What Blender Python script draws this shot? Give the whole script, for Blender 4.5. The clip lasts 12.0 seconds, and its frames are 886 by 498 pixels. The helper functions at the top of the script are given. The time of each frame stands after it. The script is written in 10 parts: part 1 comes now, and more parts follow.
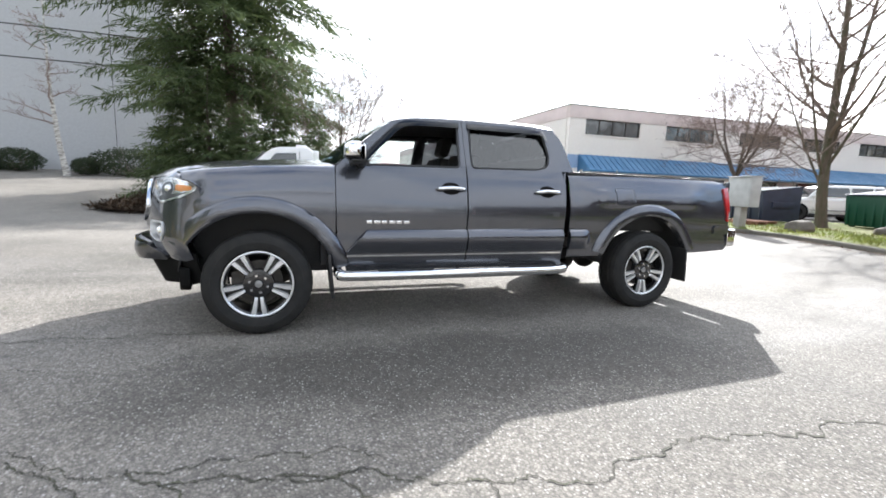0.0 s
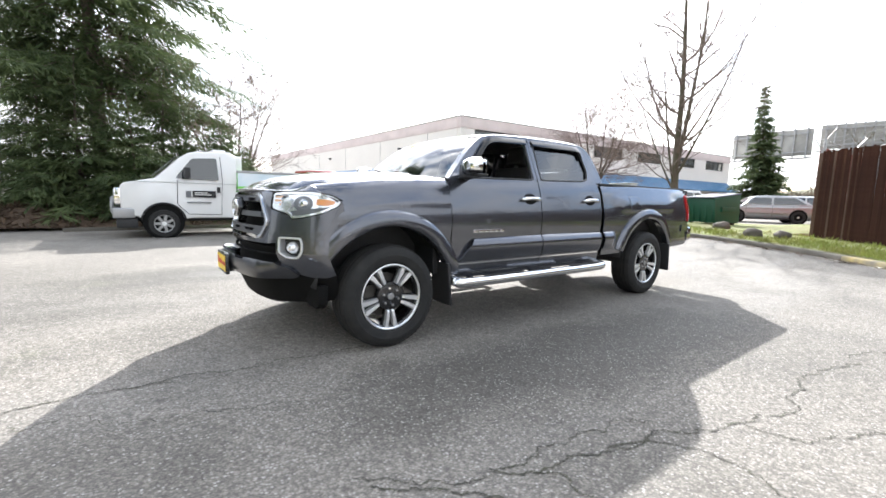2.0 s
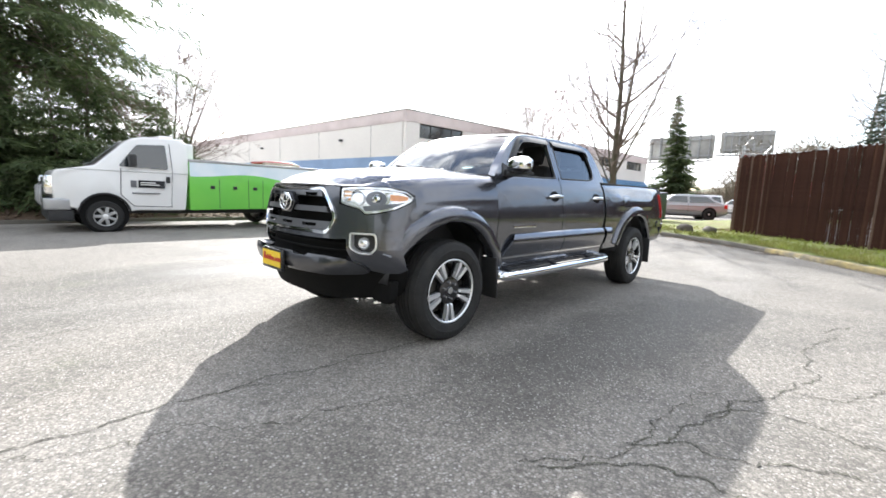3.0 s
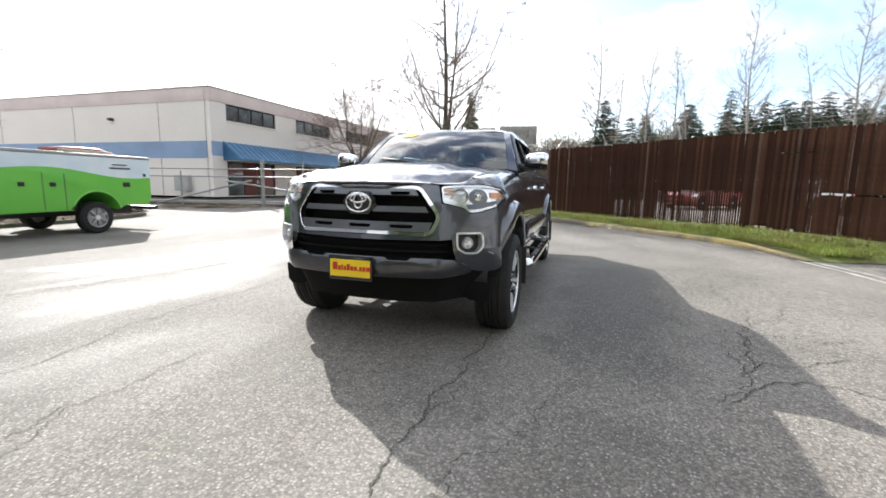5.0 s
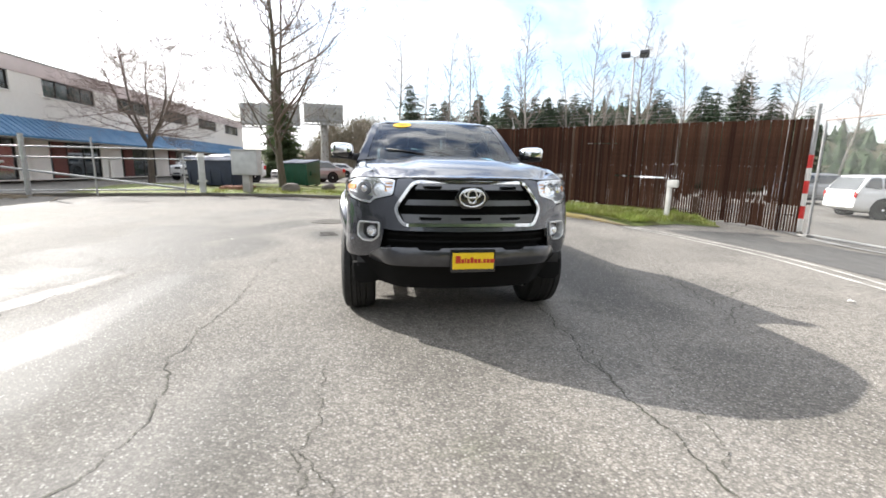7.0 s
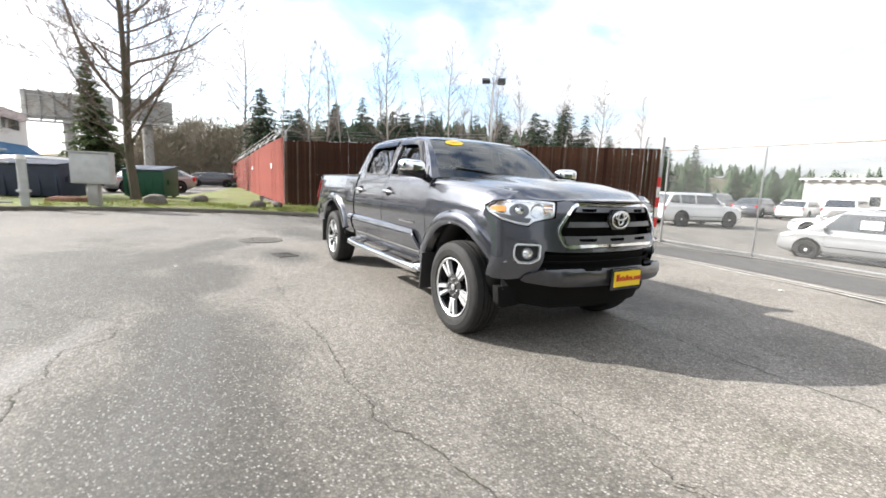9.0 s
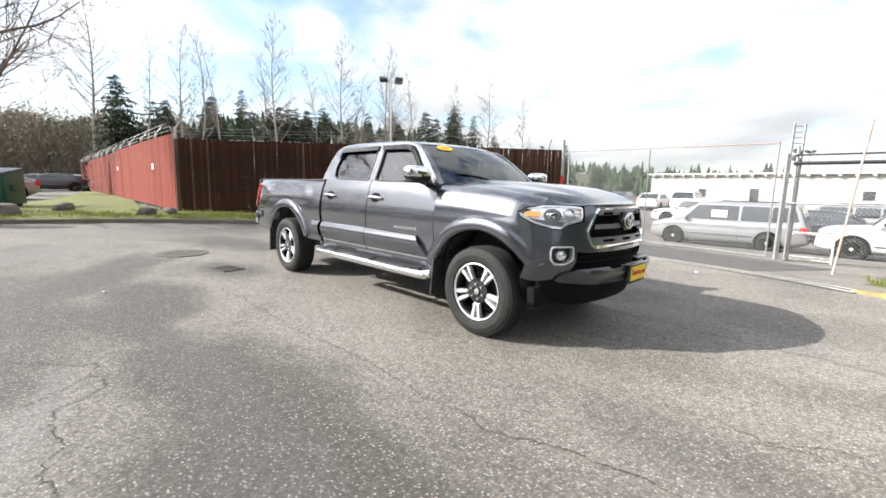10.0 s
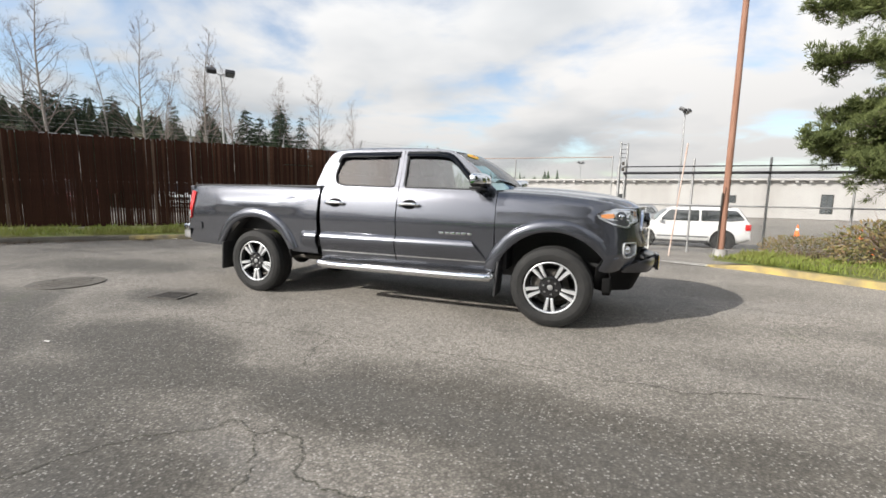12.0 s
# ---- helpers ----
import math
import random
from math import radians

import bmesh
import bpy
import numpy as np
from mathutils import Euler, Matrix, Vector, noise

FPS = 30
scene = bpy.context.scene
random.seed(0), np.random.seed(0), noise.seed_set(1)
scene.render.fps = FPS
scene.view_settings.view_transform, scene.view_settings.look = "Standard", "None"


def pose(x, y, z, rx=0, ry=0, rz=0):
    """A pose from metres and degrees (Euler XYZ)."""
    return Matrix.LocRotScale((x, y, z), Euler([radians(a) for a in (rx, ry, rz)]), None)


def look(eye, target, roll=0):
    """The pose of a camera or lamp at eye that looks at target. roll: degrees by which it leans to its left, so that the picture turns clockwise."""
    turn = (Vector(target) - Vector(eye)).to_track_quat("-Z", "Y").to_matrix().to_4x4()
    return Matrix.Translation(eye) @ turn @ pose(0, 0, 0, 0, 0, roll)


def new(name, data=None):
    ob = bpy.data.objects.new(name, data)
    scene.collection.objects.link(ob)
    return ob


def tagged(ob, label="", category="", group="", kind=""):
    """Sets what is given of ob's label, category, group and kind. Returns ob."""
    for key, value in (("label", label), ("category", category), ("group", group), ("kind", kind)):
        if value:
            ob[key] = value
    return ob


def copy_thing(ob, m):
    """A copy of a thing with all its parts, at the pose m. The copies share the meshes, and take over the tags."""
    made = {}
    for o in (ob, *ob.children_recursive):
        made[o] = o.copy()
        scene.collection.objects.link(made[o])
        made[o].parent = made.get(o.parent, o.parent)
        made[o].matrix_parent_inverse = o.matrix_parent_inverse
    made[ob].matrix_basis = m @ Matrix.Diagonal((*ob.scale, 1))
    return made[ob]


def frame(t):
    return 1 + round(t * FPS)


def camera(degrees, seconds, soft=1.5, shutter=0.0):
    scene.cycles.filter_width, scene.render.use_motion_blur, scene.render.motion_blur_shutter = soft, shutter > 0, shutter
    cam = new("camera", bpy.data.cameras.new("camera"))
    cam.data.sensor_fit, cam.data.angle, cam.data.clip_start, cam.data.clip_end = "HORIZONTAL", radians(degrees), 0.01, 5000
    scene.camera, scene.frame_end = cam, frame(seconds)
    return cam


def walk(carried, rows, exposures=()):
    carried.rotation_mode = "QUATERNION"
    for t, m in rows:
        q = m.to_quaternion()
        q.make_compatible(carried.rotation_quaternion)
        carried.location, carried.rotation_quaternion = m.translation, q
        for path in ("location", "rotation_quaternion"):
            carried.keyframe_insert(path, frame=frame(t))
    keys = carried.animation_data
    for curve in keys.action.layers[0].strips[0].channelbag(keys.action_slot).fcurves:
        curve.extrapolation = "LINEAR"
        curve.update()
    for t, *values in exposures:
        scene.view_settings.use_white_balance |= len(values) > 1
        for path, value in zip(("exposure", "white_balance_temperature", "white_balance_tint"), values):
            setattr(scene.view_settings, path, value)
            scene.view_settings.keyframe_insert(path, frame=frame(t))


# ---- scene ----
cam = camera(91.9, 12.0, 1.6, 0.22)
PATH = [
    (0, (-1.537, -4.239, 1.137), (-0.88, -2.372, 0.852), 2.1),
    (0.5, (-1.926, -4.135, 1.137), (-1.106, -2.317, 0.986), 1.3),
    (1, (-2.384, -3.973, 1.129), (-1.465, -2.212, 0.896), 3.7),
    (1.5, (-2.826, -3.786, 1.121), (-1.756, -2.114, 0.872), 4.3),
    (2, (-3.336, -3.614, 1.126), (-2.151, -2.021, 0.885), 1.5),
    (2.5, (-3.744, -3.349, 1.091), (-2.436, -1.863, 0.811), 2.8),
    (3, (-4.119, -3.062, 1.115), (-2.694, -1.683, 0.857), 2.4),
    (3.2, (-4.288, -2.943, 1.132), (-2.774, -1.668, 0.845), 2.4),
    (4.8, (-5.08, -1.577, 1.144), (-3.229, -0.86, 0.899), 0.6),
    (5, (-5.159, -1.376, 1.122), (-3.272, -0.781, 0.834), 1.1),
    (5.5, (-5.342, -0.887, 1.14), (-3.401, -0.503, 0.847), 0.6),
    (6, (-5.497, -0.387, 1.156), (-3.547, -0.101, 0.814), 0.3),
    (6.5, (-5.529, 0.124, 1.18), (-3.566, 0.153, 0.798), 1.5),
    (7, (-5.537, 0.66, 1.198), (-3.595, 0.349, 0.834), 1.0),
    (7.2, (-5.489, 0.879, 1.194), (-3.549, 0.51, 0.881), 0.2),
    (8.8, (-4.85, 2.531, 1.189), (-3.085, 1.648, 0.867), 2.4),
    (9, (-4.746, 2.715, 1.218), (-3.033, 1.727, 0.923), 2.1),
    (9.5, (-4.461, 3.191, 1.25), (-2.91, 1.956, 0.991), 0.5),
    (10, (-4.091, 3.599, 1.261), (-2.686, 2.205, 0.971), 1.2),
    (10.5, (-3.704, 4.033, 1.273), (-2.431, 2.517, 0.986), 0.5),
    (11, (-3.266, 4.384, 1.248), (-2.215, 2.712, 0.932), 0.3),
    (11.5, (-2.789, 4.703, 1.27), (-1.958, 2.903, 1.008), -0.4),
    (12, (-2.28, 4.948, 1.243), (-1.559, 3.1, 0.988), 0.9),
]
EXPOSURES = [(0.0, 1.48, 6200, 10), (1.5, 1.66, 6260, 10), (2.5, 1.65, 6280, 10), (3.2, 1.52, 6300, 10), (5.0, 1.09, 6400, 10), (7.0, 1.20, 6440, 10), (9.0, 1.20, 6450, 10), (10.5, 0.87, 6450, 10), (12.0, 0.44, 6550, 10)]
walk(cam, [(t, look(eye, target, roll)) for t, eye, target, roll in PATH], EXPOSURES)
SUN_POWER, SKY, CLOUD, CLOUD_GLOW = 5.0, 0.15, 0.64, 1.4

# ---------------------------------------------------------------- light
SUN_DIR = Vector((1.11, 1.27, 1.0)).normalized()
SUN_EL = math.asin(SUN_DIR.z)
SUN_AZ = math.atan2(SUN_DIR.x, SUN_DIR.y)

world = bpy.data.worlds.new("sky")
scene.world = world
world.use_nodes = True
wn, wl = world.node_tree.nodes, world.node_tree.links
wn.clear()
w_out = wn.new("ShaderNodeOutputWorld")
w_bg = wn.new("ShaderNodeBackground")
w_sky = wn.new("ShaderNodeTexSky")
w_sky.sky_type, w_sky.sun_disc = "NISHITA", False
w_sky.sun_elevation, w_sky.sun_rotation = SUN_EL, SUN_AZ
w_sky.dust_density = 1.6
w_co = wn.new("ShaderNodeTexCoord")
w_sep = wn.new("ShaderNodeSeparateXYZ")
wl.new(w_co.outputs["Generated"], w_sep.inputs[0])


def w_math(op, a, b=0.0, c=None):
    n = wn.new("ShaderNodeMath")
    n.operation = op
    for i, v in enumerate((a, b) if c is None else (a, b, c)):
        if isinstance(v, (int, float)):
            n.inputs[i].default_value = v
        else:
            wl.new(v, n.inputs[i])
    return n.outputs[0]


# cloud layer: the direction is laid onto a flat sheet overhead
w_h = w_math("MAXIMUM", w_math("ADD", w_sep.outputs[2], 0.16), 0.05)
w_u, w_v = w_math("DIVIDE", w_sep.outputs[0], w_h), w_math("DIVIDE", w_sep.outputs[1], w_h)
w_comb = wn.new("ShaderNodeCombineXYZ")
wl.new(w_u, w_comb.inputs[0]), wl.new(w_v, w_comb.inputs[1])
w_noise = wn.new("ShaderNodeTexNoise")
w_noise.inputs["Scale"].default_value, w_noise.inputs["Detail"].default_value = 1.3, 7.0
w_noise.inputs["Roughness"].default_value, w_noise.inputs["Distortion"].default_value = 0.52, 0.35
wl.new(w_comb.outputs[0], w_noise.inputs["Vector"])
# smaller broken clouds overhead
w_high = wn.new("ShaderNodeTexNoise")
w_high.inputs["Scale"].default_value, w_high.inputs["Detail"].default_value = 4.2, 6.0
w_high.inputs["Roughness"].default_value, w_high.inputs["Distortion"].default_value = 0.5, 0.3
wl.new(w_comb.outputs[0], w_high.inputs["Vector"])
w_up = wn.new("ShaderNodeMapRange")
w_up.interpolation_type = "SMOOTHSTEP"
w_up.inputs["From Min"].default_value, w_up.inputs["From Max"].default_value = 0.46, 0.70
wl.new(w_sep.outputs[2], w_up.inputs["Value"])
w_cover = w_math("ADD", w_noise.outputs[0], w_math("MULTIPLY", w_up.outputs[0], w_math("SUBTRACT", w_high.outputs[0], w_noise.outputs[0])))
w_ramp = wn.new("ShaderNodeMapRange")
w_ramp.interpolation_type = "SMOOTHSTEP"
w_ramp.inputs["From Min"].default_value, w_ramp.inputs["From Max"].default_value = 0.29, 0.51
# the cover thins out overhead, out of view, to shape reflections in the truck's glass
w_zenith = wn.new("ShaderNodeVectorMath")
w_zenith.operation = "DOT_PRODUCT"
wl.new(w_co.outputs["Generated"], w_zenith.inputs[0])
w_zenith.inputs[1].default_value = Vector((0.15, 0.30, 0.94)).normalized()
w_thin = w_math("MULTIPLY", w_math("POWER", w_math("MAXIMUM", w_zenith.outputs["Value"], 0.0), 3.0), 0.16)
# and breaks up low in the east
w_east = wn.new("ShaderNodeVectorMath")
w_east.operation = "DOT_PRODUCT"
wl.new(w_co.outputs["Generated"], w_east.inputs[0])
w_east.inputs[1].default_value = Vector((0.92, -0.28, 0.28)).normalized()
w_thin = w_math("MULTIPLY_ADD", w_math("POWER", w_math("MAXIMUM", w_east.outputs["Value"], 0.0), 10.0), 0.20, w_thin)
wl.new(w_math("SUBTRACT", w_cover, w_thin), w_ramp.inputs["Value"])
w_grey = wn.new("ShaderNodeTexNoise")
w_grey.inputs["Scale"].default_value, w_grey.inputs["Detail"].default_value = 0.55, 5.0
wl.new(w_comb.outputs[0], w_grey.inputs["Vector"])
w_g2 = wn.new("ShaderNodeMapRange")
w_g2.inputs["From Min"].default_value, w_g2.inputs["From Max"].default_value = 0.41, 0.61
w_g2.inputs["To Min"].default_value, w_g2.inputs["To Max"].default_value = 1.12, 0.80
wl.new(w_grey.outputs[0], w_g2.inputs["Value"])
# clouds near the sun are lit through
w_dot = wn.new("ShaderNodeVectorMath")
w_dot.operation = "DOT_PRODUCT"
wl.new(w_co.outputs["Generated"], w_dot.inputs[0])
w_dot.inputs[1].default_value = SUN_DIR
w_glow = w_math("POWER", w_math("MAXIMUM", w_dot.outputs["Value"], 0.0), 3.0)
w_rise = wn.new("ShaderNodeMapRange")
w_rise.inputs["From Min"].default_value, w_rise.inputs["From Max"].default_value = 0.02, 0.48
w_rise.inputs["To Min"].default_value, w_rise.inputs["To Max"].default_value = 0.70, 1.25
wl.new(w_sep.outputs[2], w_rise.inputs["Value"])
w_lum = w_math("MULTIPLY", w_math("MULTIPLY", w_g2.outputs[0], w_rise.outputs[0]), w_math("MULTIPLY_ADD", w_glow, CLOUD_GLOW, CLOUD))
w_cc = wn.new("ShaderNodeCombineXYZ")
w_blue = w_math("MULTIPLY_ADD", w_g2.outputs[0], 0.30, 0.68)
wl.new(w_math("MULTIPLY", w_lum, w_blue), w_cc.inputs[0]), wl.new(w_math("MULTIPLY", w_lum, w_math("MULTIPLY_ADD", w_blue, 0.5, 0.5)), w_cc.inputs[1])
wl.new(w_lum, w_cc.inputs[2])
w_skyscale = wn.new("ShaderNodeVectorMath")
w_skyscale.operation = "SCALE"
w_skyscale.inputs["Scale"].default_value = SKY
wl.new(w_sky.outputs[0], w_skyscale.inputs[0])
w_mix = wn.new("ShaderNodeMix")
w_mix.data_type = "RGBA"
wl.new(w_ramp.outputs[0], w_mix.inputs["Factor"])
wl.new(w_skyscale.outputs[0], w_mix.inputs["A"]), wl.new(w_cc.outputs[0], w_mix.inputs["B"])
wl.new(w_mix.outputs["Result"], w_bg.inputs[0])
w_bg.inputs[1].default_value = 1.0
wl.new(w_bg.outputs[0], w_out.inputs[0])

sun = new("sun", bpy.data.lights.new("sun", "SUN"))
sun.data.energy, sun.data.angle, sun.data.color = SUN_POWER, radians(0.6), (1.0, 0.965, 0.91)
sun.matrix_world = look(SUN_DIR * 60, (0, 0, 0))

# ---------------------------------------------------------------- materials
def mat(name, color, rough=0.6, metal=0.0, vary=0.0, scale=8.0, bump=0.0, bscale=60.0, spec=0.5, coat=0.0, coat_rough=0.05,
        dark=None, detail=4.0, rvary=0.0, stretch=(1, 1, 1), island=0.0, objrand=0.0, fine=0.0, fscale=120.0, thin=0.0):
    """Principled material: colour shifts to `dark` by a broad noise, fine grain on top, bump from a third noise."""
    m = bpy.data.materials.new(name)
    m.use_nodes = True
    nt = m.node_tree
    n, l = nt.nodes, nt.links
    b = n["Principled BSDF"]
    b.inputs["Base Color"].default_value = (*color, 1)
    b.inputs["Roughness"].default_value, b.inputs["Metallic"].default_value = rough, metal
    b.inputs["Specular IOR Level"].default_value = spec
    b.inputs["Coat Weight"].default_value, b.inputs["Coat Roughness"].default_value = coat, coat_rough
    if vary or bump or fine or island or objrand:
        co = n.new("ShaderNodeTexCoord")
        mp = n.new("ShaderNodeMapping")
        mp.inputs["Scale"].default_value = stretch
        l.new(co.outputs["Object"], mp.inputs["Vector"])
        dark = dark or tuple(c * 0.55 for c in color)
        cur = None
        if vary or island or objrand:
            mix = n.new("ShaderNodeMix")
            mix.data_type = "RGBA"
            mix.inputs["A"].default_value, mix.inputs["B"].default_value = (*color, 1), (*dark, 1)
            nz = n.new("ShaderNodeTexNoise")
            nz.inputs["Scale"].default_value, nz.inputs["Detail"].default_value = scale, detail
            l.new(mp.outputs[0], nz.inputs["Vector"])
            mr = n.new("ShaderNodeMapRange")
            mr.inputs["From Min"].default_value, mr.inputs["From Max"].default_value = 0.35, 0.7
            mr.inputs["To Max"].default_value = vary
            l.new(nz.outputs[0], mr.inputs["Value"])
            fac = mr.outputs[0]
            for amount, node, out in ((island, "ShaderNodeNewGeometry", "Random Per Island"), (objrand, "ShaderNodeObjectInfo", "Random")):
                if amount:
                    g = n.new(node)
                    ma = n.new("ShaderNodeMath")
                    ma.operation = "MULTIPLY_ADD"
                    ma.inputs[1].default_value = amount
                    l.new(g.outputs[out], ma.inputs[0]), l.new(fac, ma.inputs[2])
                    fac = ma.outputs[0]
            l.new(fac, mix.inputs["Factor"])
            cur = mix.outputs["Result"]
            if rvary:
                rr = n.new("ShaderNodeMapRange")
                rr.inputs["From Min"].default_value, rr.inputs["From Max"].default_value = 0.35, 0.7
                rr.inputs["To Min"].default_value, rr.inputs["To Max"].default_value = max(0.02, rough - rvary), min(1, rough + rvary)
                l.new(nz.outputs[0], rr.inputs["Value"]), l.new(rr.outputs[0], b.inputs["Roughness"])
        if fine:
            fz = n.new("ShaderNodeTexNoise")
            fz.inputs["Scale"].default_value, fz.inputs["Detail"].default_value = fscale, 2.0
            l.new(mp.outputs[0], fz.inputs["Vector"])
            fm = n.new("ShaderNodeMapRange")
            fm.inputs["From Min"].default_value, fm.inputs["From Max"].default_value = 0.3, 0.7
            fm.inputs["To Min"].default_value, fm.inputs["To Max"].default_value = 1 - fine, 1 + fine
            l.new(fz.outputs[0], fm.inputs["Value"])
            sc = n.new("ShaderNodeVectorMath")
            sc.operation = "SCALE"
            if cur:
                l.new(cur, sc.inputs[0])
            else:
                sc.inputs[0].default_value = color
            l.new(fm.outputs[0], sc.inputs["Scale"])
            cur = sc.outputs[0]
        if cur:
            l.new(cur, b.inputs["Base Color"])
        if bump:
            bz = n.new("ShaderNodeTexNoise")
            bz.inputs["Scale"].default_value, bz.inputs["Detail"].default_value = bscale, 3.0
            l.new(mp.outputs[0], bz.inputs["Vector"])
            bp = n.new("ShaderNodeBump")
            bp.inputs["Strength"].default_value, bp.inputs["Distance"].default_value = min(1, bump), 0.02
            l.new(bz.outputs[0], bp.inputs["Height"]), l.new(bp.outputs[0], b.inputs["Normal"])
        if thin and cur:
            # thin leaves let some light through
            tl, mx = n.new("ShaderNodeBsdfTranslucent"), n.new("ShaderNodeMixShader")
            mx.inputs[0].default_value = thin
            l.new(cur, tl.inputs[0]), l.new(b.outputs[0], mx.inputs[1]), l.new(tl.outputs[0], mx.inputs[2])
            l.new(mx.outputs[0], n["Material Output"].inputs[0])
    return m


def glass_mat(name, tint, gloss=0.02, ior=1.5, lens=False):
    m = bpy.data.materials.new(name)
    m.use_nodes = True
    n, l = m.node_tree.nodes, m.node_tree.links
    n.remove(n["Principled BSDF"])
    tr, gl, fr, mx = (n.new("ShaderNodeBsdfTransparent"), n.new("ShaderNodeBsdfGlossy"), n.new("ShaderNodeFresnel"), n.new("ShaderNodeMixShader"))
    tr.inputs[0].default_value = (*tint, 1)
    gl.inputs["Roughness"].default_value = gloss
    fr.inputs[0].default_value = ior
    l.new(fr.outputs[0], mx.inputs[0]), l.new(tr.outputs[0], mx.inputs[1]), l.new(gl.outputs[0], mx.inputs[2])
    l.new(mx.outputs[0], n["Material Output"].inputs[0])
    return m


ASPHALT_PALE, ASPHALT_MID, ASPHALT_DARK = (0.168, 0.154, 0.135), (0.121, 0.111, 0.097), (0.038, 0.034, 0.027)


def asphalt_mat():
    """Worn aggregate asphalt: stone speckle, broad pale and dark areas, damp patches with less roughness."""
    m = bpy.data.materials.new("worn_asphalt")
    m.use_nodes = True
    n, l = m.node_tree.nodes, m.node_tree.links
    b = n["Principled BSDF"]
    co = n.new("ShaderNodeTexCoord")

    def noise_at(scale, detail, lo, hi, a=0.0, z=1.0, stretch=None, rough=0.5):
        nz = n.new("ShaderNodeTexNoise")
        nz.inputs["Scale"].default_value, nz.inputs["Detail"].default_value = scale, detail
        nz.inputs["Roughness"].default_value = rough
        src = co.outputs["Object"]
        if stretch:
            mp = n.new("ShaderNodeMapping")
            mp.inputs["Rotation"].default_value, mp.inputs["Scale"].default_value = (0, 0, stretch[0]), (*stretch[1:], 1)
            l.new(src, mp.inputs["Vector"])
            src = mp.outputs[0]
        l.new(src, nz.inputs["Vector"])
        mr = n.new("ShaderNodeMapRange")
        mr.interpolation_type = "SMOOTHSTEP"
        for k, v in (("From Min", lo), ("From Max", hi), ("To Min", a), ("To Max", z)):
            mr.inputs[k].default_value = v
        l.new(nz.outputs[0], mr.inputs["Value"])
        return mr.outputs[0], nz.outputs[0]

    def mixc(fac, a, z):
        mx = n.new("ShaderNodeMix")
        mx.data_type = "RGBA"
        l.new(fac, mx.inputs["Factor"])
        for k, v in (("A", a), ("B", z)):
            if isinstance(v, tuple):
                mx.inputs[k].default_value = (*v, 1)
            else:
                l.new(v, mx.inputs[k])
        return mx.outputs["Result"]

    def math1(op, a, b):
        nd = n.new("ShaderNodeMath")
        nd.operation = op
        for k, v in enumerate((a, b)):
            if isinstance(v, (int, float)):
                nd.inputs[k].default_value = v
            else:
                l.new(v, nd.inputs[k])
        return nd.outputs[0]

    def blot(cx, cy, rx, ry, turn, ragged):
        """Soft ragged patch of its own shape."""
        mp = n.new("ShaderNodeMapping")
        mp.vector_type = "TEXTURE"
        mp.inputs["Location"].default_value, mp.inputs["Rotation"].default_value, mp.inputs["Scale"].default_value = (cx, cy, 0), (0, 0, turn), (rx, ry, 50)
        l.new(co.outputs["Object"], mp.inputs["Vector"])
        ln = n.new("ShaderNodeVectorMath")
        ln.operation = "LENGTH"
        l.new(mp.outputs[0], ln.inputs[0])
        d = math1("ADD", ln.outputs["Value"], math1("MULTIPLY", math1("SUBTRACT", ragged, 0.5), 2.6))
        mr = n.new("ShaderNodeMapRange")
        mr.interpolation_type = "SMOOTHSTEP"
        for k, v in (("From Min", 1.32), ("From Max", 0.45)):
            mr.inputs[k].default_value = v
        l.new(d, mr.inputs["Value"])
        return mr.outputs[0]

    broad, _ = noise_at(0.20, 5, 0.42, 0.66, rough=0.55)
    patch, rag = noise_at(0.75, 7, 0.47, 0.66, rough=0.62)
    wet, _ = noise_at(0.16, 4, 0.50, 0.64, stretch=(0.35, 0.7, 2.4))
    wet = math1("MULTIPLY", wet, 0.35)
    for args in ((-1.8, 2.86, 1.7, 0.30, -0.07), (-0.95, 4.55, 1.3, 0.34, -0.5), (-1.3, 3.7, 1.2, 0.16, -0.25)):
        wet = math1("MAXIMUM", wet, math1("MULTIPLY", blot(*args, rag), 0.55))
    mottle, _ = noise_at(14.0, 5, 0.3, 0.7, 0.84, 1.14, rough=0.7)
    grit, _ = noise_at(170, 3, 0.36, 0.64, 0.78, 1.22)
    vor = n.new("ShaderNodeTexVoronoi")
    vor.inputs["Scale"].default_value = 74
    l.new(co.outputs["Object"], vor.inputs["Vector"])
    sp = n.new("ShaderNodeSeparateColor")
    l.new(vor.outputs["Color"], sp.inputs[0])
    # every pebble has a shade of its own, with dark binder between them
    pebble = n.new("ShaderNodeMapRange")
    pebble.inputs["To Min"].default_value, pebble.inputs["To Max"].default_value = 0.70, 1.26
    l.new(sp.outputs[1], pebble.inputs["Value"])
    binder = n.new("ShaderNodeMapRange")
    for k, v in (("From Min", 0.62), ("From Max", 0.40), ("To Min", 0.70), ("To Max", 1.0)):
        binder.inputs[k].default_value = v
    l.new(vor.outputs["Distance"], binder.inputs["Value"])
    stone = n.new("ShaderNodeMapRange")
    stone.inputs["From Min"].default_value, stone.inputs["From Max"].default_value = 0.74, 1.0
    l.new(sp.outputs[0], stone.inputs["Value"])
    size = n.new("ShaderNodeMapRange")
    size.inputs["From Min"].default_value, size.inputs["From Max"].default_value = 0.50, 0.34
    l.new(vor.outputs["Distance"], size.inputs["Value"])
    stones = math1("MULTIPLY", stone.outputs[0], size.outputs[0])
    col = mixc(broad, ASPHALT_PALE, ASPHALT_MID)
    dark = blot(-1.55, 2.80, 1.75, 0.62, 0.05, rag)
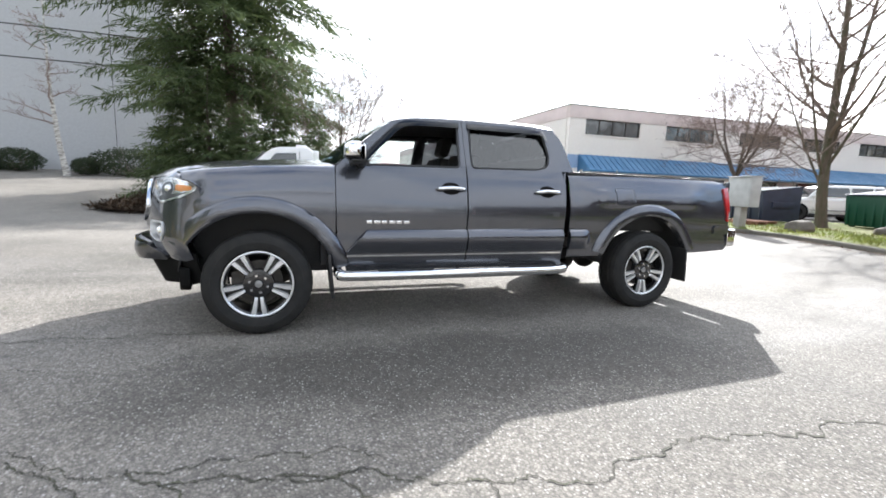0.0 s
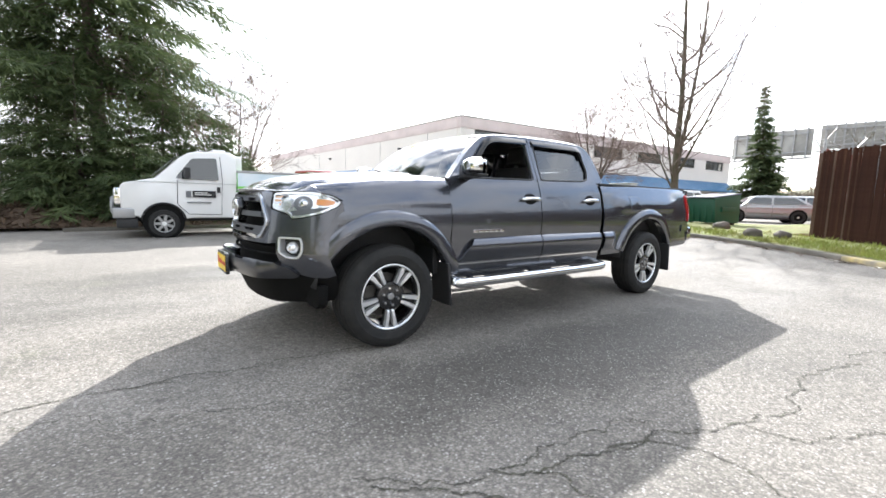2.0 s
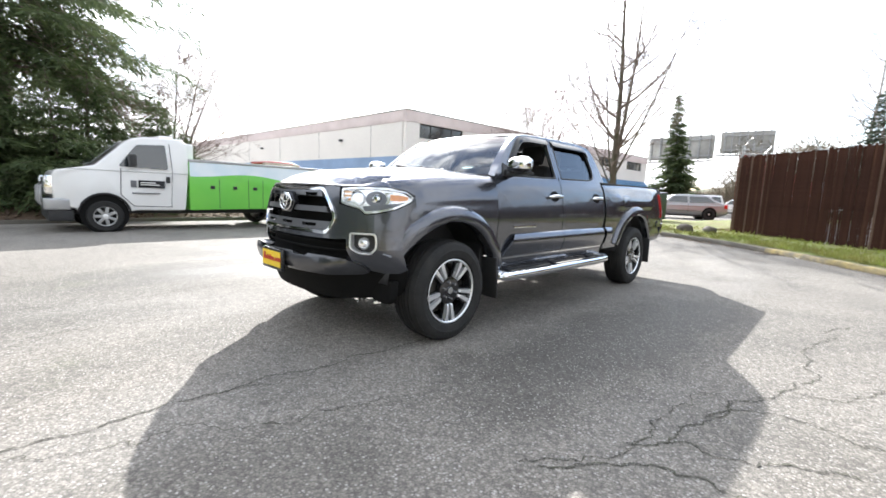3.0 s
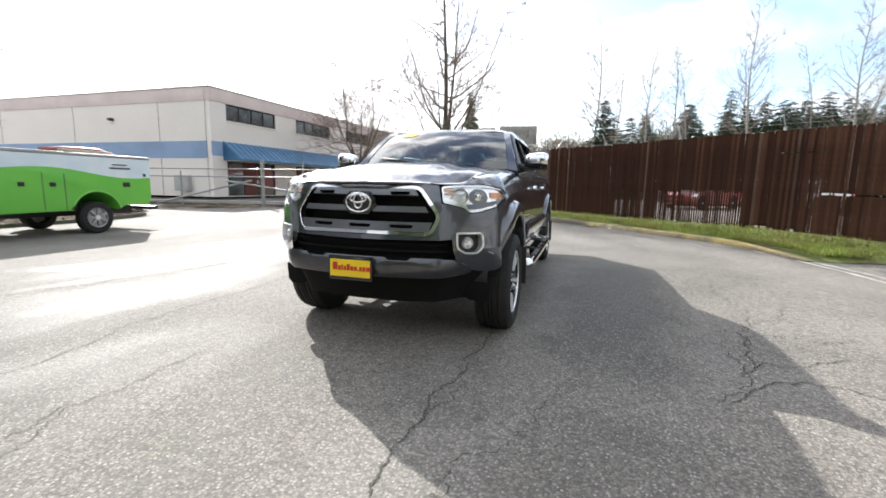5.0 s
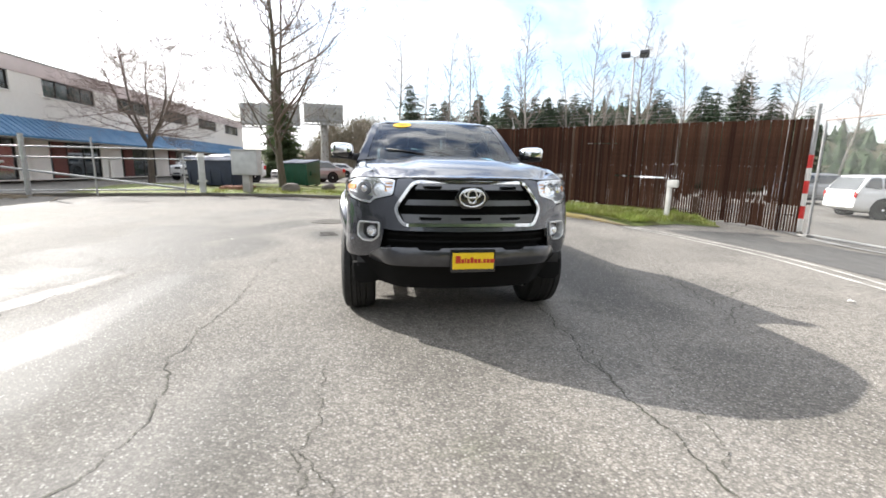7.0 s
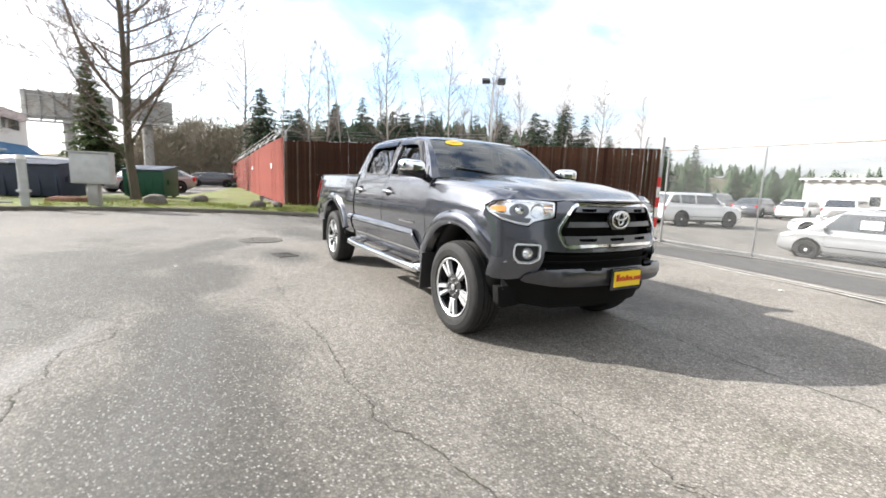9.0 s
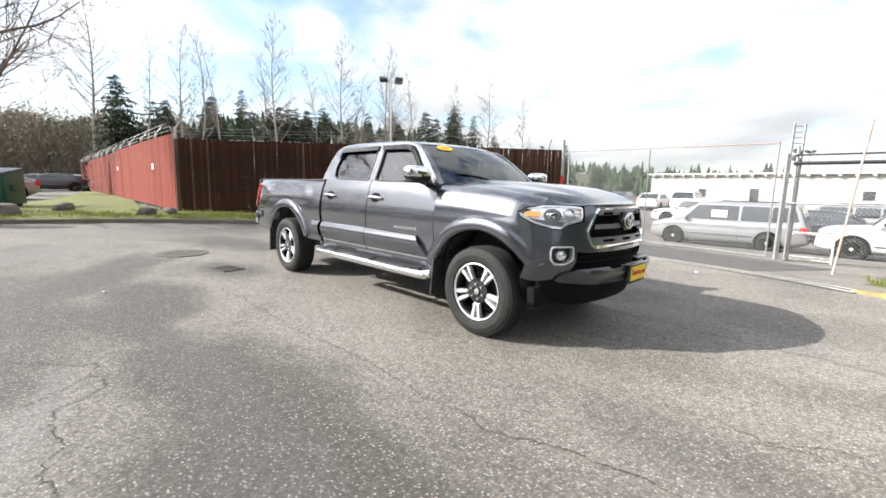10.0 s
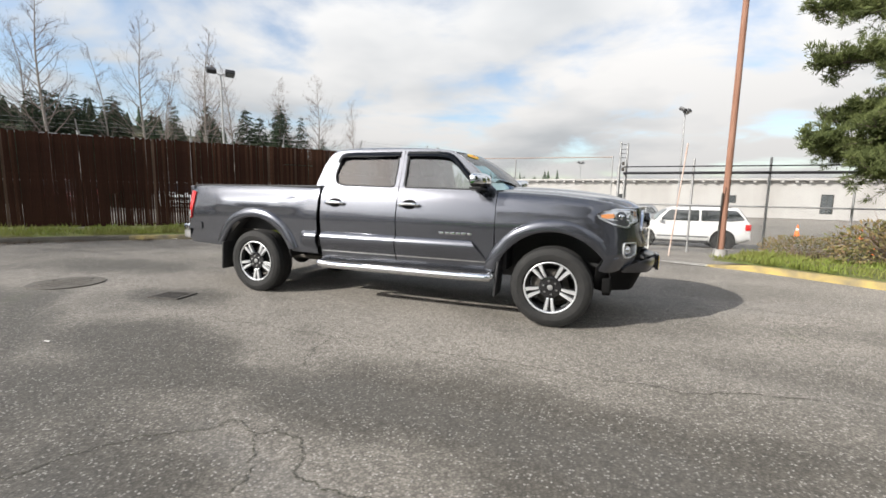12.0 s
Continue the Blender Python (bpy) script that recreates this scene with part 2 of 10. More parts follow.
    # the one at (-0.4, -1.75) darkens the ground along the truck's -y side
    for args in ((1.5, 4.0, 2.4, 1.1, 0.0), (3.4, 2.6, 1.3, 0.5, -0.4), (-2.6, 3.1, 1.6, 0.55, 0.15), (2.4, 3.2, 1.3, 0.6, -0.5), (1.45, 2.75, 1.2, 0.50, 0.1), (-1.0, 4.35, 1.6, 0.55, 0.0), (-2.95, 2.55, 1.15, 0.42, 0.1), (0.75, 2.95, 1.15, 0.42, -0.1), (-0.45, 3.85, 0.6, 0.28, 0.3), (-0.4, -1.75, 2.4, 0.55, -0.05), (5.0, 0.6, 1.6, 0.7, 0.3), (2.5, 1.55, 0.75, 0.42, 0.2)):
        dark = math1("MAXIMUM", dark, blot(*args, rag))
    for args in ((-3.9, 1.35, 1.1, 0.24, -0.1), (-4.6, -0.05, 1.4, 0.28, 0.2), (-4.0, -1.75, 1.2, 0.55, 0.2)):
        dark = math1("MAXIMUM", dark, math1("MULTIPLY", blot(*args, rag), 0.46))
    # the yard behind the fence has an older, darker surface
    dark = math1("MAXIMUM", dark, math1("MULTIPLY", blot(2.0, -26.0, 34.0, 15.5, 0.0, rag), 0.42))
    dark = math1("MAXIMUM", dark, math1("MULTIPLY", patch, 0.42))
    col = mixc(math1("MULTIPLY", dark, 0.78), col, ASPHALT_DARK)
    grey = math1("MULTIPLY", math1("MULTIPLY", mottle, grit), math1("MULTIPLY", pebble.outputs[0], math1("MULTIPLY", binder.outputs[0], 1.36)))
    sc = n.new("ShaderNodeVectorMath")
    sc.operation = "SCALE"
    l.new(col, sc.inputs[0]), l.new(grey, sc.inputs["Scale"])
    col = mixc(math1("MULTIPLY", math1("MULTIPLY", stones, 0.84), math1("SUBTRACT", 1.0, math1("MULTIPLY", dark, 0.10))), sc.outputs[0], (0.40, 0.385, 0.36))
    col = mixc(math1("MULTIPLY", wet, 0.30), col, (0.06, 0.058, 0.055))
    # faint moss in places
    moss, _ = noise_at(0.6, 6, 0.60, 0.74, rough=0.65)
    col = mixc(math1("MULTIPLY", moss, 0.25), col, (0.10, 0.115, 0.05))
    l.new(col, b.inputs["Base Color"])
    b.inputs["Diffuse Roughness"].default_value = 0.30
    rr = n.new("ShaderNodeMapRange")
    rr.inputs["To Min"].default_value, rr.inputs["To Max"].default_value = 0.87, 0.44
    damp = math1("MAXIMUM", wet, math1("MULTIPLY", dark, 0.36))
    l.new(damp, rr.inputs["Value"]), l.new(rr.outputs[0], b.inputs["Roughness"])
    sp2 = n.new("ShaderNodeMapRange")
    sp2.inputs["To Min"].default_value, sp2.inputs["To Max"].default_value = 0.31, 0.64
    l.new(damp, sp2.inputs["Value"]), l.new(sp2.outputs[0], b.inputs["Specular IOR Level"])
    bp = n.new("ShaderNodeBump")
    bp.inputs["Strength"].default_value, bp.inputs["Distance"].default_value = 0.32, 0.006
    l.new(math1("SUBTRACT", stones, math1("MULTIPLY", vor.outputs["Distance"], 0.4)), bp.inputs["Height"])
    l.new(bp.outputs[0], b.inputs["Normal"])
    return m


M = {
    "asphalt": asphalt_mat(),
    "crack": mat("crack_dirt", (0.045, 0.042, 0.036), 0.95, vary=0.6, scale=9, dark=(0.075, 0.08, 0.045)),
    "patch": mat("dark_asphalt", (0.105, 0.100, 0.092), 0.8, vary=0.6, scale=3, bump=0.5, bscale=160, fine=0.3),
    "concrete": mat("concrete", (0.34, 0.33, 0.31), 0.85, vary=0.6, scale=2.5, bump=0.3, bscale=50, fine=0.12),
    "kerb": mat("kerb_concrete", (0.095, 0.085, 0.070), 0.9, vary=0.9, scale=3, bump=0.5, bscale=40, dark=(0.07, 0.065, 0.05)),
    "yellow_kerb": mat("yellow_kerb_paint", (0.40, 0.30, 0.09), 0.8, vary=1.0, scale=3.2, bump=0.6, bscale=40, dark=(0.15, 0.125, 0.085), detail=7),
    "soil": mat("mulch", (0.10, 0.065, 0.04), 1.0, vary=0.9, scale=7, bump=1.0, bscale=35, fine=0.4, fscale=60),
    "lawn": mat("lawn_soil", (0.125, 0.160, 0.034), 0.95, vary=0.9, scale=1.4, bump=1.0, bscale=45, dark=(0.125, 0.105, 0.045), fine=0.3, fscale=50),
    "grass": mat("grass_blades", (0.185, 0.25, 0.045), 0.7, thin=0.3, vary=0.7, scale=1.2, island=0.5, dark=(0.20, 0.19, 0.06), spec=0.3),
    "paint": mat("grey_metallic_paint", (0.092, 0.097, 0.113), 0.25, metal=0.78, coat=1.0, coat_rough=0.012, fine=0.10, fscale=900, vary=0.10, scale=3),
    # black plastic, and near-black put in for shade in wheel arches and handle cups
    "void": mat("black_plastic_and_shade", (0.006, 0.006, 0.006), 0.8, spec=0.15, vary=0.3, scale=20),
    "trim": mat("black_plastic", (0.018, 0.018, 0.019), 0.55, vary=0.4, scale=20, bump=0.15, bscale=300),
    "gloss_black": mat("gloss_black", (0.012, 0.012, 0.013), 0.18, coat=0.5),
    "bar_trim": mat("dark_bumper_trim", (0.060, 0.062, 0.070), 0.30, metal=0.7, coat=0.8, vary=0.3, scale=20),
    "alder": mat("pale_grey_twigs", (0.19, 0.155, 0.135), 0.95, vary=0.5, scale=2, dark=(0.13, 0.10, 0.085)),
    "alder_bark": mat("grey_alder_bark", (0.30, 0.275, 0.245), 0.9, vary=0.9, scale=5, bump=0.4, bscale=20, dark=(0.13, 0.115, 0.10), stretch=(1, 1, 3)),
    "grey_trim": mat("dark_grey_grille_paint", (0.15, 0.155, 0.165), 0.30, metal=0.6, vary=0.2, scale=30),
    "chrome": mat("chrome", (0.80, 0.81, 0.82), 0.06, metal=1.0, vary=0.15, scale=14, rvary=0.03),
    "alloy": mat("machined_alloy", (0.78, 0.79, 0.80), 0.34, metal=0.70, vary=0.2, scale=30, rvary=0.06),
    "steel": mat("galvanised_steel", (0.36, 0.365, 0.365), 0.5, metal=0.7, vary=0.6, scale=12, rvary=0.12, dark=(0.27, 0.26, 0.25)),
    "zinc": mat("bright_galvanised_wire", (0.27, 0.275, 0.27), 0.45, metal=0.3, vary=0.4, scale=9),
    "pale_amber": mat("pale_amber_lens", (0.72, 0.40, 0.20), 0.3, coat=1.0, vary=0.3, scale=60),
    "iron": mat("cast_iron", (0.10, 0.092, 0.082), 0.7, metal=0.5, vary=0.7, scale=15, bump=0.3, bscale=80),
    "worn_iron": mat("worn_iron_lid", (0.115, 0.105, 0.092), 0.85, metal=0.15, vary=0.8, scale=10, bump=0.4, bscale=70, dark=(0.07, 0.062, 0.052)),
    "black_steel": mat("black_steel", (0.025, 0.025, 0.027), 0.45, metal=0.3, vary=0.4, scale=12),
    "rubber": mat("tyre_rubber", (0.017, 0.017, 0.017), 0.75, vary=0.6, scale=14, bump=0.25, bscale=160, dark=(0.030, 0.029, 0.027), spec=0.3),
    "glass": glass_mat("window_glass", (0.62, 0.69, 0.69), 0.01, 2.0),
    "tint": glass_mat("tinted_glass", (0.16, 0.18, 0.20), 0.01, 2.1),
    "screen": glass_mat("windscreen_glass", (0.36, 0.62, 0.70), 0.01, 2.15),
    "lens": glass_mat("clear_lens", (0.96, 0.97, 0.98), 0.02, 1.10),
    "visor": glass_mat("smoked_acrylic", (0.035, 0.035, 0.04), 0.03),
    "amber": mat("amber_lens", (0.74, 0.30, 0.10), 0.25, coat=1.0, vary=0.3, scale=60),
    "red_lens": mat("red_lens", (0.48, 0.012, 0.012), 0.2, coat=1.0, vary=0.3, scale=50),
    "reflector": mat("lamp_reflector", (0.86, 0.87, 0.88), 0.16, metal=0.75, vary=0.25, scale=25),
    "mirror": mat("mirror_glass", (0.85, 0.86, 0.87), 0.02, metal=1.0),
    "plate": mat("yellow_plate", (0.80, 0.55, 0.01), 0.4, vary=0.15, scale=12),
    "plate_red": mat("red_print", (0.45, 0.03, 0.01), 0.5),
    "sticker": mat("yellow_vinyl", (0.82, 0.50, 0.01), 0.45, vary=0.15, scale=8),
    "seat": mat("dark_leather", (0.035, 0.033, 0.032), 0.55, vary=0.4, scale=9, bump=0.3, bscale=120),
    "cabin": mat("grey_cabin_plastic", (0.06, 0.06, 0.062), 0.65, vary=0.3, scale=10, bump=0.2, bscale=200),
    "red_cloth": mat("red_cloth", (0.16, 0.03, 0.02), 0.9, vary=0.4, scale=20),
    "white_paint": mat("white_vehicle_paint", (0.66, 0.66, 0.65), 0.3, coat=0.8, vary=0.2, scale=2.5, dark=(0.54, 0.53, 0.51)),
    "silver_paint": mat("silver_vehicle_paint", (0.31, 0.315, 0.32), 0.3, metal=0.45, coat=0.9, vary=0.15, scale=3),
    "dark_paint": mat("dark_vehicle_paint", (0.05, 0.055, 0.065), 0.3, metal=0.3, coat=0.9, vary=0.2, scale=3),
    "red_paint": mat("red_vehicle_paint", (0.30, 0.03, 0.03), 0.3, coat=0.9, vary=0.2, scale=3),
    "green_wrap": mat("green_vinyl_wrap", (0.12, 0.46, 0.055), 0.4, vary=0.3, scale=1.5, coat=0.3, dark=(0.20, 0.56, 0.06)),
    "sky_wrap": mat("pale_blue_wrap", (0.55, 0.66, 0.72), 0.45, vary=0.8, scale=2.0, dark=(0.72, 0.76, 0.78)),
    "carglass": mat("dark_vehicle_glass", (0.02, 0.024, 0.026), 0.06, spec=0.8, coat=0.6),
    "stucco": mat("cream_stucco", (0.78, 0.74, 0.69), 0.9, vary=0.45, scale=0.35, bump=0.05, bscale=25, dark=(0.68, 0.64, 0.60), fine=0.02, fscale=6),
    "stucco_top": mat("mauve_parapet_stucco", (0.70, 0.60, 0.58), 0.9, vary=0.35, scale=0.6, bump=0.05, bscale=25, fine=0.02, fscale=6),
    "blue_band": mat("blue_wall_paint", (0.27, 0.38, 0.56), 0.85, vary=0.4, scale=0.6, bump=0.2, bscale=25),
    "blue_roof": mat("blue_sheet_metal", (0.060, 0.18, 0.335), 0.45, metal=0.1, vary=0.5, scale=1.2, rvary=0.1),
    "grey_wall": mat("grey_tilt_up_concrete", (0.40, 0.41, 0.42), 0.9, vary=0.35, scale=0.35, bump=0.15, bscale=12, dark=(0.40, 0.40, 0.40), fine=0.04, fscale=9),
    "white_wall": mat("white_sheet_wall", (0.40, 0.39, 0.375), 0.8, vary=0.7, scale=0.5, dark=(0.30, 0.285, 0.265), stretch=(1, 1, 0.3)),
    "joint": mat("dark_joint_and_pit", (0.06, 0.06, 0.06), 0.9),
    "window_dark": mat("building_window_glass", (0.17, 0.19, 0.20), 0.06, metal=0.55, spec=0.9, coat=0.8, vary=0.9, scale=0.7, dark=(0.04, 0.05, 0.055)),
    "frame_dark": mat("bronze_window_frame", (0.04, 0.036, 0.032), 0.5, metal=0.3),
    # dull red that paints reddish reflections into the shop glass
    "red_door": mat("dull_red_reflection", (0.15, 0.05, 0.04), 0.6, vary=0.3, scale=4),
    "slat": mat("brown_fence_slat", (0.052, 0.023, 0.015), 0.9, spec=0.10, vary=0.9, scale=1.1, dark=(0.020, 0.010, 0.007), objrand=0.30, stretch=(6, 6, 0.5), fine=0.3, fscale=30),
    # weathered brown, lightened further for light that shows through the gaps
    "slat_worn": mat("weathered_lit_fence_slat", (0.098, 0.047, 0.029), 0.9, spec=0.10, vary=1.0, scale=1.3, dark=(0.036, 0.018, 0.012), objrand=0.40, stretch=(6, 6, 0.45), fine=0.35, fscale=30),
    "slat_grey": mat("bleached_fence_slat", (0.135, 0.090, 0.066), 0.9, spec=0.10, vary=1.0, scale=1.3, dark=(0.045, 0.026, 0.018), objrand=0.4, stretch=(6, 6, 0.45), fine=0.3, fscale=30),
    "edging": mat("worn_white_line", (0.52, 0.50, 0.46), 0.9, vary=0.9, scale=4, dark=(0.22, 0.21, 0.19), detail=7, fine=0.2, fscale=70),
    "worn_yellow": mat("worn_yellow_kerb", (0.30, 0.235, 0.09), 0.9, vary=1.3, scale=2.4, bump=0.6, bscale=40, dark=(0.095, 0.085, 0.065), detail=8),
    "slat_red": mat("faded_red_fence_slat", (0.21, 0.052, 0.038), 0.9, spec=0.15, vary=0.6, scale=2.2, dark=(0.15, 0.042, 0.032), objrand=0.5, stretch=(6, 6, 0.7), fine=0.15, fscale=30),
    "wood_pole": mat("weathered_wood_pole", (0.29, 0.155, 0.105), 0.85, vary=0.7, scale=5, bump=0.6, bscale=30, stretch=(4, 4, 0.25), dark=(0.17, 0.075, 0.045)),
    "pale_rust": mat("faded_primed_pipe", (0.50, 0.42, 0.38), 0.7, vary=0.7, scale=4, dark=(0.40, 0.24, 0.16)),
    "rust": mat("rusted_pipe", (0.33, 0.27, 0.235), 0.8, vary=0.7, scale=9, bump=0.3, bscale=60, dark=(0.22, 0.15, 0.11)),
    "bark": mat("grey_brown_bark", (0.12, 0.095, 0.075), 0.95, vary=0.8, scale=7, bump=0.8, bscale=22, stretch=(2, 2, 0.5)),
    "mossy_bark": mat("mossy_bark", (0.100, 0.078, 0.060), 0.95, vary=0.9, scale=4, bump=0.8, bscale=22, stretch=(2, 2, 0.6), dark=(0.050, 0.055, 0.026)),
    "bark_pale": mat("pale_birch_bark", (0.58, 0.56, 0.52), 0.85, vary=0.9, scale=5, bump=0.4, bscale=20, dark=(0.09, 0.08, 0.07), stretch=(1, 1, 3)),
    "dark_twig": mat("dark_bare_twigs", (0.17, 0.13, 0.108), 0.95, vary=0.5, scale=2),
    "pale_stick": mat("bleached_sticks", (0.30, 0.24, 0.17), 0.9, vary=0.7, scale=5, dark=(0.12, 0.09, 0.06)),
    "twig": mat("reddish_grey_twigs", (0.22, 0.165, 0.14), 0.95, vary=0.5, scale=2),
    "spruce": mat("spruce_needles", (0.130, 0.165, 0.066), 0.75, vary=0.7, scale=1.1, island=0.6, dark=(0.055, 0.080, 0.036), thin=0.3, spec=0.25),
    "spruce_far": mat("distant_fir_needles", (0.060, 0.085, 0.045), 0.85, vary=0.7, scale=0.7, island=0.6, dark=(0.022, 0.037, 0.022), spec=0.2),
    "pine": mat("pine_needles", (0.17, 0.195, 0.070), 0.75, thin=0.25, vary=0.7, scale=1.4, island=0.6, dark=(0.065, 0.085, 0.030), spec=0.25),
    "hedge": mat("dark_hedge_leaves", (0.045, 0.065, 0.025), 0.7, vary=0.7, scale=3, island=0.6, dark=(0.02, 0.03, 0.015), spec=0.3),
    "brush": mat("dry_bramble", (0.22, 0.13, 0.065), 0.9, vary=0.7, scale=3, island=0.7, dark=(0.12, 0.12, 0.04)),
    "woods": mat("bare_woodland", (0.21, 0.165, 0.125), 1.0, vary=0.9, scale=0.25, island=0.7, dark=(0.13, 0.115, 0.08)),
    "rock": mat("field_stone", (0.135, 0.118, 0.098), 0.9, vary=0.8, scale=5, bump=0.8, bscale=14),
    "navy_bin": mat("dark_dumpster_paint", (0.022, 0.030, 0.056), 0.55, vary=0.6, scale=4),
    "green_bin": mat("green_dumpster_paint", (0.006, 0.062, 0.034), 0.5, vary=0.6, scale=4, dark=(0.01, 0.07, 0.04)),
    "grey_box": mat("grey_cabinet_paint", (0.42, 0.43, 0.42), 0.5, vary=0.4, scale=4),
    "post_white": mat("white_post_paint", (0.66, 0.65, 0.61), 0.7, vary=0.6, scale=6, dark=(0.45, 0.43, 0.38)),
    "red_band": mat("red_reflective_band", (0.55, 0.03, 0.025), 0.45, vary=0.3, scale=12),
    "board": mat("weathered_sign_back", (0.40, 0.39, 0.36), 0.9, vary=0.7, scale=0.6, dark=(0.17, 0.165, 0.15)),
    "lamp_black": mat("black_floodlight", (0.02, 0.02, 0.022), 0.5),
    "orange": mat("orange_plastic", (0.75, 0.16, 0.02), 0.55, vary=0.2, scale=9),
    "litter": mat("pale_litter", (0.7, 0.69, 0.66), 0.8, vary=0.3, scale=20),
    "hill": mat("wooded_hillside", (0.075, 0.08, 0.042), 1.0, vary=0.9, scale=0.05, dark=(0.12, 0.095, 0.06), bump=1.0, bscale=0.6, fine=0.35, fscale=0.8),
}


# ---------------------------------------------------------------- mesh tools
def mesh_of(bm, material, sharp=0.6, smooth=True):
    me = bpy.data.meshes.new("mesh")
    if smooth:
        for f in bm.faces:
            f.smooth = True
        for e in bm.edges:
            if len(e.link_faces) == 2 and e.calc_face_angle(0) > sharp:
                e.smooth = False
    bm.to_mesh(me)
    bm.free()
    for mm in (material if isinstance(material, (list, tuple)) else [material]):
        me.materials.append(M[mm])
    return me


def thing(name, bm=None, material=None, label="", category="", group="", kind="", at=None, smooth=True, sharp=0.6):
    ob = new(name, mesh_of(bm, material, sharp, smooth) if bm else None)
    if at is not None:
        ob.matrix_world = at
    return tagged(ob, label, category, group, kind)


def part(name, bm, material, parent, label="", sharp=0.6, smooth=True, at=None):
    ob = new(name, mesh_of(bm, material, sharp, smooth))
    ob.parent = parent
    if at is not None:
        ob.matrix_local = at
    if label:
        tagged(ob, label)
    return ob


def share(name, data, parent, at=None):
    ob = new(name, data)
    ob.parent = parent
    if at is not None:
        ob.matrix_local = at
    return ob


def put_box(bm, lo, hi, m=None, bevel=0.0, seg=2):
    """Axis box from corner lo to corner hi, with bevelled edges."""
    size = [max(1e-4, b - a) for a, b in zip(lo, hi)]
    mid = [(a + b) / 2 for a, b in zip(lo, hi)]
    mat4 = (m or Matrix()) @ Matrix.Translation(mid) @ Matrix.Diagonal((*size, 1))
    out = bmesh.ops.create_cube(bm, size=1, matrix=mat4)
    if bevel:
        edges = list({e for v in out["verts"] for e in v.link_edges})
        bmesh.ops.bevel(bm, geom=edges, offset=min(bevel, min(size) * 0.45), segments=seg, affect="EDGES", profile=0.6)
    return bm


def box(lo, hi, bevel=0.0, m=None, seg=2):
    return put_box(bmesh.new(), lo, hi, m, bevel, seg)


def put_rod(bm, a, b, r0, r1=None, sides=8, cap=True):
    a, b = Vector(a), Vector(b)
    d = b - a
    if d.length < 1e-6:
        return bm
    q = d.to_track_quat("Z", "Y").to_matrix().to_4x4()
    bmesh.ops.create_cone(bm, cap_ends=cap, segments=sides, radius1=r0, radius2=r0 if r1 is None else r1, depth=d.length,
                          matrix=Matrix.Translation((a + b) / 2) @ q)
    return bm


def rod(a, b, r0, r1=None, sides=8):
    return put_rod(bmesh.new(), a, b, r0, r1, sides)


def put_tube(bm, pts, r, sides=8, closed=False):
    """Tube along points; r is a number or one radius a point."""
    pts = [Vector(p) for p in pts]
    rs = [r] * len(pts) if isinstance(r, (int, float)) else r
    rings = []
    up = Vector((0, 0, 1))
    for i, p in enumerate(pts):
        a = pts[i - 1] if (i or closed) else p
        b = pts[(i + 1) % len(pts)] if (i < len(pts) - 1 or closed) else p
        d = (b - a).normalized()
        u = d.cross(up if abs(d.z) < 0.93 else Vector((1, 0, 0))).normalized()
        v = u.cross(d)
        rings.append([bm.verts.new(p + (u * math.cos(k * math.tau / sides) + v * math.sin(k * math.tau / sides)) * rs[i]) for k in range(sides)])
    n = len(rings)
    for i in range(n if closed else n - 1):
        a, b = rings[i], rings[(i + 1) % n]
        for k in range(sides):
            bm.faces.new((a[k], a[(k + 1) % sides], b[(k + 1) % sides], b[k]))
    if not closed:
        bm.faces.new(rings[0][::-1]), bm.faces.new(rings[-1])
    return bm


def tube(pts, r, sides=8, closed=False):
    return put_tube(bmesh.new(), pts, r, sides, closed)


def put_lathe(bm, profile, steps=32, m=None, closed=False):
    """Turns (radius, along) pairs round the local y axis."""
    m = m or Matrix()
    rings = [[bm.verts.new(m @ Vector((r * math.cos(k * math.tau / steps), a, r * math.sin(k * math.tau / steps)))) for k in range(steps)]
             for r, a in profile]
    n = len(rings)
    for i in range(n if closed else n - 1):
        a, b = rings[i], rings[(i + 1) % n]
        for k in range(steps):
            bm.faces.new((a[k], b[k], b[(k + 1) % steps], a[(k + 1) % steps]))
    bmesh.ops.recalc_face_normals(bm, faces=bm.faces)
    return bm


def lathe(profile, steps=32, m=None, closed=False):
    return put_lathe(bmesh.new(), profile, steps, m, closed)


def prism(outline, fn, lo, hi, bevel=0.0, seg=2):
    """A plate with the 2D outline, between depths lo and hi; fn(u, v, w) lays it into space."""
    bm = bmesh.new()
    a = [bm.verts.new(fn(u, v, lo)) for u, v in outline]
    b = [bm.verts.new(fn(u, v, hi)) for u, v in outline]
    n = len(outline)
    bm.faces.new(a), bm.faces.new(b[::-1])
    for i in range(n):
        bm.faces.new((a[i], b[i], b[(i + 1) % n], a[(i + 1) % n]))
    bmesh.ops.recalc_face_normals(bm, faces=bm.faces)
    if bevel:
        bmesh.ops.bevel(bm, geom=list(bm.edges), offset=bevel, segments=seg, affect="EDGES", profile=0.6)
    return bm


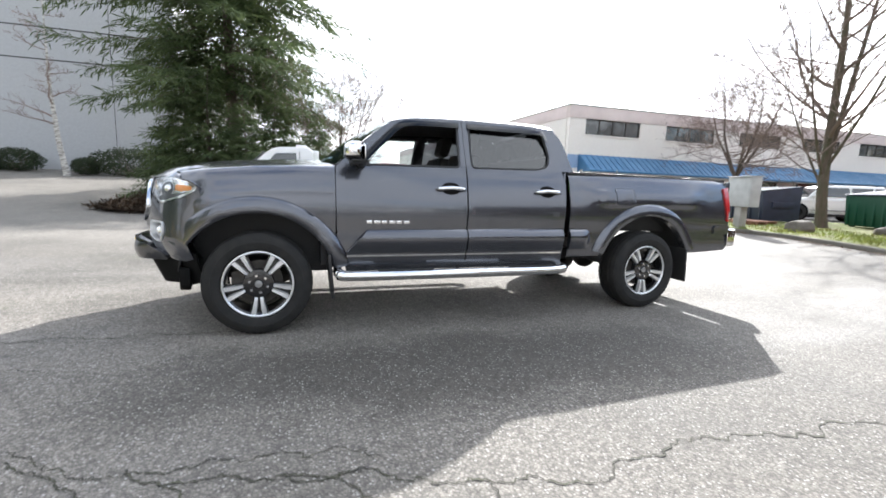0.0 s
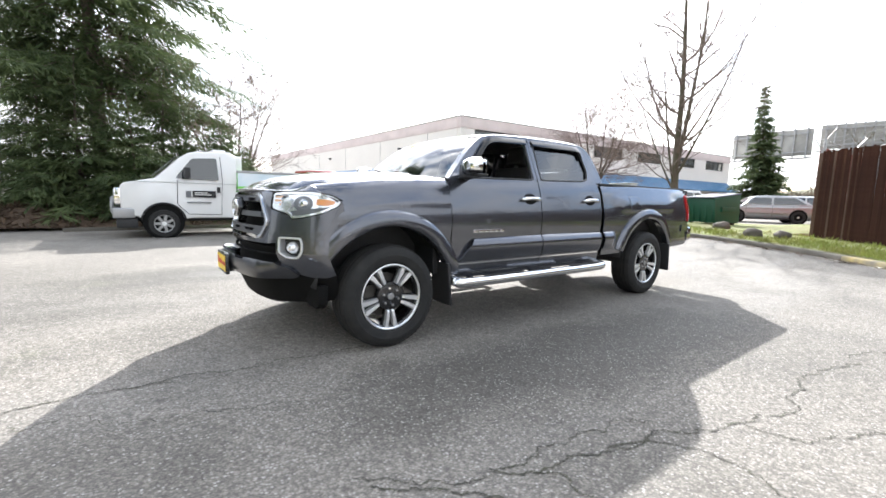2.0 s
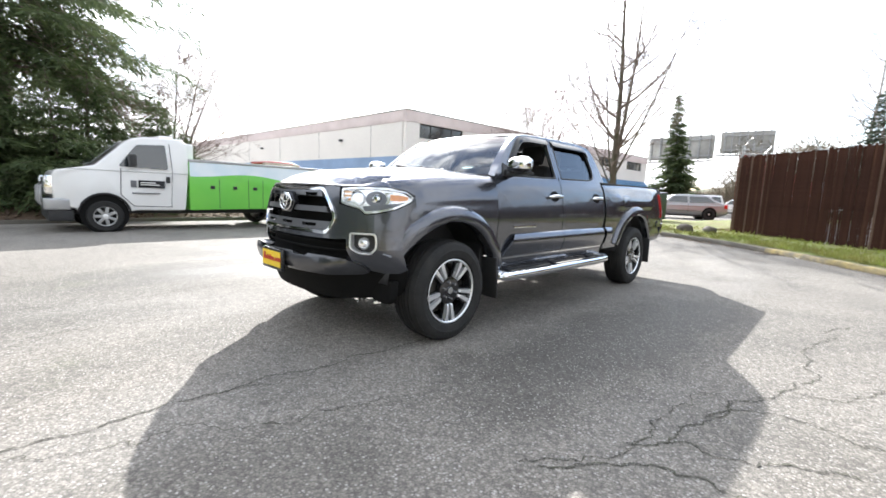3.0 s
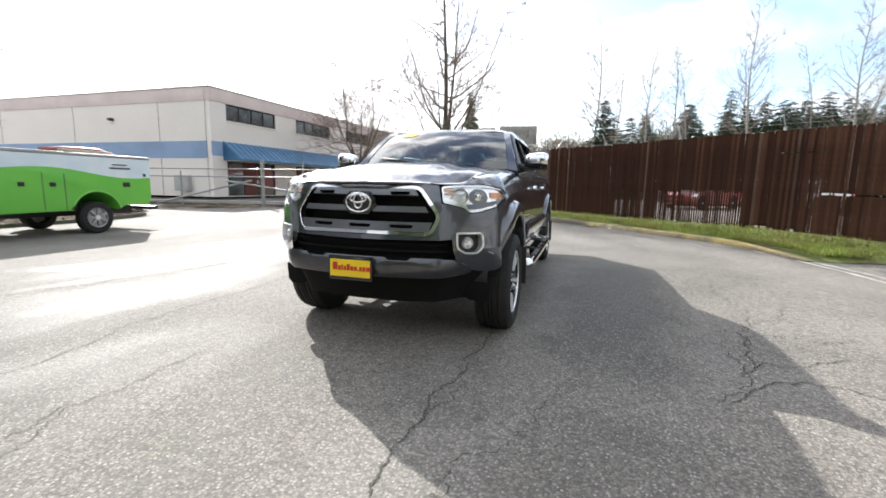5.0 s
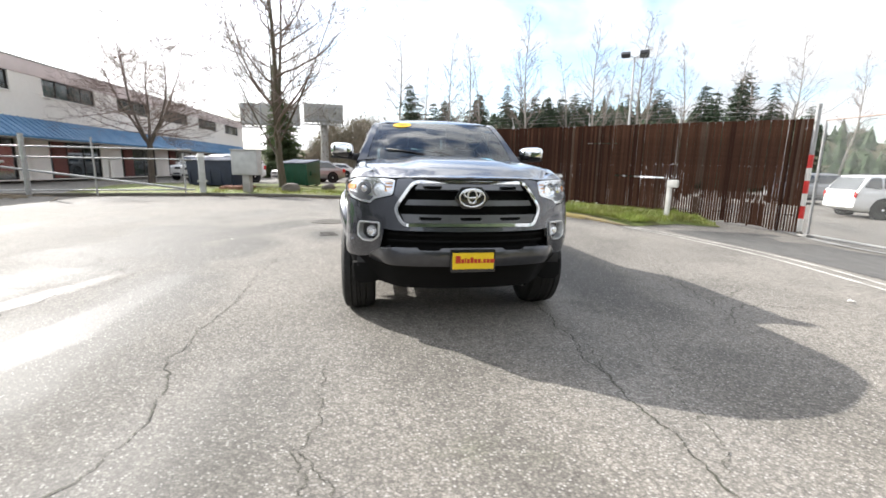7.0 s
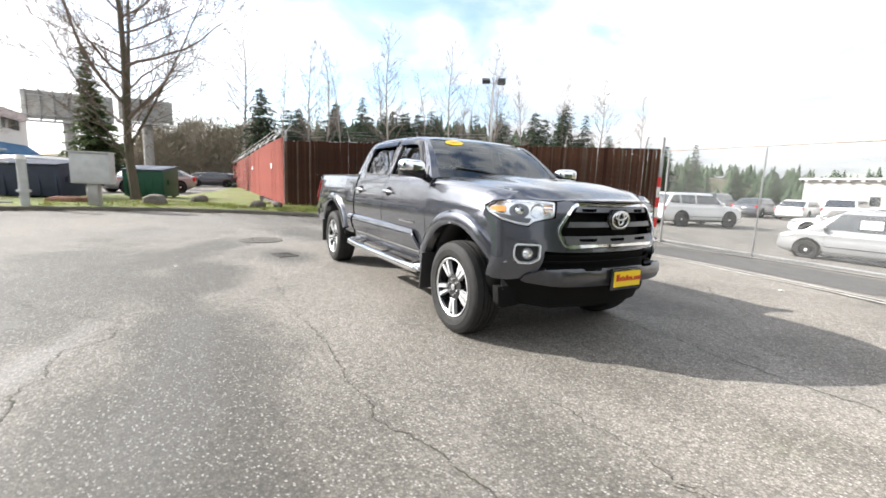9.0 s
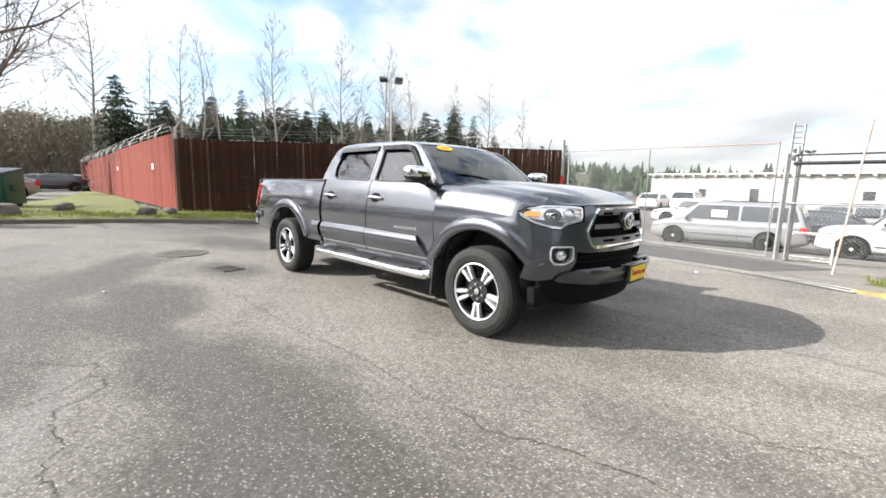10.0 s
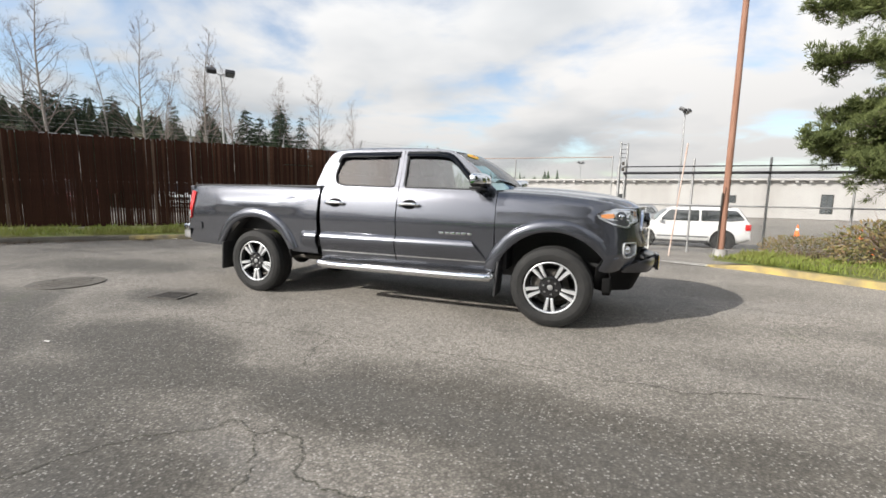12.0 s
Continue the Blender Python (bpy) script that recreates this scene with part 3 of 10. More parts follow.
def sheet(loops, step, fn, thick=0.0, out=None):
    """A curved panel: 2D outline loops[0] with holes loops[1:], cut on a grid of the given step, laid into space by fn(u, v).
    out: a vector that the outside looks along. thick: how deep the panel goes inwards."""
    bm = bmesh.new()
    for lp in loops:
        vs = [bm.verts.new((u, v, 0)) for u, v in lp]
        for i in range(len(vs)):
            bm.edges.new((vs[i], vs[(i + 1) % len(vs)]))
    bmesh.ops.triangle_fill(bm, edges=list(bm.edges), use_beauty=True, normal=(0, 0, 1))
    us, vs_ = [p[0] for p in loops[0]], [p[1] for p in loops[0]]
    for axis, lo, hi in ((0, min(us), max(us)), (1, min(vs_), max(vs_))):
        k = math.floor(lo / step) + 1
        while k * step < hi - 1e-6:
            co, no = [0, 0, 0], [0, 0, 0]
            co[axis], no[axis] = k * step, 1
            bmesh.ops.bisect_plane(bm, geom=list(bm.verts) + list(bm.edges) + list(bm.faces), dist=1e-5, plane_co=co, plane_no=no)
            k += 1
    bmesh.ops.remove_doubles(bm, verts=list(bm.verts), dist=1e-4)
    for v in bm.verts:
        v.co = fn(v.co.x, v.co.y)
    bmesh.ops.recalc_face_normals(bm, faces=list(bm.faces))
    if out is not None:
        total = Vector((0, 0, 0))
        for f in bm.faces:
            total += f.normal * f.calc_area()
        if total.dot(Vector(out)) < 0:
            bmesh.ops.reverse_faces(bm, faces=list(bm.faces))
    return thicken(bm, thick) if thick else bm


def thicken(bm, thick):
    """Gives an open skin a back, a set distance behind it, and closes the rim."""
    bm.normal_update()
    faces, verts = list(bm.faces), list(bm.verts)
    rim = [e for e in bm.edges if len(e.link_faces) == 1]
    back = {v: bm.verts.new(v.co - v.normal * thick) for v in verts}
    for e in rim:
        f = e.link_faces[0]
        lp = [q for q in f.loops if q.edge is e][0]
        a, b = lp.vert, lp.link_loop_next.vert
        bm.faces.new((b, a, back[a], back[b]))
    for f in faces:
        bm.faces.new([back[v] for v in reversed(f.verts)])
    return bm


def ring_strip(outer, inner, fn, lo, hi):
    """A flat frame between two outlines of equal count, as deep as lo to hi."""
    bm = bmesh.new()
    n = len(outer)
    rows = [[bm.verts.new(fn(u, v, w)) for u, v in lp] for lp, w in ((outer, lo), (outer, hi), (inner, hi), (inner, lo))]
    for r in range(4):
        a, b = rows[r], rows[(r + 1) % 4]
        for i in range(n):
            bm.faces.new((a[i], a[(i + 1) % n], b[(i + 1) % n], b[i]))
    bmesh.ops.recalc_face_normals(bm, faces=bm.faces)
    return bm


def shrink(outline, d):
    """Moves a closed outline inwards by d, corner by corner."""
    n = len(outline)
    area = sum(outline[i][0] * outline[(i + 1) % n][1] - outline[(i + 1) % n][0] * outline[i][1] for i in range(n))
    s = 1 if area > 0 else -1
    res = []
    for i in range(n):
        p0, p1, p2 = (Vector(outline[k % n]) for k in (i - 1, i, i + 1))
        e0, e1 = (p1 - p0).normalized(), (p2 - p1).normalized()
        n0, n1 = Vector((-e0.y, e0.x)) * s, Vector((-e1.y, e1.x)) * s
        b = (n0 + n1).normalized()
        res.append(tuple(p1 + b * (d / max(0.35, b.dot(n0)))))
    return res


def rounded(outline, r, seg=4):
    """Rounds the corners of a closed outline."""
    n, res = len(outline), []
    for i in range(n):
        p0, p1, p2 = (Vector(outline[k % n]) for k in (i - 1, i, i + 1))
        a, b = p0 - p1, p2 - p1
        d = min(r, a.length * 0.45, b.length * 0.45)
        s, e = p1 + a.normalized() * d, p1 + b.normalized() * d
        for k in range(seg + 1):
            t = k / seg
            res.append(tuple(s * (1 - t) ** 2 + p1 * 2 * t * (1 - t) + e * t * t))
    return res


def spline(pts, per=6):
    """Smooth open curve through the points (Catmull-Rom)."""
    p = [Vector(q) for q in pts]
    p = [p[0] * 2 - p[1]] + p + [p[-1] * 2 - p[-2]]
    res = []
    for i in range(1, len(p) - 2):
        for k in range(per):
            t = k / per
            a, b, c, d = p[i - 1], p[i], p[i + 1], p[i + 2]
            res.append(0.5 * ((2 * b) + (c - a) * t + (2 * a - 5 * b + 4 * c - d) * t * t + (3 * b - a - 3 * c + d) * t ** 3))
    return res + [p[-2]]


def smoothstep(a, b, x):
    t = max(0.0, min(1.0, (x - a) / (b - a)))
    return t * t * (3 - 2 * t)


def lerp_table(table, x):
    return float(np.interp(x, [p[0] for p in table], [p[1] for p in table]))


def raw(verts, faces):
    """bmesh from lists, for large counts."""
    me = bpy.data.meshes.new("tmp")
    me.from_pydata(verts, [], faces)
    bm = bmesh.new()
    bm.from_mesh(me)
    bpy.data.meshes.remove(me)
    return bm


# ---------------------------------------------------------------- ground
KERB = [(9.6, 17.5), (10.4, 12.0), (11.0, 8.5), (11.2, 6.4), (11.0, 4.2), (10.4, 2.1), (9.25, 0.0), (7.7, -1.9), (6.1, -3.4), (4.7, -4.6), (3.6, -5.1)]
KERB_RIGHT = [(-3.95, -4.12), (-4.5, -3.78), (-5.1, -3.35), (-5.95, -2.72), (-7.4, -1.6), (-9.7, 0.4), (-14.2, 4.6)]
BED = [(-7.6, 11.9), (-6.6, 11.0), (-5.2, 10.7), (-1.0, 10.9), (3.5, 11.1), (5.2, 12.0), (5.6, 14.0)]
KERB_ISLAND = [(-4.6, 10.6), (-1.0, 10.9), (3.5, 11.1), (5.2, 12.0), (5.6, 14.0)]


def ground_z(x, y):
    z = 0.0125 * max(0.0, x - 2.0) if x < 16 else 0.175
    far_side = smoothstep(2.5, 7.0, x)
    z -= min(0.95, 0.072 * max(0.0, -y - 4.3)) * (1 - far_side * (1 - 0.55 * smoothstep(10.5, 15.0, -y)))
    if y > 9 and x < 6:
        z += 0.085 * (1 - smoothstep(-3.0, 5.0, x)) * max(0.0, min(y, 30) - 11.0)
    return z


def axis_steps(lo, hi, fine_lo, fine_hi, step):
    res = [lo]
    x = fine_lo
    far = [lo, lo * 0.4, lo * 0.16, lo * 0.07]
    res = [v for v in far if v < fine_lo]
    while x < fine_hi + 1e-6:
        res.append(x)
        x += step
    return res + [v for v in (hi * 0.07, hi * 0.16, hi * 0.4, hi) if v > fine_hi]


gx, gy = axis_steps(-2200, 2200, -60, 70, 1.25), axis_steps(-2200, 2200, -70, 70, 1.25)
gverts = [(x, y, ground_z(max(-60, min(70, x)), max(-70, min(70, y)))) for x in gx for y in gy]
gn = len(gy)
gfaces = [(i * gn + j, (i + 1) * gn + j, (i + 1) * gn + j + 1, i * gn + j + 1) for i in range(len(gx) - 1) for j in range(gn - 1)]
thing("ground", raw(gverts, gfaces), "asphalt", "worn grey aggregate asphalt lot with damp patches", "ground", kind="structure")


def offset_line(line, d):
    res = []
    for i, p in enumerate(line):
        a, b = Vector(line[max(0, i - 1)]), Vector(line[min(len(line) - 1, i + 1)])
        t = (b - a).normalized()
        res.append(Vector(p) + Vector((-t.y, t.x)) * d)
    return res


def kerb(name, line, side, material, label, height=0.10, width=0.17, run_out=0.0, run_in=0.0):
    """Kerb of cast lengths along a line; side is +1 where the kerb lies to the left of the line's way."""
    pts = [Vector(p) for p in spline(line, 5)]
    root = thing(name, label=label, category="kerb", kind="structure")
    run, piece, k = 0.0, [pts[0]], 0
    for a, b in zip(pts, pts[1:]):
        piece.append(b)
        run += (b - a).length
        if run > 1.75 or b is pts[-1]:
            bm = bmesh.new()
            prof = [(0, -0.06), (0.012, height - 0.03), (0.035, height), (width, height), (width, -0.06)]
            rows = []
            offs = {d: offset_line(piece, d * side) for d, _ in prof}
            for i, p in enumerate(piece):
                gz = ground_z(p.x, p.y)
                low = 1.0
                if run_out:
                    low = min(low, 0.12 + 0.88 * (pts[-1] - p).length / run_out)
                if run_in:
                    low = min(low, 0.12 + 0.88 * (p - pts[0]).length / run_in)
                rows.append([bm.verts.new((offs[d][i].x, offs[d][i].y, gz + (h * low if h > 0 else h))) for d, h in prof])
            for r0, r1 in zip(rows, rows[1:]):
                for j in range(len(prof) - 1):
                    bm.faces.new((r0[j], r0[j + 1], r1[j + 1], r1[j]))
            bm.faces.new(rows[0]), bm.faces.new(rows[-1][::-1])
            bmesh.ops.recalc_face_normals(bm, faces=bm.faces)
            part("kerbstone", bm, material(k) if callable(material) else material, root)
            piece, run, k = [b], 0.0, k + 1
    return root


kerb("kerb", KERB, 1, lambda k: "worn_yellow" if k > 9 else "kerb", "weathered concrete kerb, yellow paint at one end", run_out=1.6)
kerb("kerb", KERB_RIGHT, 1, lambda k: "yellow_kerb", "chipped yellow painted kerb in front of the hedge", run_in=0.7)
kerb("kerb", KERB_ISLAND, 1, "kerb", "low dirty kerb round the mulch bed")


def bank(name, line, side, widths, heights, material, label, category, taper=0, wobble=0.03, kind="structure", tail=0, fenced=False):
    """Ground strip behind a kerb: rows at the given distances from the line, with rises."""
    pts = [Vector(p) for p in spline(line, 6)]
    bm = bmesh.new()
    rows = []
    last = len(pts) - 1
    for d, h0 in zip(widths, heights):
        off = offset_line(pts, d * side)
        h_at = [h0 * min(1.0, (last - i) / tail) + 0.008 if tail else h0 for i in range(last + 1)]
        rows.append([bm.verts.new((p.x, p.y, ground_z(p.x, p.y) + (h_at[i] if not taper or i >= taper else -0.12 + (h_at[i] + 0.12) * math.sin(i / taper * math.pi / 2)) + (wobble * noise.noise(Vector((p.x * 0.9, p.y * 0.9, d))) if d > 0.3 else 0))) for i, p in enumerate(off)])
    if fenced:
        for row in rows:
            for q in row:
                side_of = (q.co.x - 12.0) * -0.779 - (q.co.y + 0.1) * -0.627
                if side_of < -0.12 and q.co.y < 0.2 - 0.03 * (q.co.x - 12.0):
                    q.co.z = ground_z(q.co.x, q.co.y) - 0.2
    for r0, r1 in zip(rows, rows[1:]):
        for i in range(len(r0) - 1):
            bm.faces.new((r0[i], r1[i], r1[i + 1], r0[i + 1]))
    bmesh.ops.recalc_face_normals(bm, faces=bm.faces)
    if sum(f.normal.z for f in bm.faces) < 0:
        bmesh.ops.reverse_faces(bm, faces=list(bm.faces))
    return thing(name, bm, material, label, category, kind=kind)


LAWN = [(11.2, 6.6), (11.0, 4.2), (10.4, 2.1), (9.25, 0.0), (7.7, -1.9), (6.1, -3.4), (4.7, -4.6), (3.6, -5.1)]
bank("lawn", [(10.6, 11.0), (11.0, 8.5)] + LAWN, 1, [0.165, 0.5, 1.2, 1.8, 2.3, 2.8, 3.3, 3.8, 4.4, 5.2, 6.0, 9.0, 15.0], [0.095, 0.12, 0.14, 0.145, 0.15, 0.15, 0.145, 0.14, 0.135, 0.12, 0.10, 0.05, -0.12], "lawn",
     "patchy mossy grass verge behind the kerb", "lawn", tail=6, fenced=True)
bank("lawn", [(15.0, 4.2), (20.0, 3.6), (26.0, 2.4), (32.0, 1.2), (40.0, 0.2)], -1, [0.0, 0.5, 1.4, 2.6, 3.8], [0.02, 0.10, 0.13, 0.14, 0.12], "lawn",
     "mossy grass strip along the red fence", "lawn")
bank("verge", KERB_RIGHT, 1, [0.165, 0.6, 1.5, 2.6, 4.0, 6.0], [0.095, 0.12, 0.14, 0.14, 0.10, -0.1], "lawn", "strip of short grass behind the yellow kerb", "lawn")
bank("mulch_bed", BED, 1, [0.165, 0.7, 1.5, 2.6, 4.0, 5.6, 7.0], [0.095, 0.22, 0.36, 0.42, 0.32, 0.18, -0.25], "soil",
     "brown bark mulch bed under the spruce", "flower bed", taper=2, wobble=0.16)

bank("lawn", [(3.85, -5.35), (4.25, -6.3), (4.4, -7.1), (4.3, -7.6), (4.25, -8.2)], 1, [0.0, 0.25, 0.6, 0.9, 1.2, 1.5, 1.8, 2.1], [0.012, 0.05, 0.06, 0.07, 0.07, 0.07, 0.06, 0.06], "lawn",
     "thin grass round the foot of the card reader", "lawn", fenced=True)

# two narrow strips let into the drive, and the gate's track
def strip(name, line, width, material, label, category, lift=0.006):
    pts = [Vector(p) for p in spline(line, 6)]
    bm = bmesh.new()
    a, b = offset_line(pts, -width / 2), offset_line(pts, width / 2)
    for w0, w1 in zip(range(len(pts) - 1), range(1, len(pts))):
        q = [bm.verts.new((p.x, p.y, ground_z(p.x, p.y) + lift)) for p in (a[w0], b[w0], b[w1], a[w1])]
        bm.faces.new(q[::-1])
    bmesh.ops.remove_doubles(bm, verts=list(bm.verts), dist=1e-4)
    bmesh.ops.recalc_face_normals(bm, faces=bm.faces)
    if sum(f.normal.z for f in bm.faces) < 0:
        bmesh.ops.reverse_faces(bm, faces=list(bm.faces))
    return thing(name, bm, material, label, category, kind="structure")


strip("drive_edging", [(3.6, -4.98), (2.6, -5.38), (1.2, -5.55), (0.0, -5.45), (-1.0, -5.2), (-2.0, -4.9), (-3.0, -4.52), (-4.0, -4.05)], 0.085, "edging", "narrow pale concrete strip across the drive", "edging")
strip("drive_edging", [(3.65, -5.22), (2.7, -5.70), (1.3, -5.93), (0.0, -5.83), (-1.1, -5.52), (-2.1, -5.16), (-3.1, -4.75), (-4.02, -4.25)], 0.085, "edging", "narrow pale concrete strip across the drive", "edging")
strip("drive_apron", [(3.6, -7.6), (1.0, -7.8), (-1.0, -7.55), (-3.2, -6.9)], 3.3, "patch", "darker asphalt apron before the gate", "road", 0.005)
strip("gate_track", [(3.9, -10.05), (0.8, -10.1), (-2.6, -9.5)], 0.34, "concrete", "pale concrete sill under the sliding gate", "gate sill", 0.02)


def jagged(line, seed, rough=0.16):
    rnd = random.Random(seed)
    pts = [Vector(p) for p in line]
    for level in range(5):
        nxt = []
        for a, b in zip(pts, pts[1:]):
            d = b - a
            nxt += [a, (a + b) / 2 + Vector((-d.y, d.x)) * rnd.uniform(-rough, rough) * (1.0 + 0.35 * level)]
        pts = nxt + [pts[-1]]
    return pts


def crack(line, seed, width=0.012, rough=0.16):
    rnd = random.Random(seed + 99)
    pts = jagged(line, seed, rough)
    bm = bmesh.new()
    prev = None
    off = offset_line(pts, 1.0)
    for i, p in enumerate(pts):
        n = (off[i] - p).normalized()
        w = width * 0.62 * rnd.uniform(0.15, 1.0) * (0.3 if i in (0, len(pts) - 1) else 1)
        cur = [bm.verts.new((q.x, q.y, ground_z(q.x, q.y) + 0.004)) for q in (p - n * w, p + n * w)]
        if prev:
            bm.faces.new((prev[0], cur[0], cur[1], prev[1]))
        prev = cur
    bmesh.ops.recalc_face_normals(bm, faces=bm.faces)
    if sum(f.normal.z for f in bm.faces) < 0:
        bmesh.ops.reverse_faces(bm, faces=list(bm.faces))
    return thing("crack", bm, "crack", "jagged dark crack in the worn asphalt", "crack", group="cracks in the asphalt", kind="structure")


# ---------------------------------------------------------------- the pickup truck
# Nose towards -x, wheels on the ground at z = 0, middle of the wheelbase at x = 0.
AXLE, TYRE_R = 1.785, 0.385
SIDE = [(p.x, p.y) for p in spline([(0.40, 0.83), (0.50, 0.868), (0.60, 0.883), (0.70, 0.886), (0.78, 0.887), (0.85, 0.894), (0.92, 0.899), (0.98, 0.897), (1.04, 0.887), (1.14, 0.866),
                                    (1.22, 0.846), (1.29, 0.818), (1.36, 0.787), (1.50, 0.726), (1.64, 0.668), (1.72, 0.636), (1.80, 0.60)], 8)]
NOSE_DROP = [(-2.6, 0.16), (-2.45, 0.125), (-2.3, 0.092), (-2.1, 0.06), (-1.8, 0.026), (-1.5, 0.008), (-1.2, 0.0)]


def side_y(x, z):
    y = lerp_table(SIDE, z)
    if x < -1.95:
        y -= 0.34 * max(0.0, (-2.05 - x) / 0.5) ** 2.1
    if x > 2.3:
        y -= 0.055 * ((x - 2.3) / 0.7) ** 2
    return y


def on_side(s, lift=0.0):
    return lambda u, v: Vector((u, s * (side_y(u, v) + lift), v))


def arch(cx, r, a0, a1, n=22, squash=1.0, cz=0.40):
    """Points of a wheel opening from angle a0 to a1 (degrees, 0 = towards +x, 90 = up)."""
    return [(cx + r * math.cos(radians(a0 + (a1 - a0) * i / n)), cz + r * squash * math.sin(radians(a0 + (a1 - a0) * i / n))) for i in range(n + 1)]


truck = thing("pickup_truck", label="dark grey metallic crew-cab pickup truck with chrome mirrors and side steps", category="pickup truck")

ARCH_R = 0.535
# front fenders: side skin that rolls over into the bonnet edge
F_TOP = [(p.x, p.y) for p in spline([(1.10, 1.10), (1.17, 1.168), (1.22, 1.215), (1.26, 1.25), (1.30, 1.272), (1.345, 1.280)], 6)]
F_IN = [(p.x, p.y) for p in spline([(1.10, 0.873), (1.17, 0.860), (1.22, 0.842), (1.26, 0.815), (1.30, 0.780), (1.345, 0.735)], 6)]


def fender_point(s):
    def fn(u, v):
        if v <= 1.10:
            y, z = lerp_table(SIDE, v), v
        else:
            y, z = lerp_table(F_IN, v), lerp_table(F_TOP, v)
        y -= 0.34 * max(0.0, (-2.05 - u) / 0.5) ** 2.1
        z -= lerp_table(NOSE_DROP, u) * smoothstep(0.98, 1.16, v)
        # crest line that runs back from the lamp
        y += 0.008 * math.exp(-((v - 1.10) / 0.05) ** 2) * smoothstep(-2.3, -2.0, u)
        return Vector((u, s * y, z))
    return fn


for s in (-1, 1):
    nm = (0, s, 0)
    fl = [(-1.235, 0.60), (-1.235, 1.345), (-2.28, 1.345), (-2.30, 1.20), (-2.17, 1.13), (-2.17, 1.05), (-2.20, 0.98), (-2.20, 0.72)]
    fl += [p for p in arch(-AXLE, ARCH_R, 143, 22) if p[1] > 0.56]
    fl += [(-1.285, 0.50), (-1.235, 0.50)]
    part("front_fender", sheet([fl], 0.021, fender_point(s), 0.012, nm), "paint", truck)

# bonnet: raised middle field between two soft creases
def hood_point(u, v):
    zc = lerp_table(HOOD_Z, u)
    a = abs(v)
    z = zc - 0.028 * (a / 0.72) ** 2
    z += 0.020 * (1 - smoothstep(0.30, 0.44, a)) * smoothstep(-2.60, -2.2, u)
    z -= 0.022 * smoothstep(0.60, 0.76, a)
    # the front lip rolls down on to the grille and the lamps
    edge = lerp_table(HOOD_EDGE, a)
    lip = (1 - smoothstep(0.0, 0.15, u - edge)) * (1 - smoothstep(0.62, 0.715, a))
    z += (1.146 - 0.010 * smoothstep(0.3, 0.6, a) - z) * lip ** 1.6
    return Vector((u, v, z))


HOOD_Z = [(p.x, p.y) for p in spline([(-2.66, 1.085), (-2.60, 1.135), (-2.52, 1.172), (-2.40, 1.212), (-2.20, 1.252), (-1.9, 1.287), (-1.6, 1.306), (-1.22, 1.318)], 6)]
hood_side = [(p.x, p.y) for p in spline([(-2.615, 0.0), (-2.60, 0.20), (-2.555, 0.37), (-2.47, 0.50), (-2.37, 0.60), (-2.28, 0.665), (-2.16, 0.71), (-1.8, 0.735), (-1.235, 0.738)], 4)]
hood_back = [(p.x, p.y) for p in spline([(-1.235, 0.738), (-1.29, 0.5), (-1.325, 0.25), (-1.335, 0.0)], 4)]
HOOD_EDGE = [(y, x) for x, y in hood_side[:-4]]
half = hood_side + hood_back[1:]
part("hood", sheet([half + [(x, -y) for x, y in half[-2:0:-1]]], 0.055, hood_point, 0.014, (0, 0, 1)), "paint", truck)
part("cowl", sheet([[(-1.34, 0.0), (-1.33, 0.3), (-1.24, 0.74), (-1.16, 0.80), (-1.13, 0.80), (-1.24, 0.5), (-1.28, 0.0), (-1.24, -0.5), (-1.13, -0.80), (-1.16, -0.80), (-1.24, -0.74), (-1.33, -0.3)]],
                   0.08, lambda u, v: Vector((u, v, 1.298 - 0.02 * v * v)), 0.01, (0, 0, 1)), "trim", truck)
for s in (-1, 1):
    bm = bmesh.new()
    a, b = Vector((-1.30, s * 0.12 - 0.06, 1.312)), Vector((-1.17, s * 0.12 + 0.42, 1.392))
    put_tube(bm, [a, a.lerp(b, 0.5) + Vector((-0.01, 0, 0.012)), b], 0.009, 6)
    part("wiper", bm, "trim", truck)

# nose plan curve: distance s along it from the middle -> place and outward way
PLAN = [Vector(p) for p in spline([(-2.600, 0.0), (-2.590, 0.20), (-2.555, 0.40), (-2.50, 0.55), (-2.425, 0.68), (-2.35, 0.77), (-2.265, 0.838), (-2.15, 0.880), (-2.0, 0.897)], 8)]
PLAN_S = [0.0]
for a, b in zip(PLAN, PLAN[1:]):
    PLAN_S.append(PLAN_S[-1] + (b - a).length)
NOSE_OUT = [(p.x, p.y) for p in spline([(0.28, -0.10), (0.36, -0.055), (0.44, 0.0), (0.52, 0.045), (0.60, 0.065), (0.70, 0.058), (0.80, 0.045),
                                        (0.90, 0.032), (1.00, 0.020), (1.08, 0.004), (1.14, -0.02), (1.20, -0.06)], 6)]


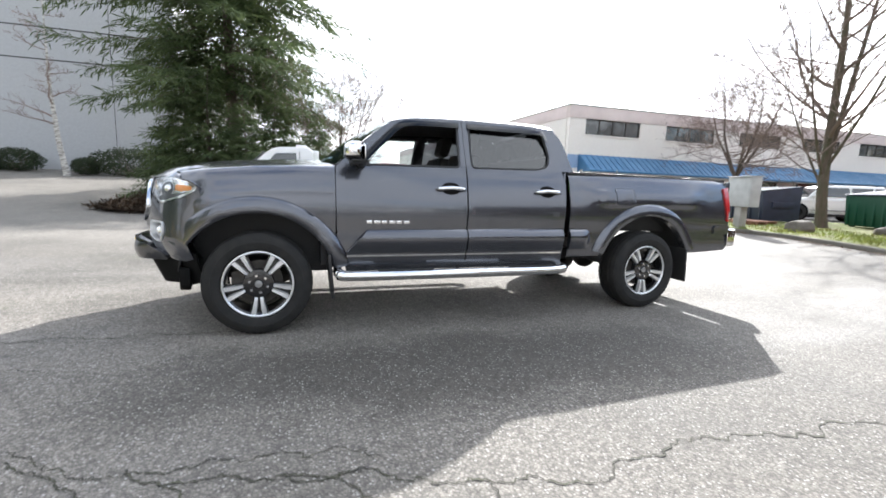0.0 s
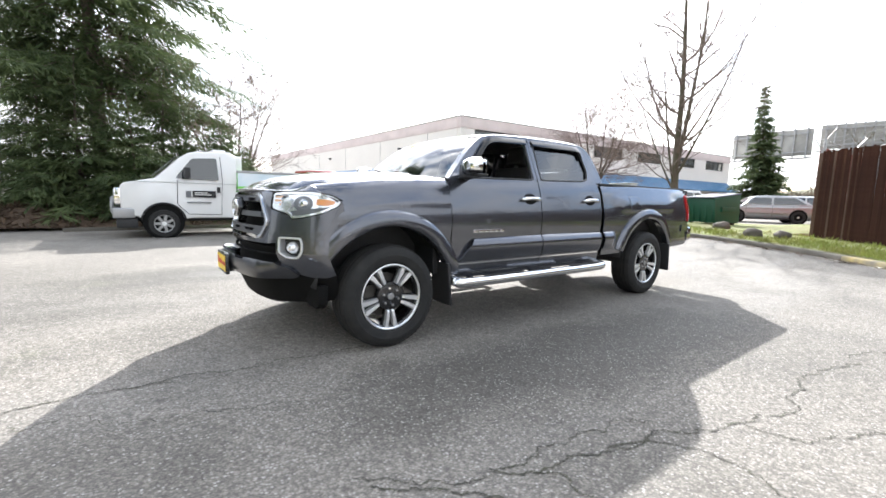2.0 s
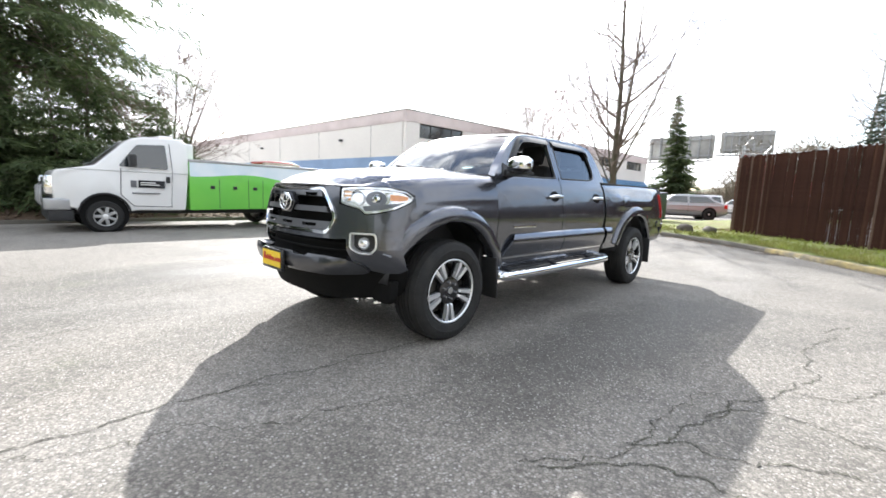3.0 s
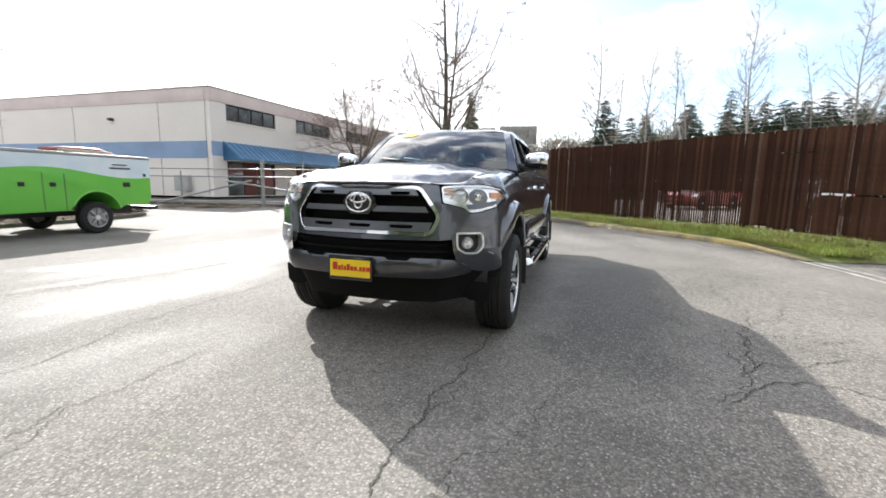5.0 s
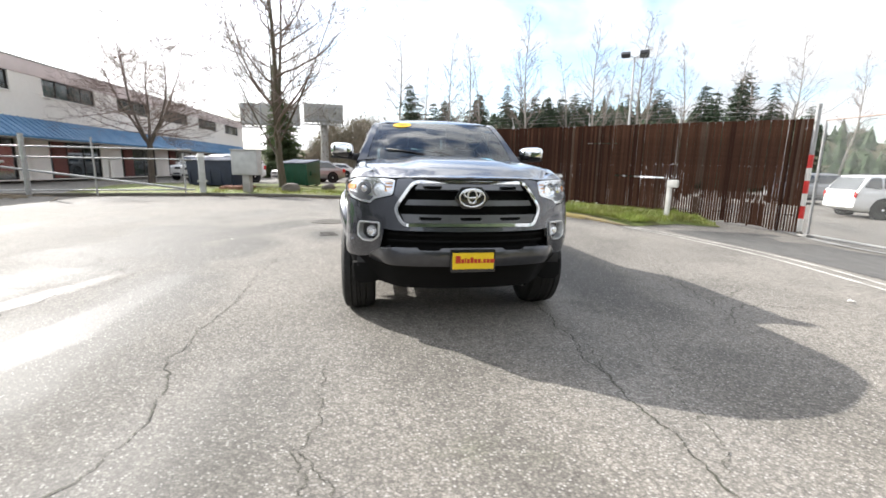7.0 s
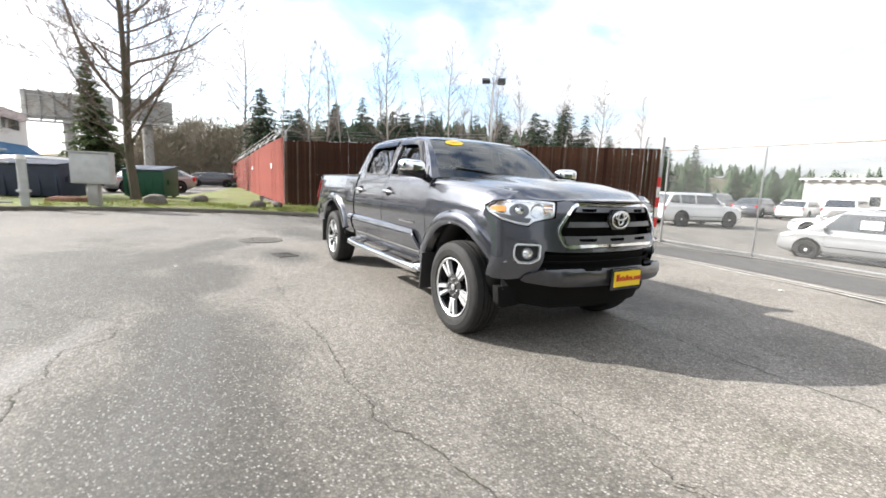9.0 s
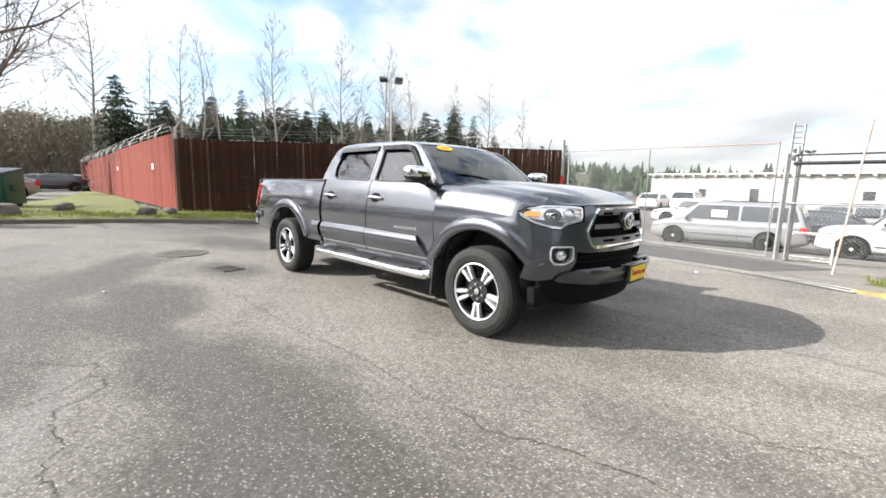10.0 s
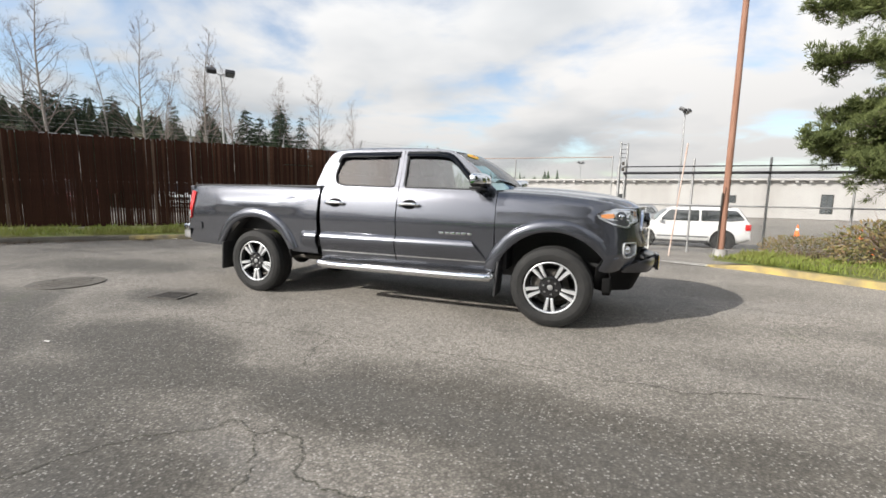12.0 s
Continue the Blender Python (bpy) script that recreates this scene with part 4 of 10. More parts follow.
def nose(u, v, lift=0.0):
    a = abs(u)
    x = float(np.interp(a, PLAN_S, [p.x for p in PLAN]))
    y = float(np.interp(a, PLAN_S, [p.y for p in PLAN]))
    x2 = float(np.interp(a + 0.02, PLAN_S, [p.x for p in PLAN]))
    y2 = float(np.interp(a + 0.02, PLAN_S, [p.y for p in PLAN]))
    x1 = float(np.interp(max(0, a - 0.02), PLAN_S, [p.x for p in PLAN]))
    y1 = float(np.interp(max(0, a - 0.02), PLAN_S, [p.y for p in PLAN]))
    if a < 0.02:
        y1 = -float(np.interp(0.02 - a, PLAN_S, [p.y for p in PLAN]))
    t = Vector((x2 - x1, y2 - y1, 0)).normalized()
    n = Vector((-t.y, t.x, 0))
    o = lerp_table(NOSE_OUT, v) * (1 - smoothstep(0.86, 1.10, a)) + lift
    # the bumper corners tuck in towards their lower edge
    lean = (0.10 * max(0.0, 0.88 - v) + 0.40 * max(0.0, 0.72 - v)) * smoothstep(0.50, 0.70, a) * (1 - smoothstep(0.92, 1.10, a))
    p = Vector((x, y, v)) + n * o
    p.x += lean
    p.y -= smoothstep(0.95, 1.15, a) * (0.90 - lerp_table(SIDE, v)) if v < 0.9 else 0
    return Vector((p.x, math.copysign(p.y, u) if u else 0.0, p.z))


GRILLE = rounded([(-0.405, 1.125), (0.405, 1.125), (0.535, 0.930), (0.470, 0.805), (-0.470, 0.805), (-0.535, 0.930)], 0.05, 4)
FOG = [(0.625, 0.83), (0.795, 0.83), (0.805, 0.79), (0.80, 0.725), (0.755, 0.685), (0.675, 0.685), (0.625, 0.725)]
LAMP = [(0.535, 1.122), (0.66, 1.135), (0.86, 1.135), (1.00, 1.118), (1.055, 1.085), (1.03, 1.045), (0.92, 0.995), (0.80, 0.965), (0.72, 0.955), (0.69, 0.985), (0.64, 0.998), (0.545, 1.02)]


def oval(cx, cz, rx, rz, n=28):
    return [(cx + rx * math.cos(i * math.tau / n), cz + rz * math.sin(i * math.tau / n)) for i in range(n)]


def flip(pts):
    return [(-u, v) for u, v in pts[::-1]]


right_edge = [(0.0, 1.150), (0.25, 1.148), (0.42, 1.142), (0.52, 1.128), (0.535, 1.015), (0.64, 0.990), (0.69, 0.978), (0.72, 0.948), (0.80, 0.958), (0.92, 0.988), (1.03, 1.038), (1.06, 1.075), (1.075, 1.00),
              (1.04, 0.92), (0.985, 0.82), (0.955, 0.72), (0.945, 0.62), (0.942, 0.575), (0.88, 0.555), (0.79, 0.552), (0.70, 0.572), (0.645, 0.605), (0.622, 0.64), (0.607, 0.70), (0.600, 0.785), (0.53, 0.778), (0.0, 0.774)]
cover = right_edge + [(-u, v) for u, v in right_edge[-2:0:-1]]
part("bumper_cover", sheet([cover, GRILLE, rounded(FOG, 0.02, 2), flip(rounded(FOG, 0.02, 2))], 0.045, nose, 0.012, (-1, 0, 0)), "paint", truck)
def valance_point(u, v):
    p = nose(u, 0.57, -0.016 - 0.42 * max(0.0, 0.57 - v))
    return Vector((p.x, p.y, v))


part("valance", sheet([[(-0.945, 0.61), (-0.72, 0.61), (-0.60, 0.57), (0.60, 0.57), (0.72, 0.61), (0.945, 0.61), (0.945, 0.43), (0.91, 0.385), (0.82, 0.362), (0.5, 0.345), (-0.5, 0.345), (-0.82, 0.362), (-0.91, 0.385), (-0.945, 0.43)]],
                      0.06, valance_point, 0.02, (-1, 0, 0)), "void", truck, "black plastic lower valance")
for s in (-1, 1):
    air = [(s * 0.62, 0.50), (s * 0.835, 0.50), (s * 0.825, 0.37), (s * 0.79, 0.335), (s * 0.68, 0.34), (s * 0.62, 0.37)]
    part("air_dam", prism(air, lambda u, v, w: Vector((w + 0.10 * abs(u) - 0.08, u, v)), -2.31, -2.24, 0.012), "void", truck, "black plastic wheel deflector")
# dark wall behind the openings
part("radiator_support", sheet([[(-0.84, 1.12), (0.84, 1.12), (0.86, 0.55), (-0.86, 0.55)]], 0.12, lambda u, v: nose(u, v, -0.14), 0.01, (-1, 0, 0)), "void", truck)

# intake slats
intake = part("lower_intake", sheet([[(-0.68, 0.80), (0.68, 0.80), (0.72, 0.50), (-0.72, 0.50)]], 0.06, lambda u, v: nose(u, v, -0.075), 0.006, (-1, 0, 0)), "void", truck)
for z in (0.70, 0.745):
    part("slat", sheet([[(-0.585, z + 0.006), (0.585, z + 0.006), (0.585, z - 0.006), (-0.585, z - 0.006)]], 0.08, lambda u, v: nose(u, v, -0.035), 0.02, (-1, 0, 0)), "void", intake)

# grille: chrome frame, grey bars with slots, mark in the middle
grille = part("grille", sheet([shrink(GRILLE, 0.006)], 0.06, lambda u, v: nose(u, v, -0.10), 0.006, (-1, 0, 0)), "void", truck, "grille with grey bars in a chrome frame")


def nose_w(u, v, w):
    return nose(u, v, w)


bm = ring_strip(GRILLE, shrink(GRILLE, 0.023), nose_w, -0.03, 0.016)
bmesh.ops.bevel(bm, geom=[e for e in bm.edges if e.calc_face_angle(0) > 0.8], offset=0.005, segments=2, affect="EDGES")
part("grille_frame", bm, "chrome", grille, "chrome grille surround")


def grille_half(z):
    return 0.375 + (1.105 - z) * 0.60 if z > 0.935 else 0.510 - (0.935 - z) * 0.47


for z0, z1, slots in ((1.062, 1.100, ((-0.375, -0.20), (0.20, 0.375))), (0.955, 0.992, ()), (0.832, 0.892, ((-0.36, -0.20), (-0.08, 0.08), (0.20, 0.36)))):
    w0, w1 = grille_half(z0) - 0.012, grille_half(z1) - 0.012
    loops = [[(-w1, z1), (w1, z1), (w0, z0), (-w0, z0)]]
    zm0, zm1 = (z0 + 0.002, z1 - 0.014) if z1 > 1.05 else (z0 + 0.020, z1 - 0.018)
    for a, b in slots:
        if z1 > 1.05:
            a, b = max(a, -w1 + 0.03), min(b, w1 - 0.03)
        loops.append(rounded([(a, zm1), (b, zm1), (b - 0.01, zm0), (a + 0.01, zm0)], 0.008, 2))
    part("grille_bar", sheet(loops, 0.05, lambda u, v: nose(u, v, 0.004), 0.03, (-1, 0, 0)), "grey_trim", grille)
hexa = rounded([(-0.07, 1.085), (0.07, 1.085), (0.125, 1.01), (0.07, 0.935), (-0.07, 0.935), (-0.125, 1.01)], 0.015, 2)
part("badge_holder", prism(hexa, lambda u, v, w: Vector((-2.612 - w, u, v)), -0.01, 0.03, 0.004), "gloss_black", grille)


bm = bmesh.new()
for cx, cz, rx, rz, x in ((0, 1.01, 0.088, 0.061, -2.650), (0, 1.020, 0.030, 0.047, -2.653), (0, 1.036, 0.058, 0.026, -2.652)):
    put_tube(bm, [Vector((x, u, v)) for u, v in oval(cx, cz, rx, rz)], 0.0075, 8, True)
part("badge", bm, "chrome", grille, "chrome oval badge")

# headlamps and fog lamps
for s in (-1, 1):
    lamp_out = rounded(LAMP, 0.015, 2)
    lamp_out = lamp_out if s > 0 else flip(lamp_out)
    lamp = part("headlight", sheet([lamp_out], 0.05, lambda u, v: nose(u, v, -0.018), 0.004, (-1, s * 0.6, 0)), "reflector", truck, "clear headlight with an amber corner")
    rim = ring_strip(lamp_out, shrink(lamp_out, 0.014), nose_w, -0.03, -0.006)
    part("headlight_housing", rim, "reflector", lamp)
    part("lens", sheet([lamp_out], 0.05, nose, 0.0, (-1, s * 0.6, 0)), "lens", lamp, "clear plastic lens").visible_shadow = False
    amb = [(0.885, 1.088), (0.955, 1.088), (1.012, 1.078), (1.005, 1.056), (0.945, 1.046), (0.885, 1.052)]
    amb = amb if s > 0 else flip(amb)
    part("turn_signal", sheet([amb], 0.04, lambda u, v: nose(u, v, -0.012), 0.02, (-1, s * 0.6, 0)), "amber", lamp, "amber turn signal")
    c = nose(s * 0.79, 1.055, -0.036)
    q = (Vector((-1, s * 0.42, 0))).to_track_quat("Y", "Z").to_matrix().to_4x4()
    part("projector", lathe([(0.0, 0.035), (0.022, 0.031), (0.034, 0.018), (0.040, 0.0), (0.047, 0.008), (0.050, -0.03)], 20, Matrix.Translation(c) @ q), "chrome", lamp)
    c2 = nose(s * 0.665, 1.06, -0.034)
    part("bulb_bowl", lathe([(0.0, -0.01), (0.03, 0.0), (0.048, 0.022), (0.053, 0.028)], 18, Matrix.Translation(c2) @ q), "chrome", lamp)
    well = oval(0.79, 1.057, 0.072, 0.052, 20)
    part("lamp_well", sheet([well if s > 0 else flip(well)], 0.04, lambda u, v: nose(u, v, -0.0155), 0.004, (-1, s * 0.6, 0)), "grey_trim", lamp)
    brow = [(0.70, 1.006), (0.99, 1.04), (0.98, 1.022), (0.80, 0.982), (0.72, 0.975)]
    part("lamp_bezel", sheet([brow if s > 0 else flip(brow)], 0.05, lambda u, v: nose(u, v, -0.014), 0.012, (-1, s * 0.6, 0)), "grey_trim", lamp)
    for k in range(3):
        z = 1.042 + k * 0.024
        strip_ = [(0.550, z + 0.014), (0.615, z + 0.014), (0.615, z), (0.550, z)]
        part("amber_louvre", sheet([strip_ if s > 0 else flip(strip_)], 0.05, lambda u, v: nose(u, v, -0.018), 0.008, (-1, s * 0.6, 0)), "pale_amber", lamp)
    fogo = rounded(FOG, 0.02, 3)
    fogo = fogo if s > 0 else flip(fogo)
    fog = part("fog_light", sheet([fogo], 0.05, lambda u, v: nose(u, v, -0.045), 0.01, (-1, s * 0.5, 0)), "trim", truck, "round fog light in a chrome bezel")
    bm = ring_strip(fogo, shrink(fogo, 0.0115), nose_w, -0.05, 0.012)
    bmesh.ops.bevel(bm, geom=[e for e in bm.edges if e.calc_face_angle(0) > 0.8], offset=0.004, segments=2, affect="EDGES")
    part("fog_bezel", bm, "alloy", fog, "bright bezel")
    c = nose(s * 0.705, 0.757, -0.03)
    part("fog_lens", lathe([(0.0, 0.03), (0.022, 0.026), (0.036, 0.012), (0.042, 0.0), (0.044, -0.02)], 18, Matrix.Translation(c) @ q), "reflector", fog)

# painted ledge that joins bonnet and fender to the upper edge of each lamp
def along(pts, n):
    ds = [0.0]
    for a, b in zip(pts, pts[1:]):
        ds.append(ds[-1] + (b - a).length)
    return [Vector([float(np.interp(ds[-1] * i / n, ds, [p[k] for p in pts])) for k in range(3)]) for i in range(n + 1)]


for s in (-1, 1):
    low = along([nose(s * u, v, 0.004) for u, v in ((0.47, 1.142), (0.535, 1.136), (0.66, 1.140), (0.86, 1.140), (1.0, 1.124), (1.062, 1.085))], 20)
    high = [hood_point(x, s * y) - Vector((0, 0, 0.004)) for x, y in ((-2.505, 0.44), (-2.46, 0.50), (-2.36, 0.60), (-2.27, 0.665))]
    high += [fender_point(s)(u, v) - Vector((0, 0, 0.004)) for u, v in ((-2.265, 1.335), (-2.275, 1.27), (-2.285, 1.20), (-2.16, 1.13))]
    high = along(high, 20)
    bm = bmesh.new()
    rows = []
    for a, b in zip(low, high):
        mid = a.lerp(b, 0.5) + Vector((-0.25, s * 0.15, 1)).normalized() * (0.18 * (a - b).length)
        rows.append([bm.verts.new(p) for p in (a, a.lerp(mid, 0.5) + Vector((0, 0, 0.002)), mid, b)])
    for r0, r1 in zip(rows, rows[1:]):
        for k in range(3):
            bm.faces.new((r0[k], r0[k + 1], r1[k + 1], r1[k]))
    bmesh.ops.recalc_face_normals(bm, faces=bm.faces)
    if sum(f.normal.z for f in bm.faces) < 0:
        bmesh.ops.reverse_faces(bm, faces=list(bm.faces))
    thicken(bm, 0.006)
    part("lamp_ledge", bm, "paint", truck)

# bumper bar and plate
bar_r = [(0.0, 0.672), (0.20, 0.672), (0.22, 0.655), (0.34, 0.655), (0.36, 0.672), (0.50, 0.670), (0.60, 0.655), (0.68, 0.600), (0.70, 0.560), (0.66, 0.540), (0.0, 0.540)]
part("bumper_bar", sheet([bar_r + [(-u, v) for u, v in bar_r[-2:0:-1]]], 0.05, lambda u, v: nose(u, v, 0.020 + 0.045 * (1 - smoothstep(0.50, 0.70, abs(u))) - 1.2 * max(0, abs(v - 0.605) - 0.03) ** 1.4), 0.10, (-1, 0, 0)), "bar_trim", truck, "dark grey bumper bar")
plate = part("dealer_plate", box((-2.757, -0.150, 0.512), (-2.728, 0.162, 0.668), 0.006), "gloss_black", truck, "yellow dealer plate in a black frame")
part("plate_bracket", box((-2.732, -0.12, 0.53), (-2.66, 0.13, 0.64), 0.004), "trim", truck)
part("plate_face", box((-2.761, -0.137, 0.536), (-2.756, 0.149, 0.648)), "plate", plate)
rnd = random.Random(5)
bm = bmesh.new()
y = 0.128
for k, (w, h) in enumerate(((0.034, 0.050), (0.020, 0.028), (0.010, 0.036), (0.018, 0.028), (0.022, 0.040), (0.020, 0.028), (0.020, 0.028), (0.008, 0.010), (0.018, 0.028), (0.020, 0.028), (0.030, 0.028))):
    put_box(bm, (-2.763, y - w, 0.578), (-2.760, y, 0.578 + h), Matrix.Identity(4))
    y -= w + 0.005
part("print", bm, "plate_red", plate, "red print")
bm = bmesh.new()
for k in range(8):
    put_box(bm, (-2.763, 0.05 - k * 0.014, 0.526), (-2.760, 0.06 - k * 0.014, 0.537))
part("print", bm, "gloss_black", plate)

# doors below the belt line
BELT = [(-1.24, 1.262), (-0.72, 1.270), (-0.14, 1.284), (0.35, 1.296), (0.56, 1.302), (0.83, 1.318)]


def belt(x):
    return lerp_table(BELT, x)


def moulding_depth(z):
    """Convex lower-door moulding with a narrow ledge along its upper edge."""
    if z > 0.72:
        return (0.010 + 0.032 * max(0.0, 1 - ((z - 0.72) / 0.068) ** 2)) * (1 - smoothstep(0.786, 0.794, z))
    return 0.042 * (0.25 + 0.75 * smoothstep(0.56, 0.72, z))


G = 0.006
for s in (-1, 1):
    nm = (0, s, 0)
    front = [(-1.235 + G, belt(-1.235)), (-0.72, belt(-0.72)), (-0.15 - G, belt(-0.15)), (-0.15 - G, 0.52), (-0.5, 0.515), (-1.0, 0.515), (-1.17, 0.525), (-1.21, 0.60), (-1.225, 0.8), (-1.235 + G, 1.0)]
    rear = [(-0.15 + G, belt(-0.15)), (0.35, belt(0.35)), (0.80, belt(0.80)), (0.825, 1.20), (0.815, 0.90), (0.81, 0.52), (-0.15 + G, 0.515)]
    for nm_, outl, hx in (("front_door", front, -0.300), ("rear_door", rear, 0.625)):
        door = part(nm_, sheet([outl], 0.05, on_side(s), 0.014, nm), "paint", truck)
        hz = 1.128
        yy = side_y(hx, hz)
        # shade of the hand recess, painted as a flat black oval on the skin
        part("handle_cup", sheet([[(hx + 0.084 * math.cos(a), hz + 0.050 * math.sin(a)) for a in np.linspace(0, math.tau, 28, endpoint=False)]], 0.03, on_side(s, 0.003), 0.008, nm), "void", door)
        bm = bmesh.new()
        pts = [Vector((hx + dx, s * (yy + 0.012 + 0.026 * (1 - (dx / 0.130) ** 4)), hz + 0.004 - 0.010 * (dx / 0.12) ** 2)) for dx in np.linspace(-0.128, 0.128, 11)]
        put_tube(bm, pts, [0.011, 0.0165, 0.018, 0.0175, 0.017, 0.0165, 0.017, 0.0175, 0.018, 0.0165, 0.011], 10)
        part("door_handle", bm, "chrome", door, "chrome door handle")
        # body moulding along the lower door
        if nm_ == "front_door":
            mo = [(-0.995, 0.782), (-0.15 - G, 0.792), (-0.15 - G, 0.690), (-1.10, 0.690)]
            mo2 = [(-1.105, 0.686), (-0.15 - G, 0.686), (-0.15 - G, 0.600), (-1.155, 0.600)]
        else:
            mo = [(-0.15 + G, 0.792), (0.80, 0.802), (0.80, 0.690), (-0.15 + G, 0.690)]
            mo2 = [(-0.15 + G, 0.686), (0.80, 0.686), (0.80, 0.600), (-0.15 + G, 0.600)]
        roll = lambda u, v, s=s: Vector((u, s * (side_y(u, v) + 0.002 + moulding_depth(v)), v))
        part("moulding", sheet([[mo[0], mo[1], mo2[2], mo2[3]]], 0.011, roll, 0.02, nm), "paint", door)
        part("sill_strip", sheet([[(outl[-3][0] if nm_ == "front_door" else -0.15 + G, 0.585), (0.80 if nm_ == "rear_door" else -0.15 - G, 0.585), (0.80 if nm_ == "rear_door" else -0.15 - G, 0.572), (-1.15 if nm_ == "front_door" else -0.15 + G, 0.572)]],
                                 0.1, on_side(s, 0.004), 0.006, nm), "chrome", door, "thin bright strip")
        if nm_ == "front_door":
            # model script stands as a row of plain bars
            for k in range(6):
                x0 = -1.000 + k * 0.0595
                yy2 = side_y(x0, 0.85)
                part("script_mark", box((x0, min(s * yy2, s * (yy2 + 0.007)), 0.836), (x0 + (0.050 if k % 2 else 0.044), max(s * yy2, s * (yy2 + 0.007)), 0.860), 0.002), "chrome", door)

    # cab side: pillars and roof rail round the two window openings
    top = [(p.x, p.y) for p in spline([(-1.235, 1.262), (-1.10, 1.385), (-0.92, 1.545), (-0.78, 1.645), (-0.66, 1.690), (-0.45, 1.712), (0.0, 1.724), (0.45, 1.724), (0.68, 1.714), (0.80, 1.668), (0.865, 1.56), (0.905, 1.42), (0.925, 1.318)], 5)]
    wf = rounded([(-1.035, 1.292), (-0.212, 1.306), (-0.195, 1.672), (-0.60, 1.662), (-0.73, 1.622), (-0.92, 1.458)], 0.030, 3)
    wr = rounded([(-0.095, 1.308), (0.55, 1.322), (0.655, 1.350), (0.690, 1.45), (0.645, 1.662), (-0.085, 1.674)], 0.035, 3)
    low = [(0.83, belt(0.83)), (0.35, belt(0.35)), (-0.15, belt(-0.15)), (-0.72, belt(-0.72))]
    side = part("cab_side", sheet([top + low, wf, wr], 0.05, on_side(s, 0.001), 0.03, nm), "paint", truck)
    bm = bmesh.new()
    for xs in ((-0.150, -0.150),):
        put_tube(bm, [on_side(s, 0.0035)(-0.150, z) for z in np.linspace(1.29, 1.70, 8)], 0.004, 6)
    part("door_gap", bm, "trim", side)
    for loop, nmw in ((wf, "front_window"), (wr, "rear_window")):
        lp = [Vector(on_side(s, -0.002)(u, v)) for u, v in loop]
        part("window_seal", tube(lp, 0.0105, 6, True), "trim", side)
        if not (s < 0 and nmw == "front_window"):
            pane = part(nmw, sheet([shrink(loop, 0.004)], 0.08, on_side(s, -0.018), 0.0, nm), "tint" if nmw == "rear_window" else "glass", truck, "tinted rear door glass" if nmw == "rear_window" else "closed front door glass")
            pane.visible_shadow = False
    # pillar between the doors is blacked out
    bm = sheet([[(-0.198, 1.312), (-0.108, 1.316), (-0.100, 1.668), (-0.182, 1.668)]], 0.05, on_side(s, 0.006), 0.006, nm)
    part("pillar_cover", bm, "paint", truck)
    # smoked wind deflectors over the windows
    for line in ([(-1.03, 1.355), (-0.90, 1.485), (-0.73, 1.642), (-0.60, 1.684), (-0.40, 1.692), (-0.185, 1.696)], [(-0.100, 1.696), (0.25, 1.696), (0.63, 1.690), (0.705, 1.60)]):
        pts = [(p.x, p.y) for p in spline(line, 6)]
        bm = bmesh.new()
        prev = None
        for i, (u, v) in enumerate(pts):
            a, b = Vector(pts[max(0, i - 1)]), Vector(pts[min(len(pts) - 1, i + 1)])
            t = (b - a).normalized()
            n2 = Vector((t.y, -t.x))
            w = 0.052
            row = [on_side(s, 0.004)(u, v), on_side(s, 0.020)(u + n2.x * w * 0.4, v + n2.y * w * 0.4), on_side(s, 0.026)(u + n2.x * w, v + n2.y * w)]
            row = [bm.verts.new(p) for p in row]
            if prev:
                for k in range(2):
                    bm.faces.new((prev[k], prev[k + 1], row[k + 1], row[k]))
            prev = row
        bmesh.ops.recalc_face_normals(bm, faces=bm.faces)
        thicken(bm, 0.003)
        part("wind_deflector", bm, "visor", truck, "smoked acrylic wind deflector")

# roof
ROOF_Z = [(p.x, p.y) for p in spline([(-0.80, 1.682), (-0.70, 1.712), (-0.55, 1.738), (-0.30, 1.760), (0.0, 1.772), (0.35, 1.778), (0.65, 1.772), (0.80, 1.752), (0.90, 1.70)], 6)]


def roof_point(u, v):
    a = abs(v)
    return Vector((u, v, lerp_table(ROOF_Z, u) - 0.022 * (a / 0.6) ** 2 - 0.040 * max(0.0, (a - 0.50) / 0.14) ** 2.4))


rside = [(p.x, p.y) for p in spline([(-0.80, 0.0), (-0.785, 0.25), (-0.74, 0.47), (-0.68, 0.60), (-0.55, 0.640), (0.0, 0.642), (0.5, 0.640), (0.74, 0.622), (0.83, 0.56), (0.87, 0.30), (0.88, 0.0)], 5)]
part("roof", sheet([rside + [(x, -y) for x, y in rside[-2:0:-1]]], 0.07, roof_point, 0.02, (0, 0, 1)), "paint", truck)

# windscreen between the cowl and the roof edge
def screen_point(u, v):
    """u across (-1..1), v from the foot (0) to the header (1)."""
    foot = Vector((-1.325 + 0.125 * u * u, 0.735 * u, 1.292 - 0.012 * u * u))
    head = Vector((-0.795 + 0.085 * u * u, 0.600 * u, 1.690 - 0.016 * u * u))
    p = foot.lerp(head, v)
    p += Vector((-0.45, 0, 0.60)).normalized() * 0.035 * math.sin(math.pi * v)
    return p


